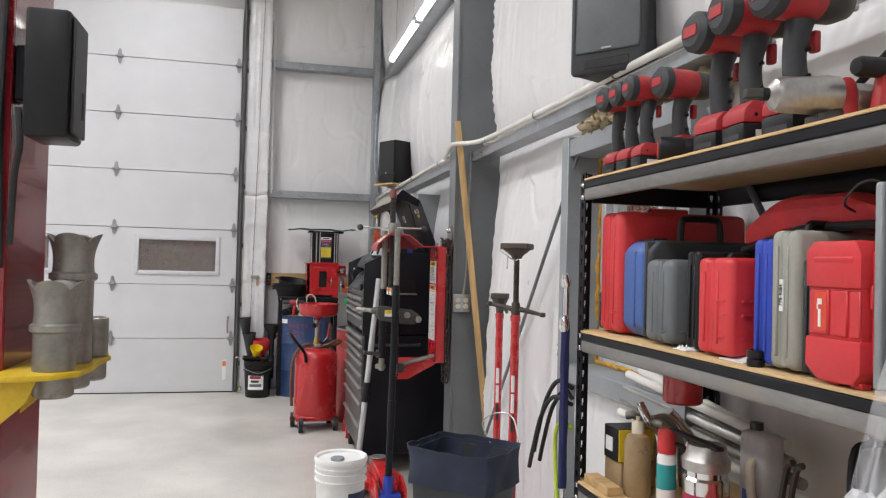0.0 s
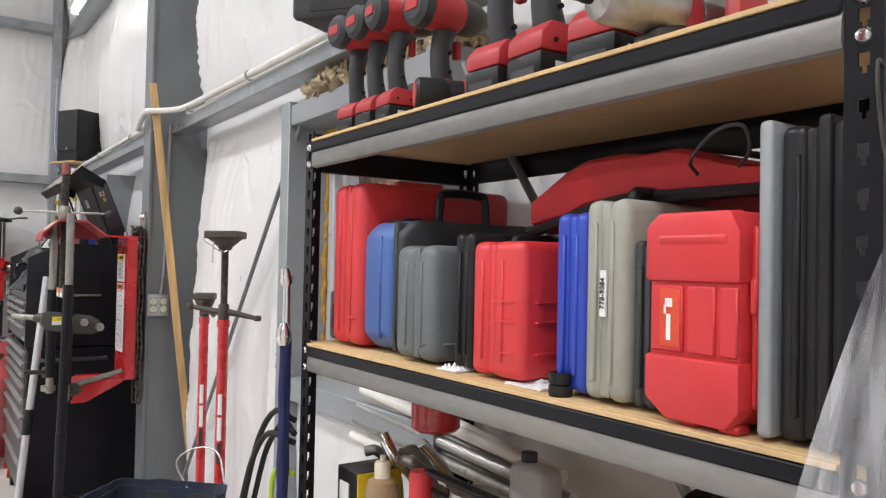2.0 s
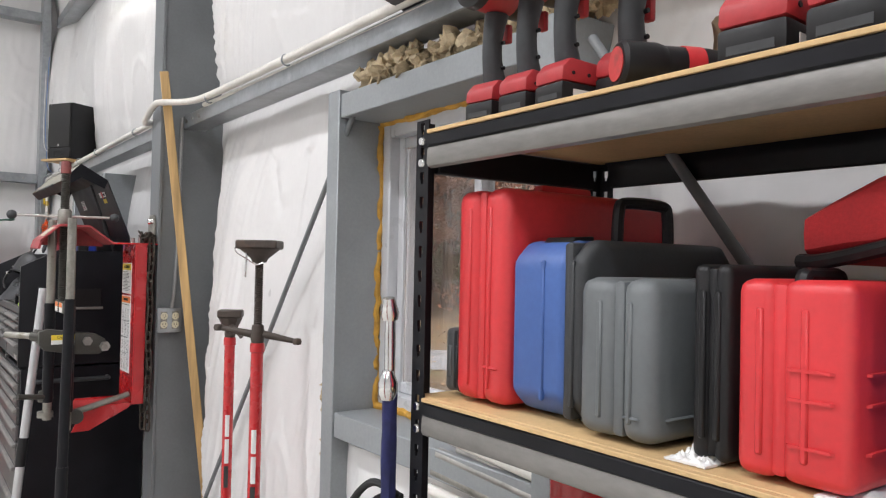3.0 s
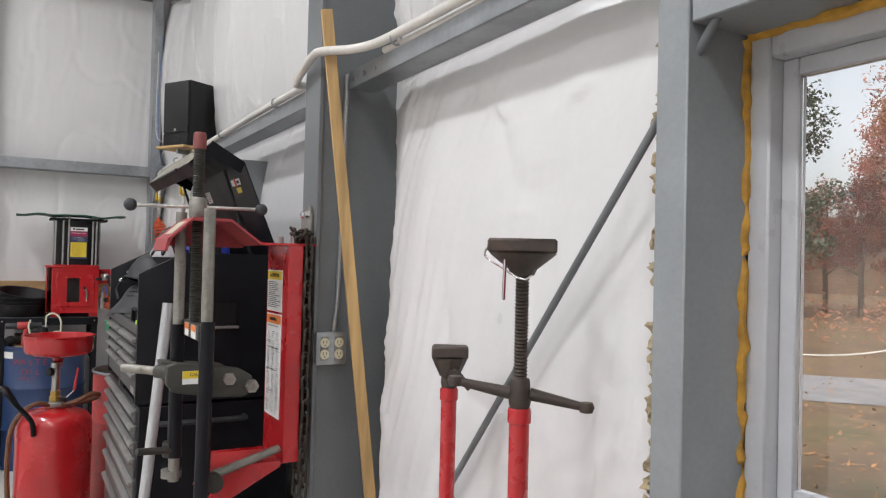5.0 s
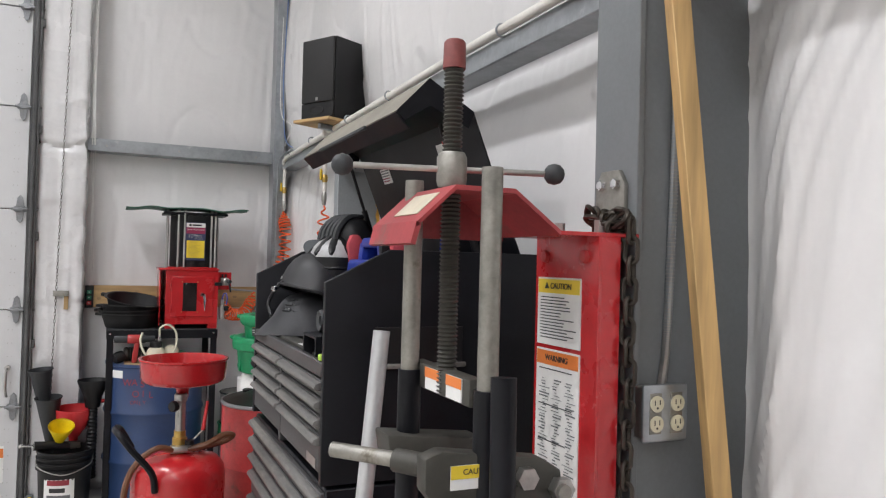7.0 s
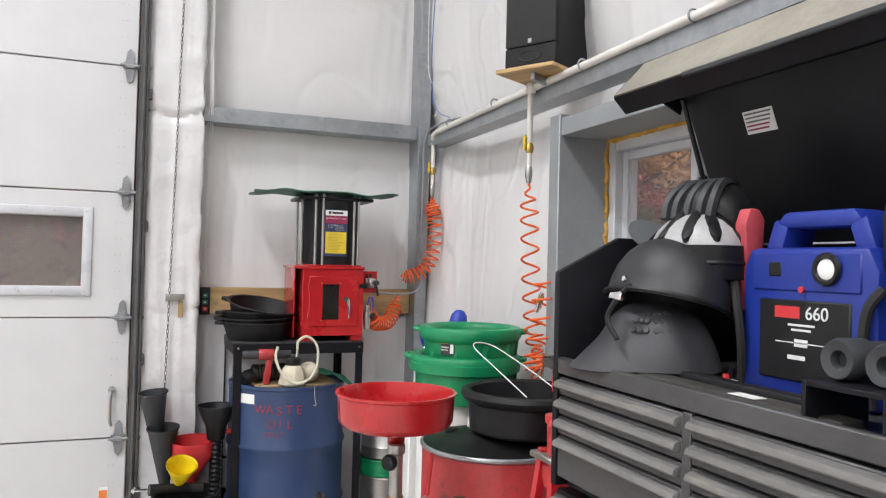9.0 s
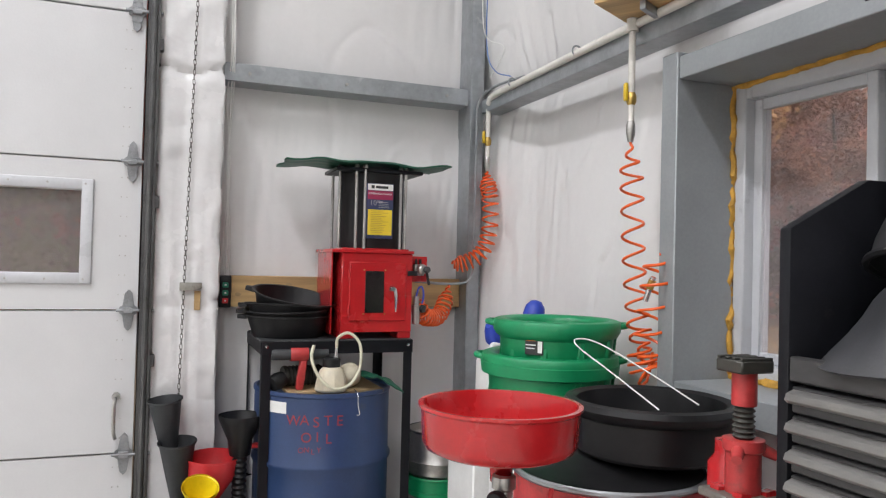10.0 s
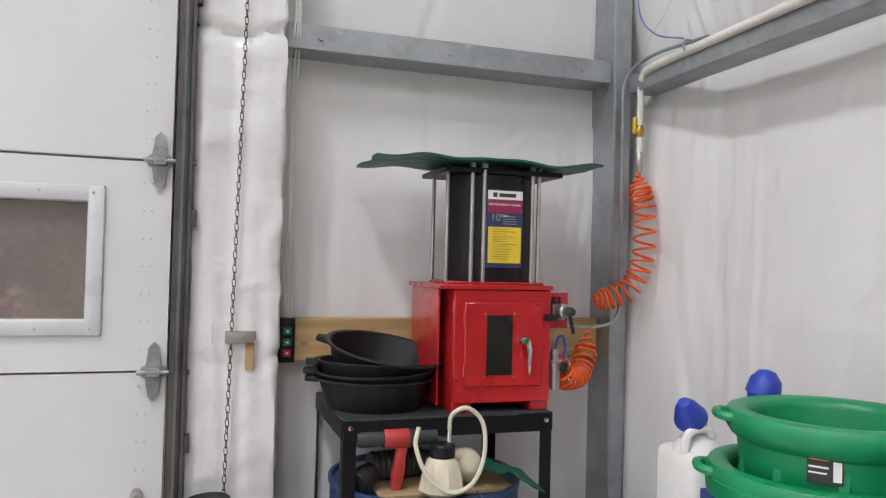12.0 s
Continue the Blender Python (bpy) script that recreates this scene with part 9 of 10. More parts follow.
for z0, z1, a0, a1, mm in ((0.205, 0.235, -2.2, -1.35, M_RED_INK), (0.165, 0.19, -2.1, -1.5, M_INK), (0.12, 0.15, -2.2, -1.3, M_GREY_PLASTIC)):
    ar = np.linspace(a0, a1, 12)
    part("label_print", prism([(0.1418 * math.cos(a), 8.35 + 0.1418 * math.sin(a)) for a in ar] + [(0.1405 * math.cos(a), 8.35 + 0.1405 * math.sin(a)) for a in ar[::-1]], "z", z0, z1), mm, lb, smooth=False)
part("bail", tube(smooth_path([(-0.15, 8.35, 0.35), (-0.13, 8.23, 0.31), (0.0, 8.185, 0.27), (0.13, 8.23, 0.31), (0.15, 8.35, 0.35)]), 0.003, 6), M_STEEL, b, "wire bail")


def funnel(name, at, tilt, r, h, tip, material, label, deep=0.3):
    f = thing(name, at, label, "funnel", "funnels")
    part("cone", lathe([(r + 0.004, 0.0), (r + 0.004, -0.006), (r, -0.008), (r - 0.004, -h * deep), (tip * 1.3, -h * 0.75), (tip, -h), (tip - 0.003, -h), (tip * 1.3 - 0.003, -h * 0.74), (r - 0.008, -h * deep), (r - 0.004, -0.002)], n=30), material, f, "", False)
    f.matrix_world = Matrix.Translation(at) @ pose(0, 0, 0, *tilt)
    return f


funnel("funnel", (-0.022, 8.28, 0.53), (28, 6, 0), 0.066, 0.17, 0.012, M_YELLOW, "bright yellow plastic funnel in the black pail", 0.12)
funnel("funnel", (0.035, 8.46, 0.60), (3, 0, 0), 0.105, 0.24, 0.02, M_RED_PLASTIC, "red plastic funnel with a deep rim", 0.28)
funnel("funnel", (-0.155, 8.50, 0.83), (4, -6, 0), 0.066, 0.32, 0.022, M_DARK_GREY, "tall dark grey cone funnel nested by the door", 0.05)
funnel("funnel", (-0.105, 8.45, 0.67), (6, -3, 0), 0.072, 0.36, 0.02, M_DARK_GREY, "tall dark grey cone funnel nested by the door", 0.05)
f = thing("funnel", (0.135, 8.42, 0.77), "large black funnel with a ribbed flexible spout", "funnel", "funnels")
part("bowl", lathe([(0.088, 0.0), (0.088, -0.012), (0.082, -0.03), (0.05, -0.10), (0.042, -0.16), (0.038, -0.165), (0.038, -0.1), (0.072, -0.03), (0.08, -0.002)], (0.135, 8.42, 0.77), 30), M_BLACK_PLASTIC, f)
part("spout", lathe([(0.03 - 0.005 * (i % 2), -0.16 - 0.011 * i) for i in range(40)], (0.135, 8.42, 0.77), 16), M_BLACK_PLASTIC, f, "ribbed spout")
k = thing("grease_gun", (-0.02, 8.30, 0.40), "black and silver grease gun lying across the pail", "grease gun")
part("barrel", cyl((-0.16, 8.30, 0.42), (0.02, 8.34, 0.40), 0.026, None, 16), M_BLACK_PLASTIC, k)
part("plunger", cyl((-0.225, 8.285, 0.428), (-0.16, 8.30, 0.42), 0.007, None, 8), M_CHROME, k)
part("plunger_grip", cyl((-0.228, 8.26, 0.43), (-0.222, 8.31, 0.428), 0.008, None, 8), M_CHROME, k)
part("head", box(0.01, 0.08, 8.32, 8.36, 0.385, 0.425, 0.008, None, 2), M_OLIVE, k)
t = thing("sensor", (-0.2, 8.58, 0.05), "small yellow-lensed door safety sensor by the track", "sensor")
part("housing", box(-0.215, -0.175, 8.55, 8.585, 0.03, 0.07, 0.004), M_GREY_PLASTIC, t)
part("lens", box(-0.205, -0.185, 8.547, 8.551, 0.04, 0.06, 0.002), M_YELLOW, t)
part("foot", box(-0.21, -0.18, 8.56, 8.58, 0.0, 0.03), M_STEEL, t)

# ---- red oil drainer ----
o = thing("oil_drainer", (0.50, 6.74, 0), "red rolling waste-oil drainer with a wide catch pan", "oil drainer")
OX, OY = 0.50, 6.74
AT = (OX, OY, 0)
part("tank", lathe([(0, 0.09), (0.17, 0.09), (0.182, 0.10), (0.186, 0.11), (0.186, 0.62), (0.18, 0.655), (0.155, 0.685), (0.09, 0.705), (0, 0.712)], AT, 44), M_RED_PAINT, o, "glossy red tank")
part("tank_seam", lathe([(0.186, 0.11), (0.190, 0.113), (0.190, 0.125), (0.186, 0.13)], AT, 44), M_RED_PAINT, o)
part("neck", lathe([(0.03, 0.70), (0.03, 0.77), (0.024, 0.775), (0.024, 0.80), (0, 0.80)], AT, 18), M_BRASS, o, "brass neck")
part("sight_tube", lathe([(0.02, 0.79), (0.02, 0.92), (0.026, 0.925), (0.026, 0.95), (0.02, 0.955)], AT, 18), M_STEEL, o)
part("clamp_knob", lathe([(0, 0.0), (0.022, 0.003), (0.024, 0.014), (0.02, 0.024), (0, 0.026)], n=14, m=Matrix.Translation((OX - 0.02, OY - 0.02, 0.905)) @ pose(0, 0, 0, 90, 0, -50)), M_BLACK_PLASTIC, o, "black clamp knob")
PR = 0.172
part("catch_pan", lathe([(0.02, 0.96), (0.05, 0.975), (PR - 0.03, 0.99), (PR - 0.008, 1.0), (PR, 1.015), (PR + 0.004, 1.085), (PR + 0.010, 1.09), (PR + 0.010, 1.096), (PR, 1.096), (PR - 0.004, 1.08), (PR - 0.012, 1.01), (0.02, 0.985), (0, 0.985)], (0.512, 6.79, 0), 52), M_RED_PAINT, o, "wide red catch pan")
part("pan_stem", lathe([(0.024, 0.93), (0.026, 0.965), (0.032, 0.985)], (0.508, 6.77, 0), 16), M_RED_PAINT, o)
part("valve", box(OX - 0.04, OX + 0.05, OY - 0.05, OY - 0.01, 0.715, 0.745, 0.006, None, 2), M_STEEL, o)
part("gauge", lathe([(0, 0.0), (0.018, 0.0), (0.018, 0.018), (0, 0.02)], (OX + 0.035, OY - 0.05, 0.75), 14), M_BLACK_PLASTIC, o)
part("hose", tube(smooth_path([(OX - 0.03, OY - 0.04, 0.73), (OX - 0.09, OY - 0.06, 0.745), (OX - 0.16, OY - 0.07, 0.70), (OX - 0.205, OY - 0.06, 0.60), (OX - 0.215, OY - 0.04, 0.4), (OX - 0.205, OY - 0.02, 0.2)]), 0.013, 8), mat("brown_hose", (0.16, 0.07, 0.035), 0.45, var=0.2, scale=14, bump=0.05), o, "brown rubber hose")
part("hose", tube(smooth_path([(OX + 0.03, OY - 0.04, 0.73), (OX + 0.10, OY - 0.05, 0.745), (OX + 0.17, OY - 0.03, 0.775), (OX + 0.215, OY + 0.0, 0.765), (OX + 0.18, OY + 0.03, 0.735), (OX + 0.08, OY + 0.01, 0.72)]), 0.013, 8), bpy.data.materials["brown_hose"], o, "brown rubber hose")
part("push_handle", tube(smooth_path([(OX - 0.10, OY - 0.165, 0.60), (OX - 0.115, OY - 0.185, 0.68), (OX - 0.19, OY - 0.21, 0.78), (OX - 0.235, OY - 0.2, 0.84), (OX - 0.25, OY - 0.12, 0.845), (OX - 0.23, OY - 0.05, 0.83), (OX - 0.185, OY - 0.03, 0.75)]), 0.013, 8), M_BLACK_STEEL, o, "bent black push handle")
part("red_lever", cyl((OX + 0.09, OY - 0.02, 0.80), (OX + 0.105, OY - 0.02, 0.92), 0.008, 0.006, 8), M_RED_PLASTIC, o, "red lever")
part("lever_rod", cyl((OX + 0.05, OY - 0.02, 0.76), (OX + 0.09, OY - 0.02, 0.80), 0.004, None, 8), M_STEEL, o)
part("undercarriage", box(OX - 0.17, OX + 0.17, OY - 0.10, OY + 0.10, 0.075, 0.095, 0.004), M_RED_PAINT, o)
for dx, dy in ((-0.13, -0.19), (0.17, -0.13), (-0.19, 0.08), (0.14, 0.18)):
    w = part("wheel", cyl((OX + dx - 0.018, OY + dy, 0.062), (OX + dx + 0.018, OY + dy, 0.062), 0.062, None, 24), M_RUBBER, o, "black rubber wheel")
    part("wheel_hub", cyl((OX + dx - 0.021, OY + dy, 0.062), (OX + dx + 0.021, OY + dy, 0.062), 0.03, None, 16), M_GREY_PLASTIC, w)
    part("wheel_fork", box(OX + dx - 0.026, OX + dx + 0.026, OY + dy * 0.7 - 0.02, OY + dy * 0.7 + 0.02, 0.06, 0.09, 0.003), M_RED_PAINT, o)

# ---- red drum with black pans, by the side wall ----
d = thing("oil_drain_drum", (0.965, 7.045, 0), "red steel oil drum with a black domed lid and bare rim", "drum")
AT = (0.965, 7.045, 0)
prof = [(0, 0.0), (0.25, 0.0), (0.256, 0.006)]
for z in (0.29, 0.57):
    prof += [(0.256, z - 0.016), (0.263, z), (0.256, z + 0.016)]
prof += [(0.256, 0.838), (0.252, 0.846), (0, 0.846)]
part("shell", lathe(prof, AT, 56), M_RED_WORN, d)
part("rim", lathe([(0.250, 0.842), (0.258, 0.844), (0.264, 0.850), (0.264, 0.857), (0.259, 0.862), (0.253, 0.861)], AT, 56), M_GALV, d, "bare steel rim")
part("lid", lathe([(0.0, 0.847), (0.249, 0.847), (0.2545, 0.860), (0.248, 0.8625), (0.238, 0.862), (0.17, 0.878), (0.11, 0.898), (0.07, 0.9045), (0, 0.9045)], AT, 56), M_BLACK_PLASTIC, d, "oily black lid")
part("bung", lathe([(0.0, 0.878), (0.026, 0.878), (0.026, 0.896), (0.02, 0.9), (0, 0.9)], (0.84, 7.14, -0.006), 16), M_BLACK_PLASTIC, d, "black screw plug")
p = thing("drain_pan", (1.06, 7.0, 0.88), "round black plastic drain pan with a thick rim", "drain pan")
AT = (1.06, 6.99, 0.905)
part("pan", lathe([(0, 0), (0.19, 0.0), (0.2, 0.01), (0.208, 0.10), (0.226, 0.112), (0.234, 0.128), (0.228, 0.142), (0.212, 0.146), (0.198, 0.138), (0.194, 0.11), (0.184, 0.016), (0, 0.01)], AT, 52), M_BLACK_PLASTIC, p)
part("wire_bail", tube(smooth_path([(0.99, 6.86, 1.045), (0.95, 7.02, 1.12), (0.93, 7.16, 1.175), (0.96, 7.2, 1.19), (1.02, 7.17, 1.175), (1.10, 7.02, 1.1), (1.14, 6.89, 1.045)], 8), 0.0022, 6), M_WHITE_PLASTIC, p, "white wire bail")
part("clear_bottle_neck", cyl((0.905, 7.12, 0.88), (0.905, 7.12, 0.93), 0.014, None, 12), M_PIPE, p)

# ---- green drain pans ----
for k, (x, y, z, r, h, lab) in enumerate(((1.05, 7.53, 0.92, 0.212, 0.19, "green plastic oil pan with moulded handles"), (1.065, 7.515, 1.06, 0.195, 0.165, "green plastic oil pan nested in another"))):
    g = thing("oil_pan", (x, y, z), lab, "oil pan", "green oil pans")
    part("tub", lathe([(0, 0), (r - 0.022, 0), (r - 0.014, 0.012), (r - 0.004, h - 0.062), (r + 0.008, h - 0.054), (r + 0.018, h - 0.038), (r + 0.02, h - 0.014), (r + 0.014, h - 0.003), (r + 0.002, h + 0.001), (r - 0.018, h - 0.001), (r - 0.028, h - 0.008), (r - 0.032, h - 0.02), (r - 0.034, 0.02), (0, 0.012)], (x, y, z), 52), M_GREEN, g)
    if k == 0:
        part("lip_band", lathe([(r + 0.003, h - 0.07), (r + 0.018, h - 0.066), (r + 0.022, h - 0.03), (r + 0.016, h - 0.026), (r + 0.006, h - 0.028)], (x, y, z), 52), M_GREEN, g)
    for q in range(10):
        a = q * 2 * math.pi / 10 + 0.2
        part("rib", box(-0.012, 0.012, -0.006, 0.006, 0.0, h - 0.05, 0.004, Matrix.Translation((x + (r - 0.008) * math.cos(a), y + (r - 0.008) * math.sin(a), z + 0.01)) @ pose(0, 0, 0, 0, 6, 0) @ pose(0, 0, 0, 0, 0, math.degrees(a) + 90)), M_GREEN, g)
    for a in (-0.5, 2.6):
        part("handle", tube(smooth_path([(x + r * math.cos(a - 0.25), y + r * math.sin(a - 0.25), z + h - 0.02), (x + (r + 0.035) * math.cos(a - 0.12), y + (r + 0.035) * math.sin(a - 0.12), z + h - 0.016), (x + (r + 0.035) * math.cos(a + 0.12), y + (r + 0.035) * math.sin(a + 0.12), z + h - 0.016), (x + r * math.cos(a + 0.25), y + r * math.sin(a + 0.25), z + h - 0.02)]), 0.010, 8), M_GREEN, g)
    ar = np.linspace(-2.62, -2.3, 8) if k else np.linspace(-1.75, -1.3, 8)
    z0, z1 = (z + 0.06, z + 0.118) if k else (z + 0.025, z + 0.085)
    rl = r - 0.004 if k else r - 0.012
    lb = part("label", prism([(x + (rl + 0.002) * math.cos(a), y + (rl + 0.002) * math.sin(a)) for a in ar] + [(x + (rl - 0.004) * math.cos(a), y + (rl - 0.004) * math.sin(a)) for a in ar[::-1]], "z", z0, z1), M_INK if k else M_YELLOW_PAINT, g, "dark printed label with a bar code", smooth=False)
    for m0, m1, f0, f1, mm in (((0.72, 0.95, 0.12, 0.75, M_PAPER), (0.05, 0.6, 0.75, 0.85, M_ORANGE_INK), (0.05, 0.6, 0.5, 0.56, M_PAPER), (0.05, 0.55, 0.32, 0.37, M_PAPER)) if k else ((0.05, 0.95, 0.0, 0.55, M_RED_PLASTIC), (0.05, 0.95, 0.6, 1.0, M_INK))):
        a2 = np.linspace(ar[0] + (ar[-1] - ar[0]) * m0, ar[0] + (ar[-1] - ar[0]) * m1, 6)
        part("label_print", prism([(x + (rl + 0.0035) * math.cos(a), y + (rl + 0.0035) * math.sin(a)) for a in a2] + [(x + (rl + 0.001) * math.cos(a), y + (rl + 0.001) * math.sin(a)) for a in a2[::-1]], "z", z0 + (z1 - z0) * f0, z0 + (z1 - z0) * f1), mm, lb, smooth=False)
# what the green pans stand on: a white barrel
t = thing("fluid_barrel", (1.04, 7.56, 0), "white plastic fluid barrel behind the drain pans", "barrel")
part("body", lathe([(0, 0), (0.165, 0), (0.175, 0.012), (0.175, 0.86), (0.165, 0.9), (0.15, 0.92), (0, 0.92)], (1.04, 7.56, 0), 40), M_WHITE_PLASTIC, t)
part("hoop", lathe([(0.175, 0.45), (0.181, 0.455), (0.181, 0.47), (0.175, 0.475)], (1.04, 7.56, 0), 40), M_WHITE_PLASTIC, t)


def jug(x, y, z, cap_turn, label):
    j = thing("fluid_jug", (x, y, z), label, "jug", "white jugs")
    part("body", box(x - 0.075, x + 0.075, y - 0.09, y + 0.09, z, z + 0.24, 0.03, None, 3), M_WHITE_PLASTIC, j)
    part("shoulder", lathe([(0.07, 0.225), (0.05, 0.26), (0.028, 0.275), (0.024, 0.29), (0, 0.29)], (x, y, z), 24), M_WHITE_PLASTIC, j)
    part("handle", tube(smooth_path([(x - 0.06, y - 0.03, z + 0.235), (x - 0.05, y - 0.035, z + 0.285), (x + 0.0, y - 0.035, z + 0.295), (x + 0.03, y - 0.03, z + 0.27)]), 0.012, 8), M_WHITE_PLASTIC, j)
    R = Matrix.Translation((x - 0.01, y, z + 0.30)) @ pose(0, 0, 0, *cap_turn)
    part("blue_cap", lathe([(0, 0.095), (0.016, 0.092), (0.03, 0.07), (0.044, 0.03), (0.044, 0.022), (0.034, 0.02), (0.032, -0.02), (0, -0.02)], n=22, m=R), M_BLUE_PLASTIC, j, "blue spout cap")
    part("label", box(x - 0.055, x + 0.055, y - 0.093, y - 0.0895, z + 0.05, z + 0.16, 0.001), M_BLUE_CASE, j, "blue and white label", smooth=False)
    return j


single("jug_crate", box(0.94, 1.24, 7.90, 8.16, 0.0, 0.80, 0.006), M_WHITE_PLASTIC, "plain white carton under the jugs", "carton", (1.1, 8.0, 0))
jug(1.085, 7.99, 0.80, (20, -40, 0), "white plastic fluid jug with a blue spout cap")
t = thing("fluid_jug", (1.14, 7.80, 0.92), "white jug with an upright blue spout cap", "jug", "white jugs")
part("body", box(1.08, 1.20, 7.76, 7.86, 0.0, 1.16, 0.03, None, 3), M_WHITE_PLASTIC, t)
part("blue_cap", lathe([(0, 0.115), (0.02, 0.11), (0.036, 0.09), (0.042, 0.055), (0.036, 0.05), (0.03, 0.0), (0, 0.0)], n=22, m=Matrix.Translation((1.12, 7.80, 1.16)) @ pose(0, 0, 0, 8, 6, 0)), M_BLUE_PLASTIC, t, "blue spout cap")

# ---- red jack stand ----
j = thing("jack_stand", (0.87, 6.44, 0), "worn red jack stand with a screw-out saddle", "jack stand")
JX, JY = 0.87, 6.44
for sx, sy in ((-1, -1), (1, -1), (1, 1), (-1, 1)):
    part("leg", tube([(JX + 0.03 * sx, JY + 0.03 * sy, 0.98), (JX + 0.13 * sx, JY + 0.13 * sy, 0.0)], 0.017, 4), M_RED_PAINT, j)
part("neck", lathe([(0.04, 0.88), (0.046, 0.90), (0.046, 0.94), (0.034, 0.95), (0.034, 1.05), (0.04, 1.055), (0.04, 1.075), (0, 1.075)], (JX, JY, 0), 20), M_RED_WORN, j, "worn red neck")
part("collar_plate", box(JX - 0.06, JX + 0.06, JY - 0.06, JY + 0.06, 0.955, 0.972, 0.004), M_WORN_STEEL, j)
for k in (-1, 1):
    part("spin_lug", cyl((JX + 0.02 * k, JY - 0.01, 1.062), (JX + 0.05 * k, JY - 0.036, 1.045), 0.014, 0.010, 12), M_RED_WORN, j)
prof = [(0, 1.07)] + [(0.017 + 0.005 * (i % 2), 1.075 + 0.005 * i) for i in range(15)] + [(0, 1.15)]
part("screw", lathe(prof, (JX, JY, 0), 16), M_OLIVE, j)
part("ram", cyl((JX, JY, 1.14), (JX, JY, 1.205), 0.024, None, 16), M_RED_WORN, j)
part("saddle", box(JX - 0.04, JX + 0.04, JY - 0.036, JY + 0.036, 1.205, 1.23, 0.003), M_OLIVE, j, "grimy saddle block")
for k in range(4):
    part("saddle_ridge", box(JX - 0.038, JX + 0.038, JY - 0.034 + 0.02 * k, JY - 0.026 + 0.02 * k, 1.23, 1.235, 0.001), M_OLIVE, j)
part("base_ring", tube([(JX + 0.13 * sx, JY + 0.13 * sy, 0.2) for sx, sy in ((-0.85, -0.85), (0.85, -0.85), (0.85, 0.85), (-0.85, 0.85))], 0.008, 4, True), M_RED_PAINT, j)
single("jack_bottle", lathe([(0, 0), (0.045, 0.0), (0.045, 0.98), (0.03, 1.0), (0.03, 1.03), (0, 1.03)], (0.98, 6.60, 0), 22), M_RED_PAINT, "glossy red cylinder standing behind the jack stand", "cylinder", (0.98, 6.60, 0))


# ---- loudspeakers ----
def speaker(at, rot, w, d, h, label, woofer=True, tilt=0.0, shelf=False):
    """A two-way box: cabinet, proud dark grille and a port."""
    s = thing("loudspeaker", at, label, "loudspeaker", "loudspeakers", rot)
    part("cabinet", box(-w / 2, w / 2, -d / 2 + 0.015, d / 2, 0, h, 0.006, None, 2), M_BLACK_PLASTIC, s, "", False)
    part("grille", box(-w / 2 + 0.004, w / 2 - 0.004, -d / 2, -d / 2 + 0.014, h * 0.2, h - 0.004, 0.006, None, 2), M_RUBBER, s, "black cloth grille", False)
    part("baffle", box(-w / 2 + 0.002, w / 2 - 0.002, -d / 2 + 0.004, -d / 2 + 0.0155, 0.003, h * 0.2 - 0.002, 0.003), M_BLACK_PLASTIC, s, "", False)
    part("badge", box(-0.008, 0.008, -d / 2 - 0.001, -d / 2 + 0.003, h * 0.22, h * 0.26), M_STEEL, s, "small metal badge", False)
    part("port", lathe([(0.03, 0), (0.036, 0.003), (0.038, 0.0)], n=18, m=pose(0, -d / 2 + 0.003, h * 0.1, 90, 0, 0), sx=1.4, sy=0.6), M_RUBBER, s, "", False)
    if tilt:
        s.matrix_world = s.matrix_world @ pose(0, 0, 0, tilt, 0, 0)
    return s


speaker((1.26, 7.27, 2.252), -60, 0.235, 0.25, 0.415, "black bookshelf loudspeaker on a small board by the corner")
t = thing("speaker_shelf", (1.25, 7.28, 2.24), "small raw board carrying the loudspeaker", "board")
part("plank", box(-0.14, 0.12, -0.15, 0.12, 0.0, 0.016, 0.002), M_BOARD, t, "", False)
t.matrix_world = pose(1.255, 7.26, 2.231, 0, 0, -60)
part("bracket", box(-0.01, 0.01, -0.1, 0.16, -0.03, -0.001, 0.002), M_GALV, t, "", False)
# the larger one over the shelving
s = thing("loudspeaker", (1.33, 2.63, 2.215), "large dark grey moulded loudspeaker mounted high on the wall", "loudspeaker", "loudspeakers", rot=-52)
w, dd, h = 0.30, 0.26, 0.44
part("cabinet", prism([(-w / 2, -dd / 2 + 0.02), (w / 2, -dd / 2 + 0.02), (w / 2 - 0.05, dd / 2), (-w / 2 + 0.05, dd / 2)], "z", 0, h, 0.014), M_DARK_GREY, s, "", False)
part("front", box(-w / 2 - 0.004, w / 2 + 0.004, -dd / 2 - 0.012, -dd / 2 + 0.022, -0.004, h + 0.004, 0.02, None, 3), M_DARK_GREY, s, "moulded front frame", False)
part("grille", box(-w / 2 + 0.018, w / 2 - 0.018, -dd / 2 - 0.016, -dd / 2 - 0.008, 0.075, h - 0.02, 0.012, None, 2), M_GREY_PLASTIC, s, "dark steel grille", False)
part("port", box(-0.09, 0.09, -dd / 2 - 0.0145, -dd / 2 - 0.01, 0.015, 0.05, 0.002), M_RUBBER, s, "black port slot", False)
part("badge", box(-0.02, 0.02, -dd / 2 - 0.0175, -dd / 2 - 0.015, 0.083, 0.09), M_STEEL, s, "", False)
part("bracket", box(-0.02, 0.02, dd / 2 - 0.02, dd / 2 + 0.07, 0.1, 0.2, 0.004), M_BLACK_STEEL, s, "black wall bracket", False)

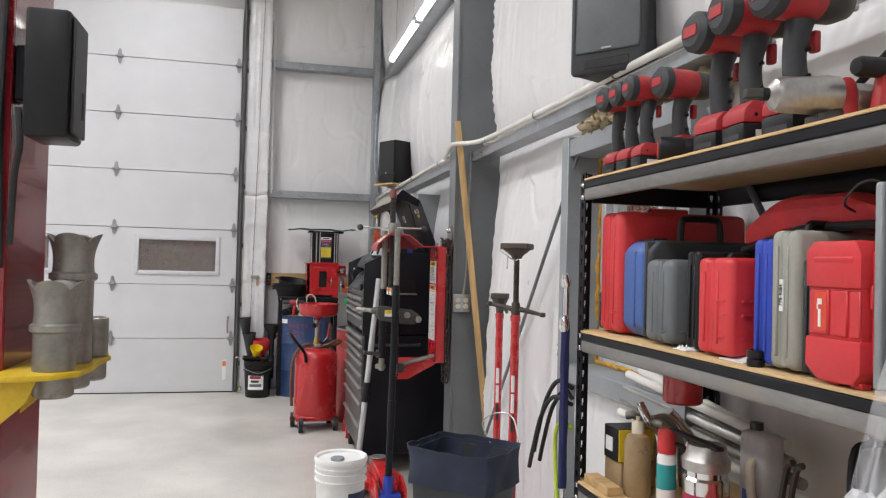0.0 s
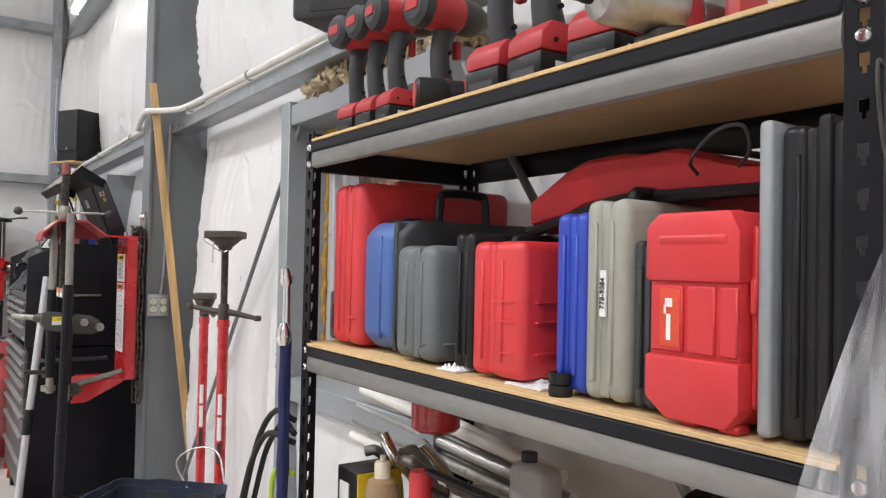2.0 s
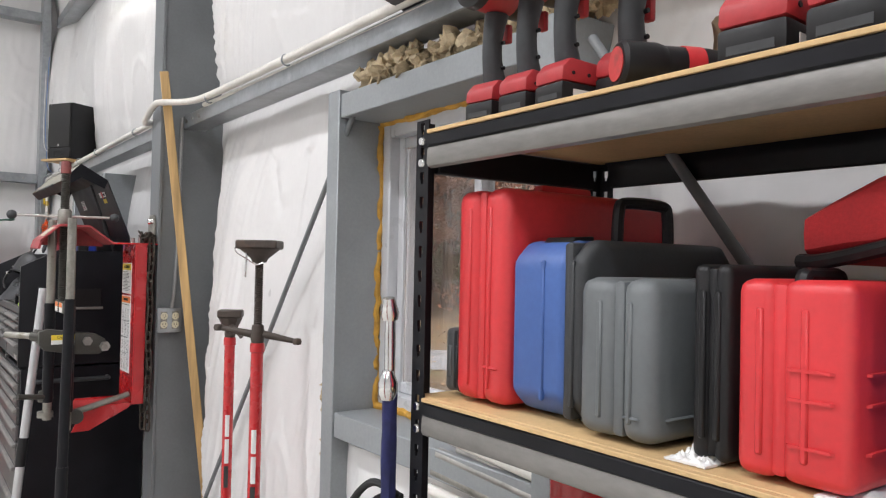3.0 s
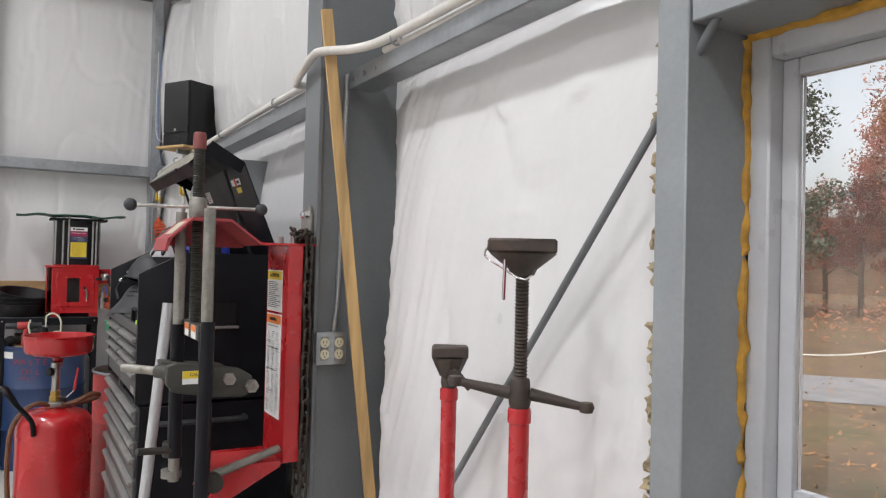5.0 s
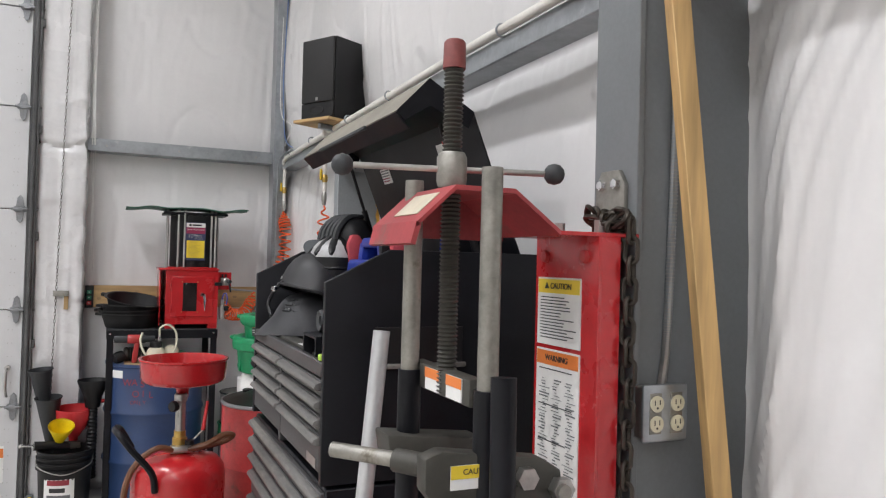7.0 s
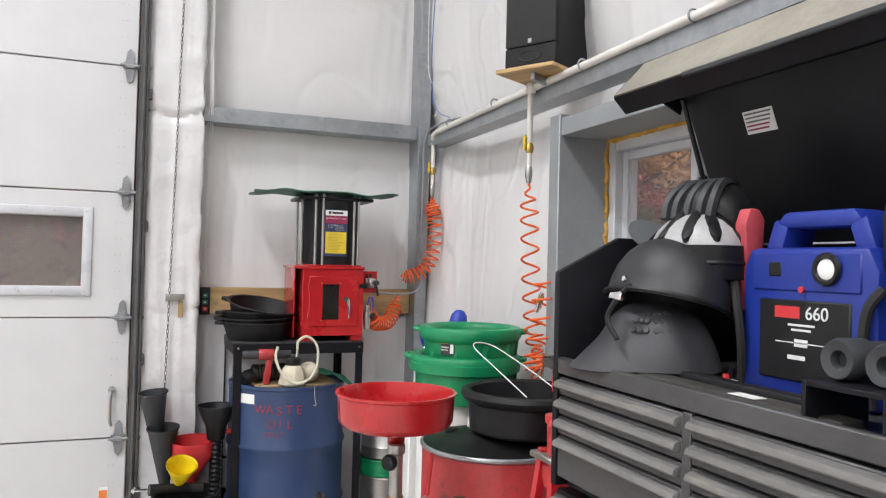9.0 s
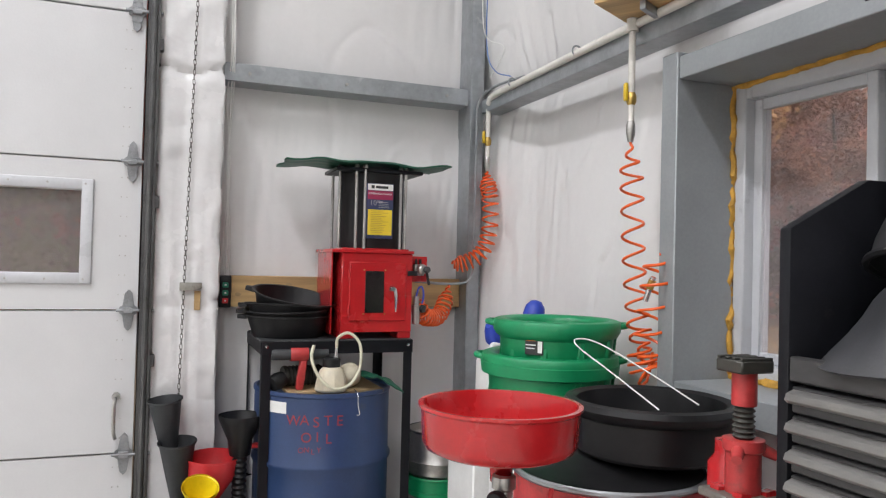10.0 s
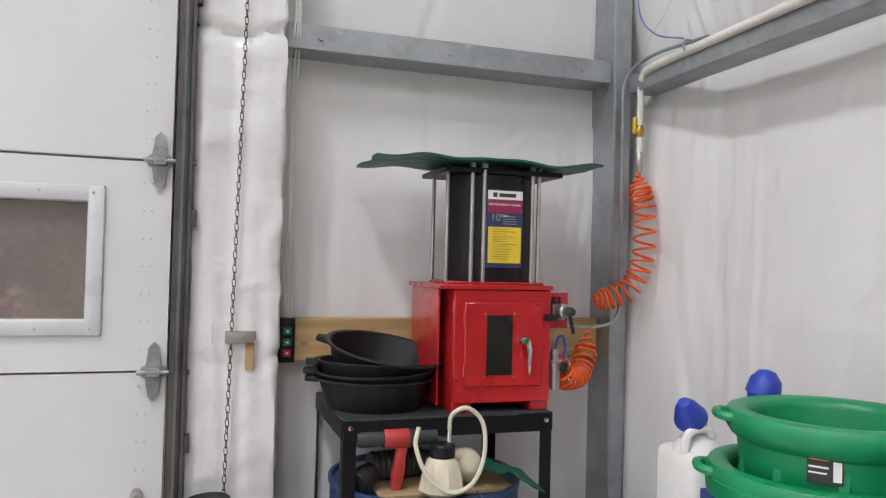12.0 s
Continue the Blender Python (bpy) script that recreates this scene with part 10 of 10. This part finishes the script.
# ---- vehicle lift post with adapters ----
l = thing("lift_column", (-0.62, 1.6, 0), "dark red steel post of a two-post vehicle lift", "vehicle lift")
bm = bmesh.new()
for a in ((-0.80, -0.44, 1.47, 1.478), (-0.448, -0.44, 1.478, 1.72), (-0.80, -0.792, 1.478, 1.72), (-0.50, -0.448, 1.712, 1.72), (-0.792, -0.74, 1.712, 1.72)):
    add_box(bm, a[0], a[1], a[2], a[3], 0.02, 3.6, 0.002)
part("post", bm, M_DARK_RED, l)
part("base_plate", box(-0.90, -0.36, 1.40, 1.80, 0.0, 0.02, 0.003), M_DARK_RED, l)
part("hose", tube(smooth_path([(-0.45, 1.462, 3.2), (-0.452, 1.46, 2.4), (-0.45, 1.455, 1.9), (-0.455, 1.45, 1.6), (-0.445, 1.455, 1.46), (-0.452, 1.46, 1.7), (-0.456, 1.46, 2.2)]), 0.006, 8), M_RUBBER, l, "black hanging cable")
part("cable", tube(smooth_path([(-0.42, 1.44, 1.74), (-0.415, 1.44, 1.68), (-0.425, 1.45, 1.62), (-0.43, 1.455, 1.5)]), 0.006, 8), M_RUBBER, l, "black cable")
s = thing("loudspeaker", (-0.385, 1.485, 1.69), "small black loudspeaker fixed to the lift post", "loudspeaker", "loudspeakers")
part("mount", box(-0.44, -0.41, 1.48, 1.53, 1.76, 1.86, 0.003), M_BLACK_STEEL, s)
part("cabinet", box(-0.412, -0.338, 1.43, 1.545, 1.69, 1.918, 0.008, None, 2), M_BLACK_PLASTIC, s)
part("grille", box(-0.337, -0.331, 1.44, 1.535, 1.70, 1.908, 0.003), M_DARK_GREY, s, "dark grille")
part("port", box(-0.3315, -0.3295, 1.50, 1.512, 1.735, 1.785, 0.001), M_RUBBER, s)
br = thing("adapter_bracket", (-0.40, 1.55, 1.29), "yellow steel bracket holding lift adapters", "bracket")
bm = bmesh.new()
part("plate", prism([(-0.44, 1.40), (-0.40, 1.395), (-0.345, 1.41), (-0.308, 1.45), (-0.302, 1.52), (-0.305, 1.6), (-0.298, 1.68), (-0.31, 1.725), (-0.35, 1.74), (-0.44, 1.74)], "z", 1.268, 1.278, 0.002), M_YELLOW_PAINT, br)
for y in (1.42, 1.58, 1.71):
    part("gusset", prism([(-0.439, 1.268), (-0.37, 1.268), (-0.385, 1.23), (-0.439, 1.18)], "y", y, y + 0.008, 0.001), M_YELLOW_PAINT, br)


def adapter(x, y, z0, ztube, ztop, r, label):
    a = thing("lift_adapter", (x, y, z0), label, "lift adapter", "lift adapters")
    part("tube", lathe([(0.0, z0), (r - 0.006, z0), (r - 0.002, z0 + 0.004), (r - 0.002, 1.266), (r, 1.28), (r, ztube), (r - 0.006, ztube + 0.002), (r - 0.008, ztube - 0.01), (0, ztube - 0.01)], (x, y, 0), 26), M_WORN_STEEL, a, "worn steel tube")
    if ztop > ztube + 0.01:
        bm = bmesh.new()
        rings = []
        n = 32
        for k in range(9):
            f = k / 8
            ring = []
            for i in range(n):
                t = 2 * math.pi * i / n
                lobe = abs(math.cos(2 * t)) ** 0.6
                rad = r * (1.04 - 0.12 * math.sin(f * 3.14) + 0.24 * f * f * (0.3 + lobe))
                dip = 0.018 * f ** 3 * (1 - lobe)
                ring.append(bm.verts.new((x + rad * math.cos(t), y + rad * math.sin(t), ztube + 0.002 + (ztop - ztube) * f - dip)))
            rings.append(ring)
        for k in range(8, -1, -1):
            f = k / 8
            rings.append([bm.verts.new((x + (v.co.x - x) * 0.86, y + (v.co.y - y) * 0.86, v.co.z - (0.002 if k == 8 else 0))) for v in rings[k]])
        for p0, p1 in zip(rings, rings[1:]):
            for i in range(n):
                bm.faces.new((p0[i], p0[(i + 1) % n], p1[(i + 1) % n], p1[i]))
        part("saddle", bm, M_WORN_STEEL, a, "flared cast saddle")
        part("ring", lathe([(r, ztube - 0.008), (r + 0.006, ztube - 0.004), (r + 0.006, ztube + 0.006), (r, ztube + 0.010)], (x, y, 0), 26), M_WORN_STEEL, a)


adapter(-0.356, 1.474, 1.23, 1.353, 1.438, 0.036, "worn steel lift adapter with a flared saddle")
adapter(-0.352, 1.576, 1.23, 1.443, 1.525, 0.037, "taller worn steel lift adapter with a flared saddle")
adapter(-0.332, 1.672, 1.23, 1.356, 1.356, 0.029, "plain worn steel lift extension tube")


# ---- outside ----
single("ground", box(-300, 300, -300, 300, -0.5, -0.2), M_GRASS, "leaf-strewn autumn grass around the hall", "ground", kind="structure", smooth=False)
bm = bmesh.new()
pts = [(10.0 + 0.65 * s + 0.4 * math.sin(s * 0.2), 10.1 - 0.76 * s) for s in range(-33, 33, 2)]
L = [bm.verts.new((x - 1.05, y - 0.9, -0.185)) for x, y in pts]
R = [bm.verts.new((x + 1.05, y + 0.9, -0.185)) for x, y in pts]
for k in range(32):
    bm.faces.new((L[k], R[k], R[k + 1], L[k + 1]))
single("road", bm, M_GRAVEL, "pale grey gravel track across the grass", "road", kind="structure")


def leaf_crown(rng, blobs, per, size):
    """Small leaves in loose uneven clumps."""
    verts, faces = [], []
    for c, r in blobs:
        for _ in range(per):
            d = Vector((rng.gauss(0, 1), rng.gauss(0, 1), rng.gauss(0, 0.8)))
            p = c + d.normalized() * r * rng.uniform(0.25, 1.05)
            s = size * rng.uniform(0.6, 1.4)
            u = Vector((rng.gauss(0, 1), rng.gauss(0, 1), rng.gauss(0, 1))).normalized()
            v = u.orthogonal().normalized()
            i = len(verts)
            verts += [p - u * s, p + v * s * 0.5, p + u * s, p - v * s * 0.5]
            faces.append((i, i + 1, i + 2, i + 3))
    return verts, faces


def tree_kind(seed, h, spread, leaf, leaves_from=0.3, per=170):
    rng = random.Random(seed)
    t = thing("tree", (0, 0, 0), "", "tree", "autumn trees")
    bm = bmesh.new()
    trunk = [Vector((0.15 * noise.noise((seed, k * 0.4, 0)), 0.15 * noise.noise((seed, 9, k * 0.4)), h * k / 8)) for k in range(9)]
    for a, b, k in zip(trunk, trunk[1:], range(8)):
        add_cyl(bm, a, b, 0.16 * (1 - k / 9), 0.16 * (1 - (k + 1) / 9), 7, False)
    blobs = []
    for k in range(16):
        f = leaves_from + (0.96 - leaves_from) * k / 15
        base = trunk[min(7, int(f * 8))].lerp(trunk[min(8, int(f * 8) + 1)], f * 8 % 1)
        a = k * 2.4 + rng.uniform(-0.5, 0.5)
        ln = spread * (1.15 - f) * rng.uniform(0.6, 1.2) + 0.3
        tip = base + Vector((math.cos(a) * ln, math.sin(a) * ln, ln * 0.4))
        add_cyl(bm, base, tip, 0.05 * (1.1 - f), 0.012, 5, False)
        for q in range(4):
            blobs.append((base.lerp(tip, 0.35 + 0.22 * q) + Vector((rng.uniform(-0.4, 0.4), rng.uniform(-0.4, 0.4), rng.uniform(-0.3, 0.4))), rng.uniform(0.35, 0.75) * (0.6 + spread * 0.15)))
    part("trunk", bm, M_BARK, t, "", False)
    v, fc = leaf_crown(rng, blobs, per, 0.065)
    me = bpy.data.meshes.new("crown")
    me.from_pydata(v, [], fc)
    me.materials.append(M_LEAF[leaf])
    c = new("crown", me)
    c.parent = t
    return t


KINDS = [(tree_kind(1, 8.5, 2.6, 0), "tall tree with rust-brown autumn leaves"), (tree_kind(2, 7.0, 2.4, 1), "tree with dull red autumn leaves"), (tree_kind(3, 9.5, 2.8, 2), "tall tree with ochre autumn leaves"), (tree_kind(4, 3.2, 1.6, 3, 0.08), "low bushy tree still green"), (tree_kind(5, 10.0, 1.8, 4, 0.15), "dark green pine among the autumn trees")]
rng = random.Random(77)
spots = []
for k in range(130):
    a, b = rng.uniform(15.5, 34), rng.uniform(-12, 40)
    if b > 5 or k % 6 == 0:
        spots.append((a, b + 12))
for k in range(16):
    spots.append((rng.uniform(5.0, 12.0), rng.uniform(19, 30)))
for k in range(44):
    spots.append((rng.uniform(-14, 8), rng.uniform(17, 34)))
used = set()
for x, y in spots:
    k = rng.choices(range(5), (5, 4, 4, 2, 2))[0]
    t, lab = KINDS[k]
    m = pose(x, y, -0.2, 0, 0, rng.uniform(0, 360)) @ Matrix.Scale(rng.uniform(0.8, 1.25), 4)
    if k not in used:
        used.add(k)
        t.matrix_basis = m
        tagged(t, lab)
    else:
        c = copy_thing(t, m)
# leaf litter and low scrub under the trees, seen as one mass
v, f = leaf_crown(random.Random(5), [(Vector((rng.uniform(14, 36), rng.uniform(-8, 48), 0.25)), 0.9) for _ in range(260)] + [(Vector((rng.uniform(-14, 10), rng.uniform(17, 36), 0.3)), 0.9) for _ in range(180)], 40, 0.07)
me = bpy.data.meshes.new("undergrowth")
me.from_pydata(v, [], f)
me.materials.append(M_LEAF[0])
tagged(new("undergrowth", me), "brown undergrowth and fallen leaves below the trees", "undergrowth", "", "stuff")
# fallen leaves over the grass near the hall
rl = random.Random(31)
v, f = [], []
for _ in range(9000):
    p = Vector((2.2 + 15 * rl.random() ** 1.4, rl.uniform(-4, 22), -0.195 + 0.02 * rl.random()))
    u = Vector((rl.gauss(0, 1), rl.gauss(0, 1), rl.gauss(0, 0.35))).normalized() * rl.uniform(0.025, 0.06)
    w = u.cross(Vector((0, 0, 1))) * 0.6
    i = len(v)
    v += [p - u, p + w, p + u, p - w]
    f.append((i, i + 1, i + 2, i + 3))
me = bpy.data.meshes.new("fallen_leaves")
me.from_pydata(v, [], f)
me.materials.append(M_LEAF[2])
tagged(new("fallen_leaves", me), "ochre fallen leaves scattered over the grass", "leaves", "", "stuff")
# far woods closing the view
bm = bmesh.new()
ring = []
for k in range(121):
    a = 2 * math.pi * k / 120
    ring.append((bm.verts.new((70 * math.cos(a), 70 * math.sin(a), -0.3)), bm.verts.new((70 * math.cos(a), 70 * math.sin(a), 6.5 + 2.0 * noise.noise((math.cos(a) * 9, math.sin(a) * 9, 1)) + 1.5 * noise.noise((math.cos(a) * 30, math.sin(a) * 30, 4))))))
for p, q in zip(ring, ring[1:]):
    bm.faces.new((p[0], q[0], q[1], p[1]))
single("backdrop", bm, mat("far_woods", (0.1, 0.06, 0.038), 0.95, var=0.5, scale=0.4, bump=0.4, grain=2.5, spots=(0.05, 0.055, 0.025), spot_amount=0.45, spot_scale=0.25), "distant brown autumn woods on the horizon", "woods", kind="structure")
# orange delineator posts with a rope
prev = None
for k, (x, y) in enumerate(((8.30, 8.16), (10.40, 7.81), (11.45, 7.84), (12.65, 6.24))):
    p = thing("delineator_post", (x, y, -0.2), "orange plastic delineator post with white bands", "traffic post", "delineator posts")
    part("base", lathe([(0, 0), (0.11, 0), (0.11, 0.02), (0.06, 0.05), (0, 0.05)], (x, y, -0.2), 16), M_CONE, p)
    part("post", lathe([(0.05, 0.05), (0.045, 0.72), (0.028, 0.76), (0.042, 0.8), (0, 0.82)], (x, y, -0.2), 14), M_CONE, p)
    for z in (0.5, 0.62):
        part("band", lathe([(0.0495, z), (0.0485, z + 0.06)], (x, y, -0.2), 14), M_PAPER, p, "white reflective band")
    if prev:
        a, b = prev
        bm = tube([(a + (x - a) * f, b + (y - b) * f, 0.56 - 0.25 * f * (1 - f)) for f in np.linspace(0, 1, 13)], 0.012, 5)
        single("rope", bm, M_PAPER, "pale rope sagging between the posts", "rope", (a, b, 0.82), "ropes")
    prev = (x, y)
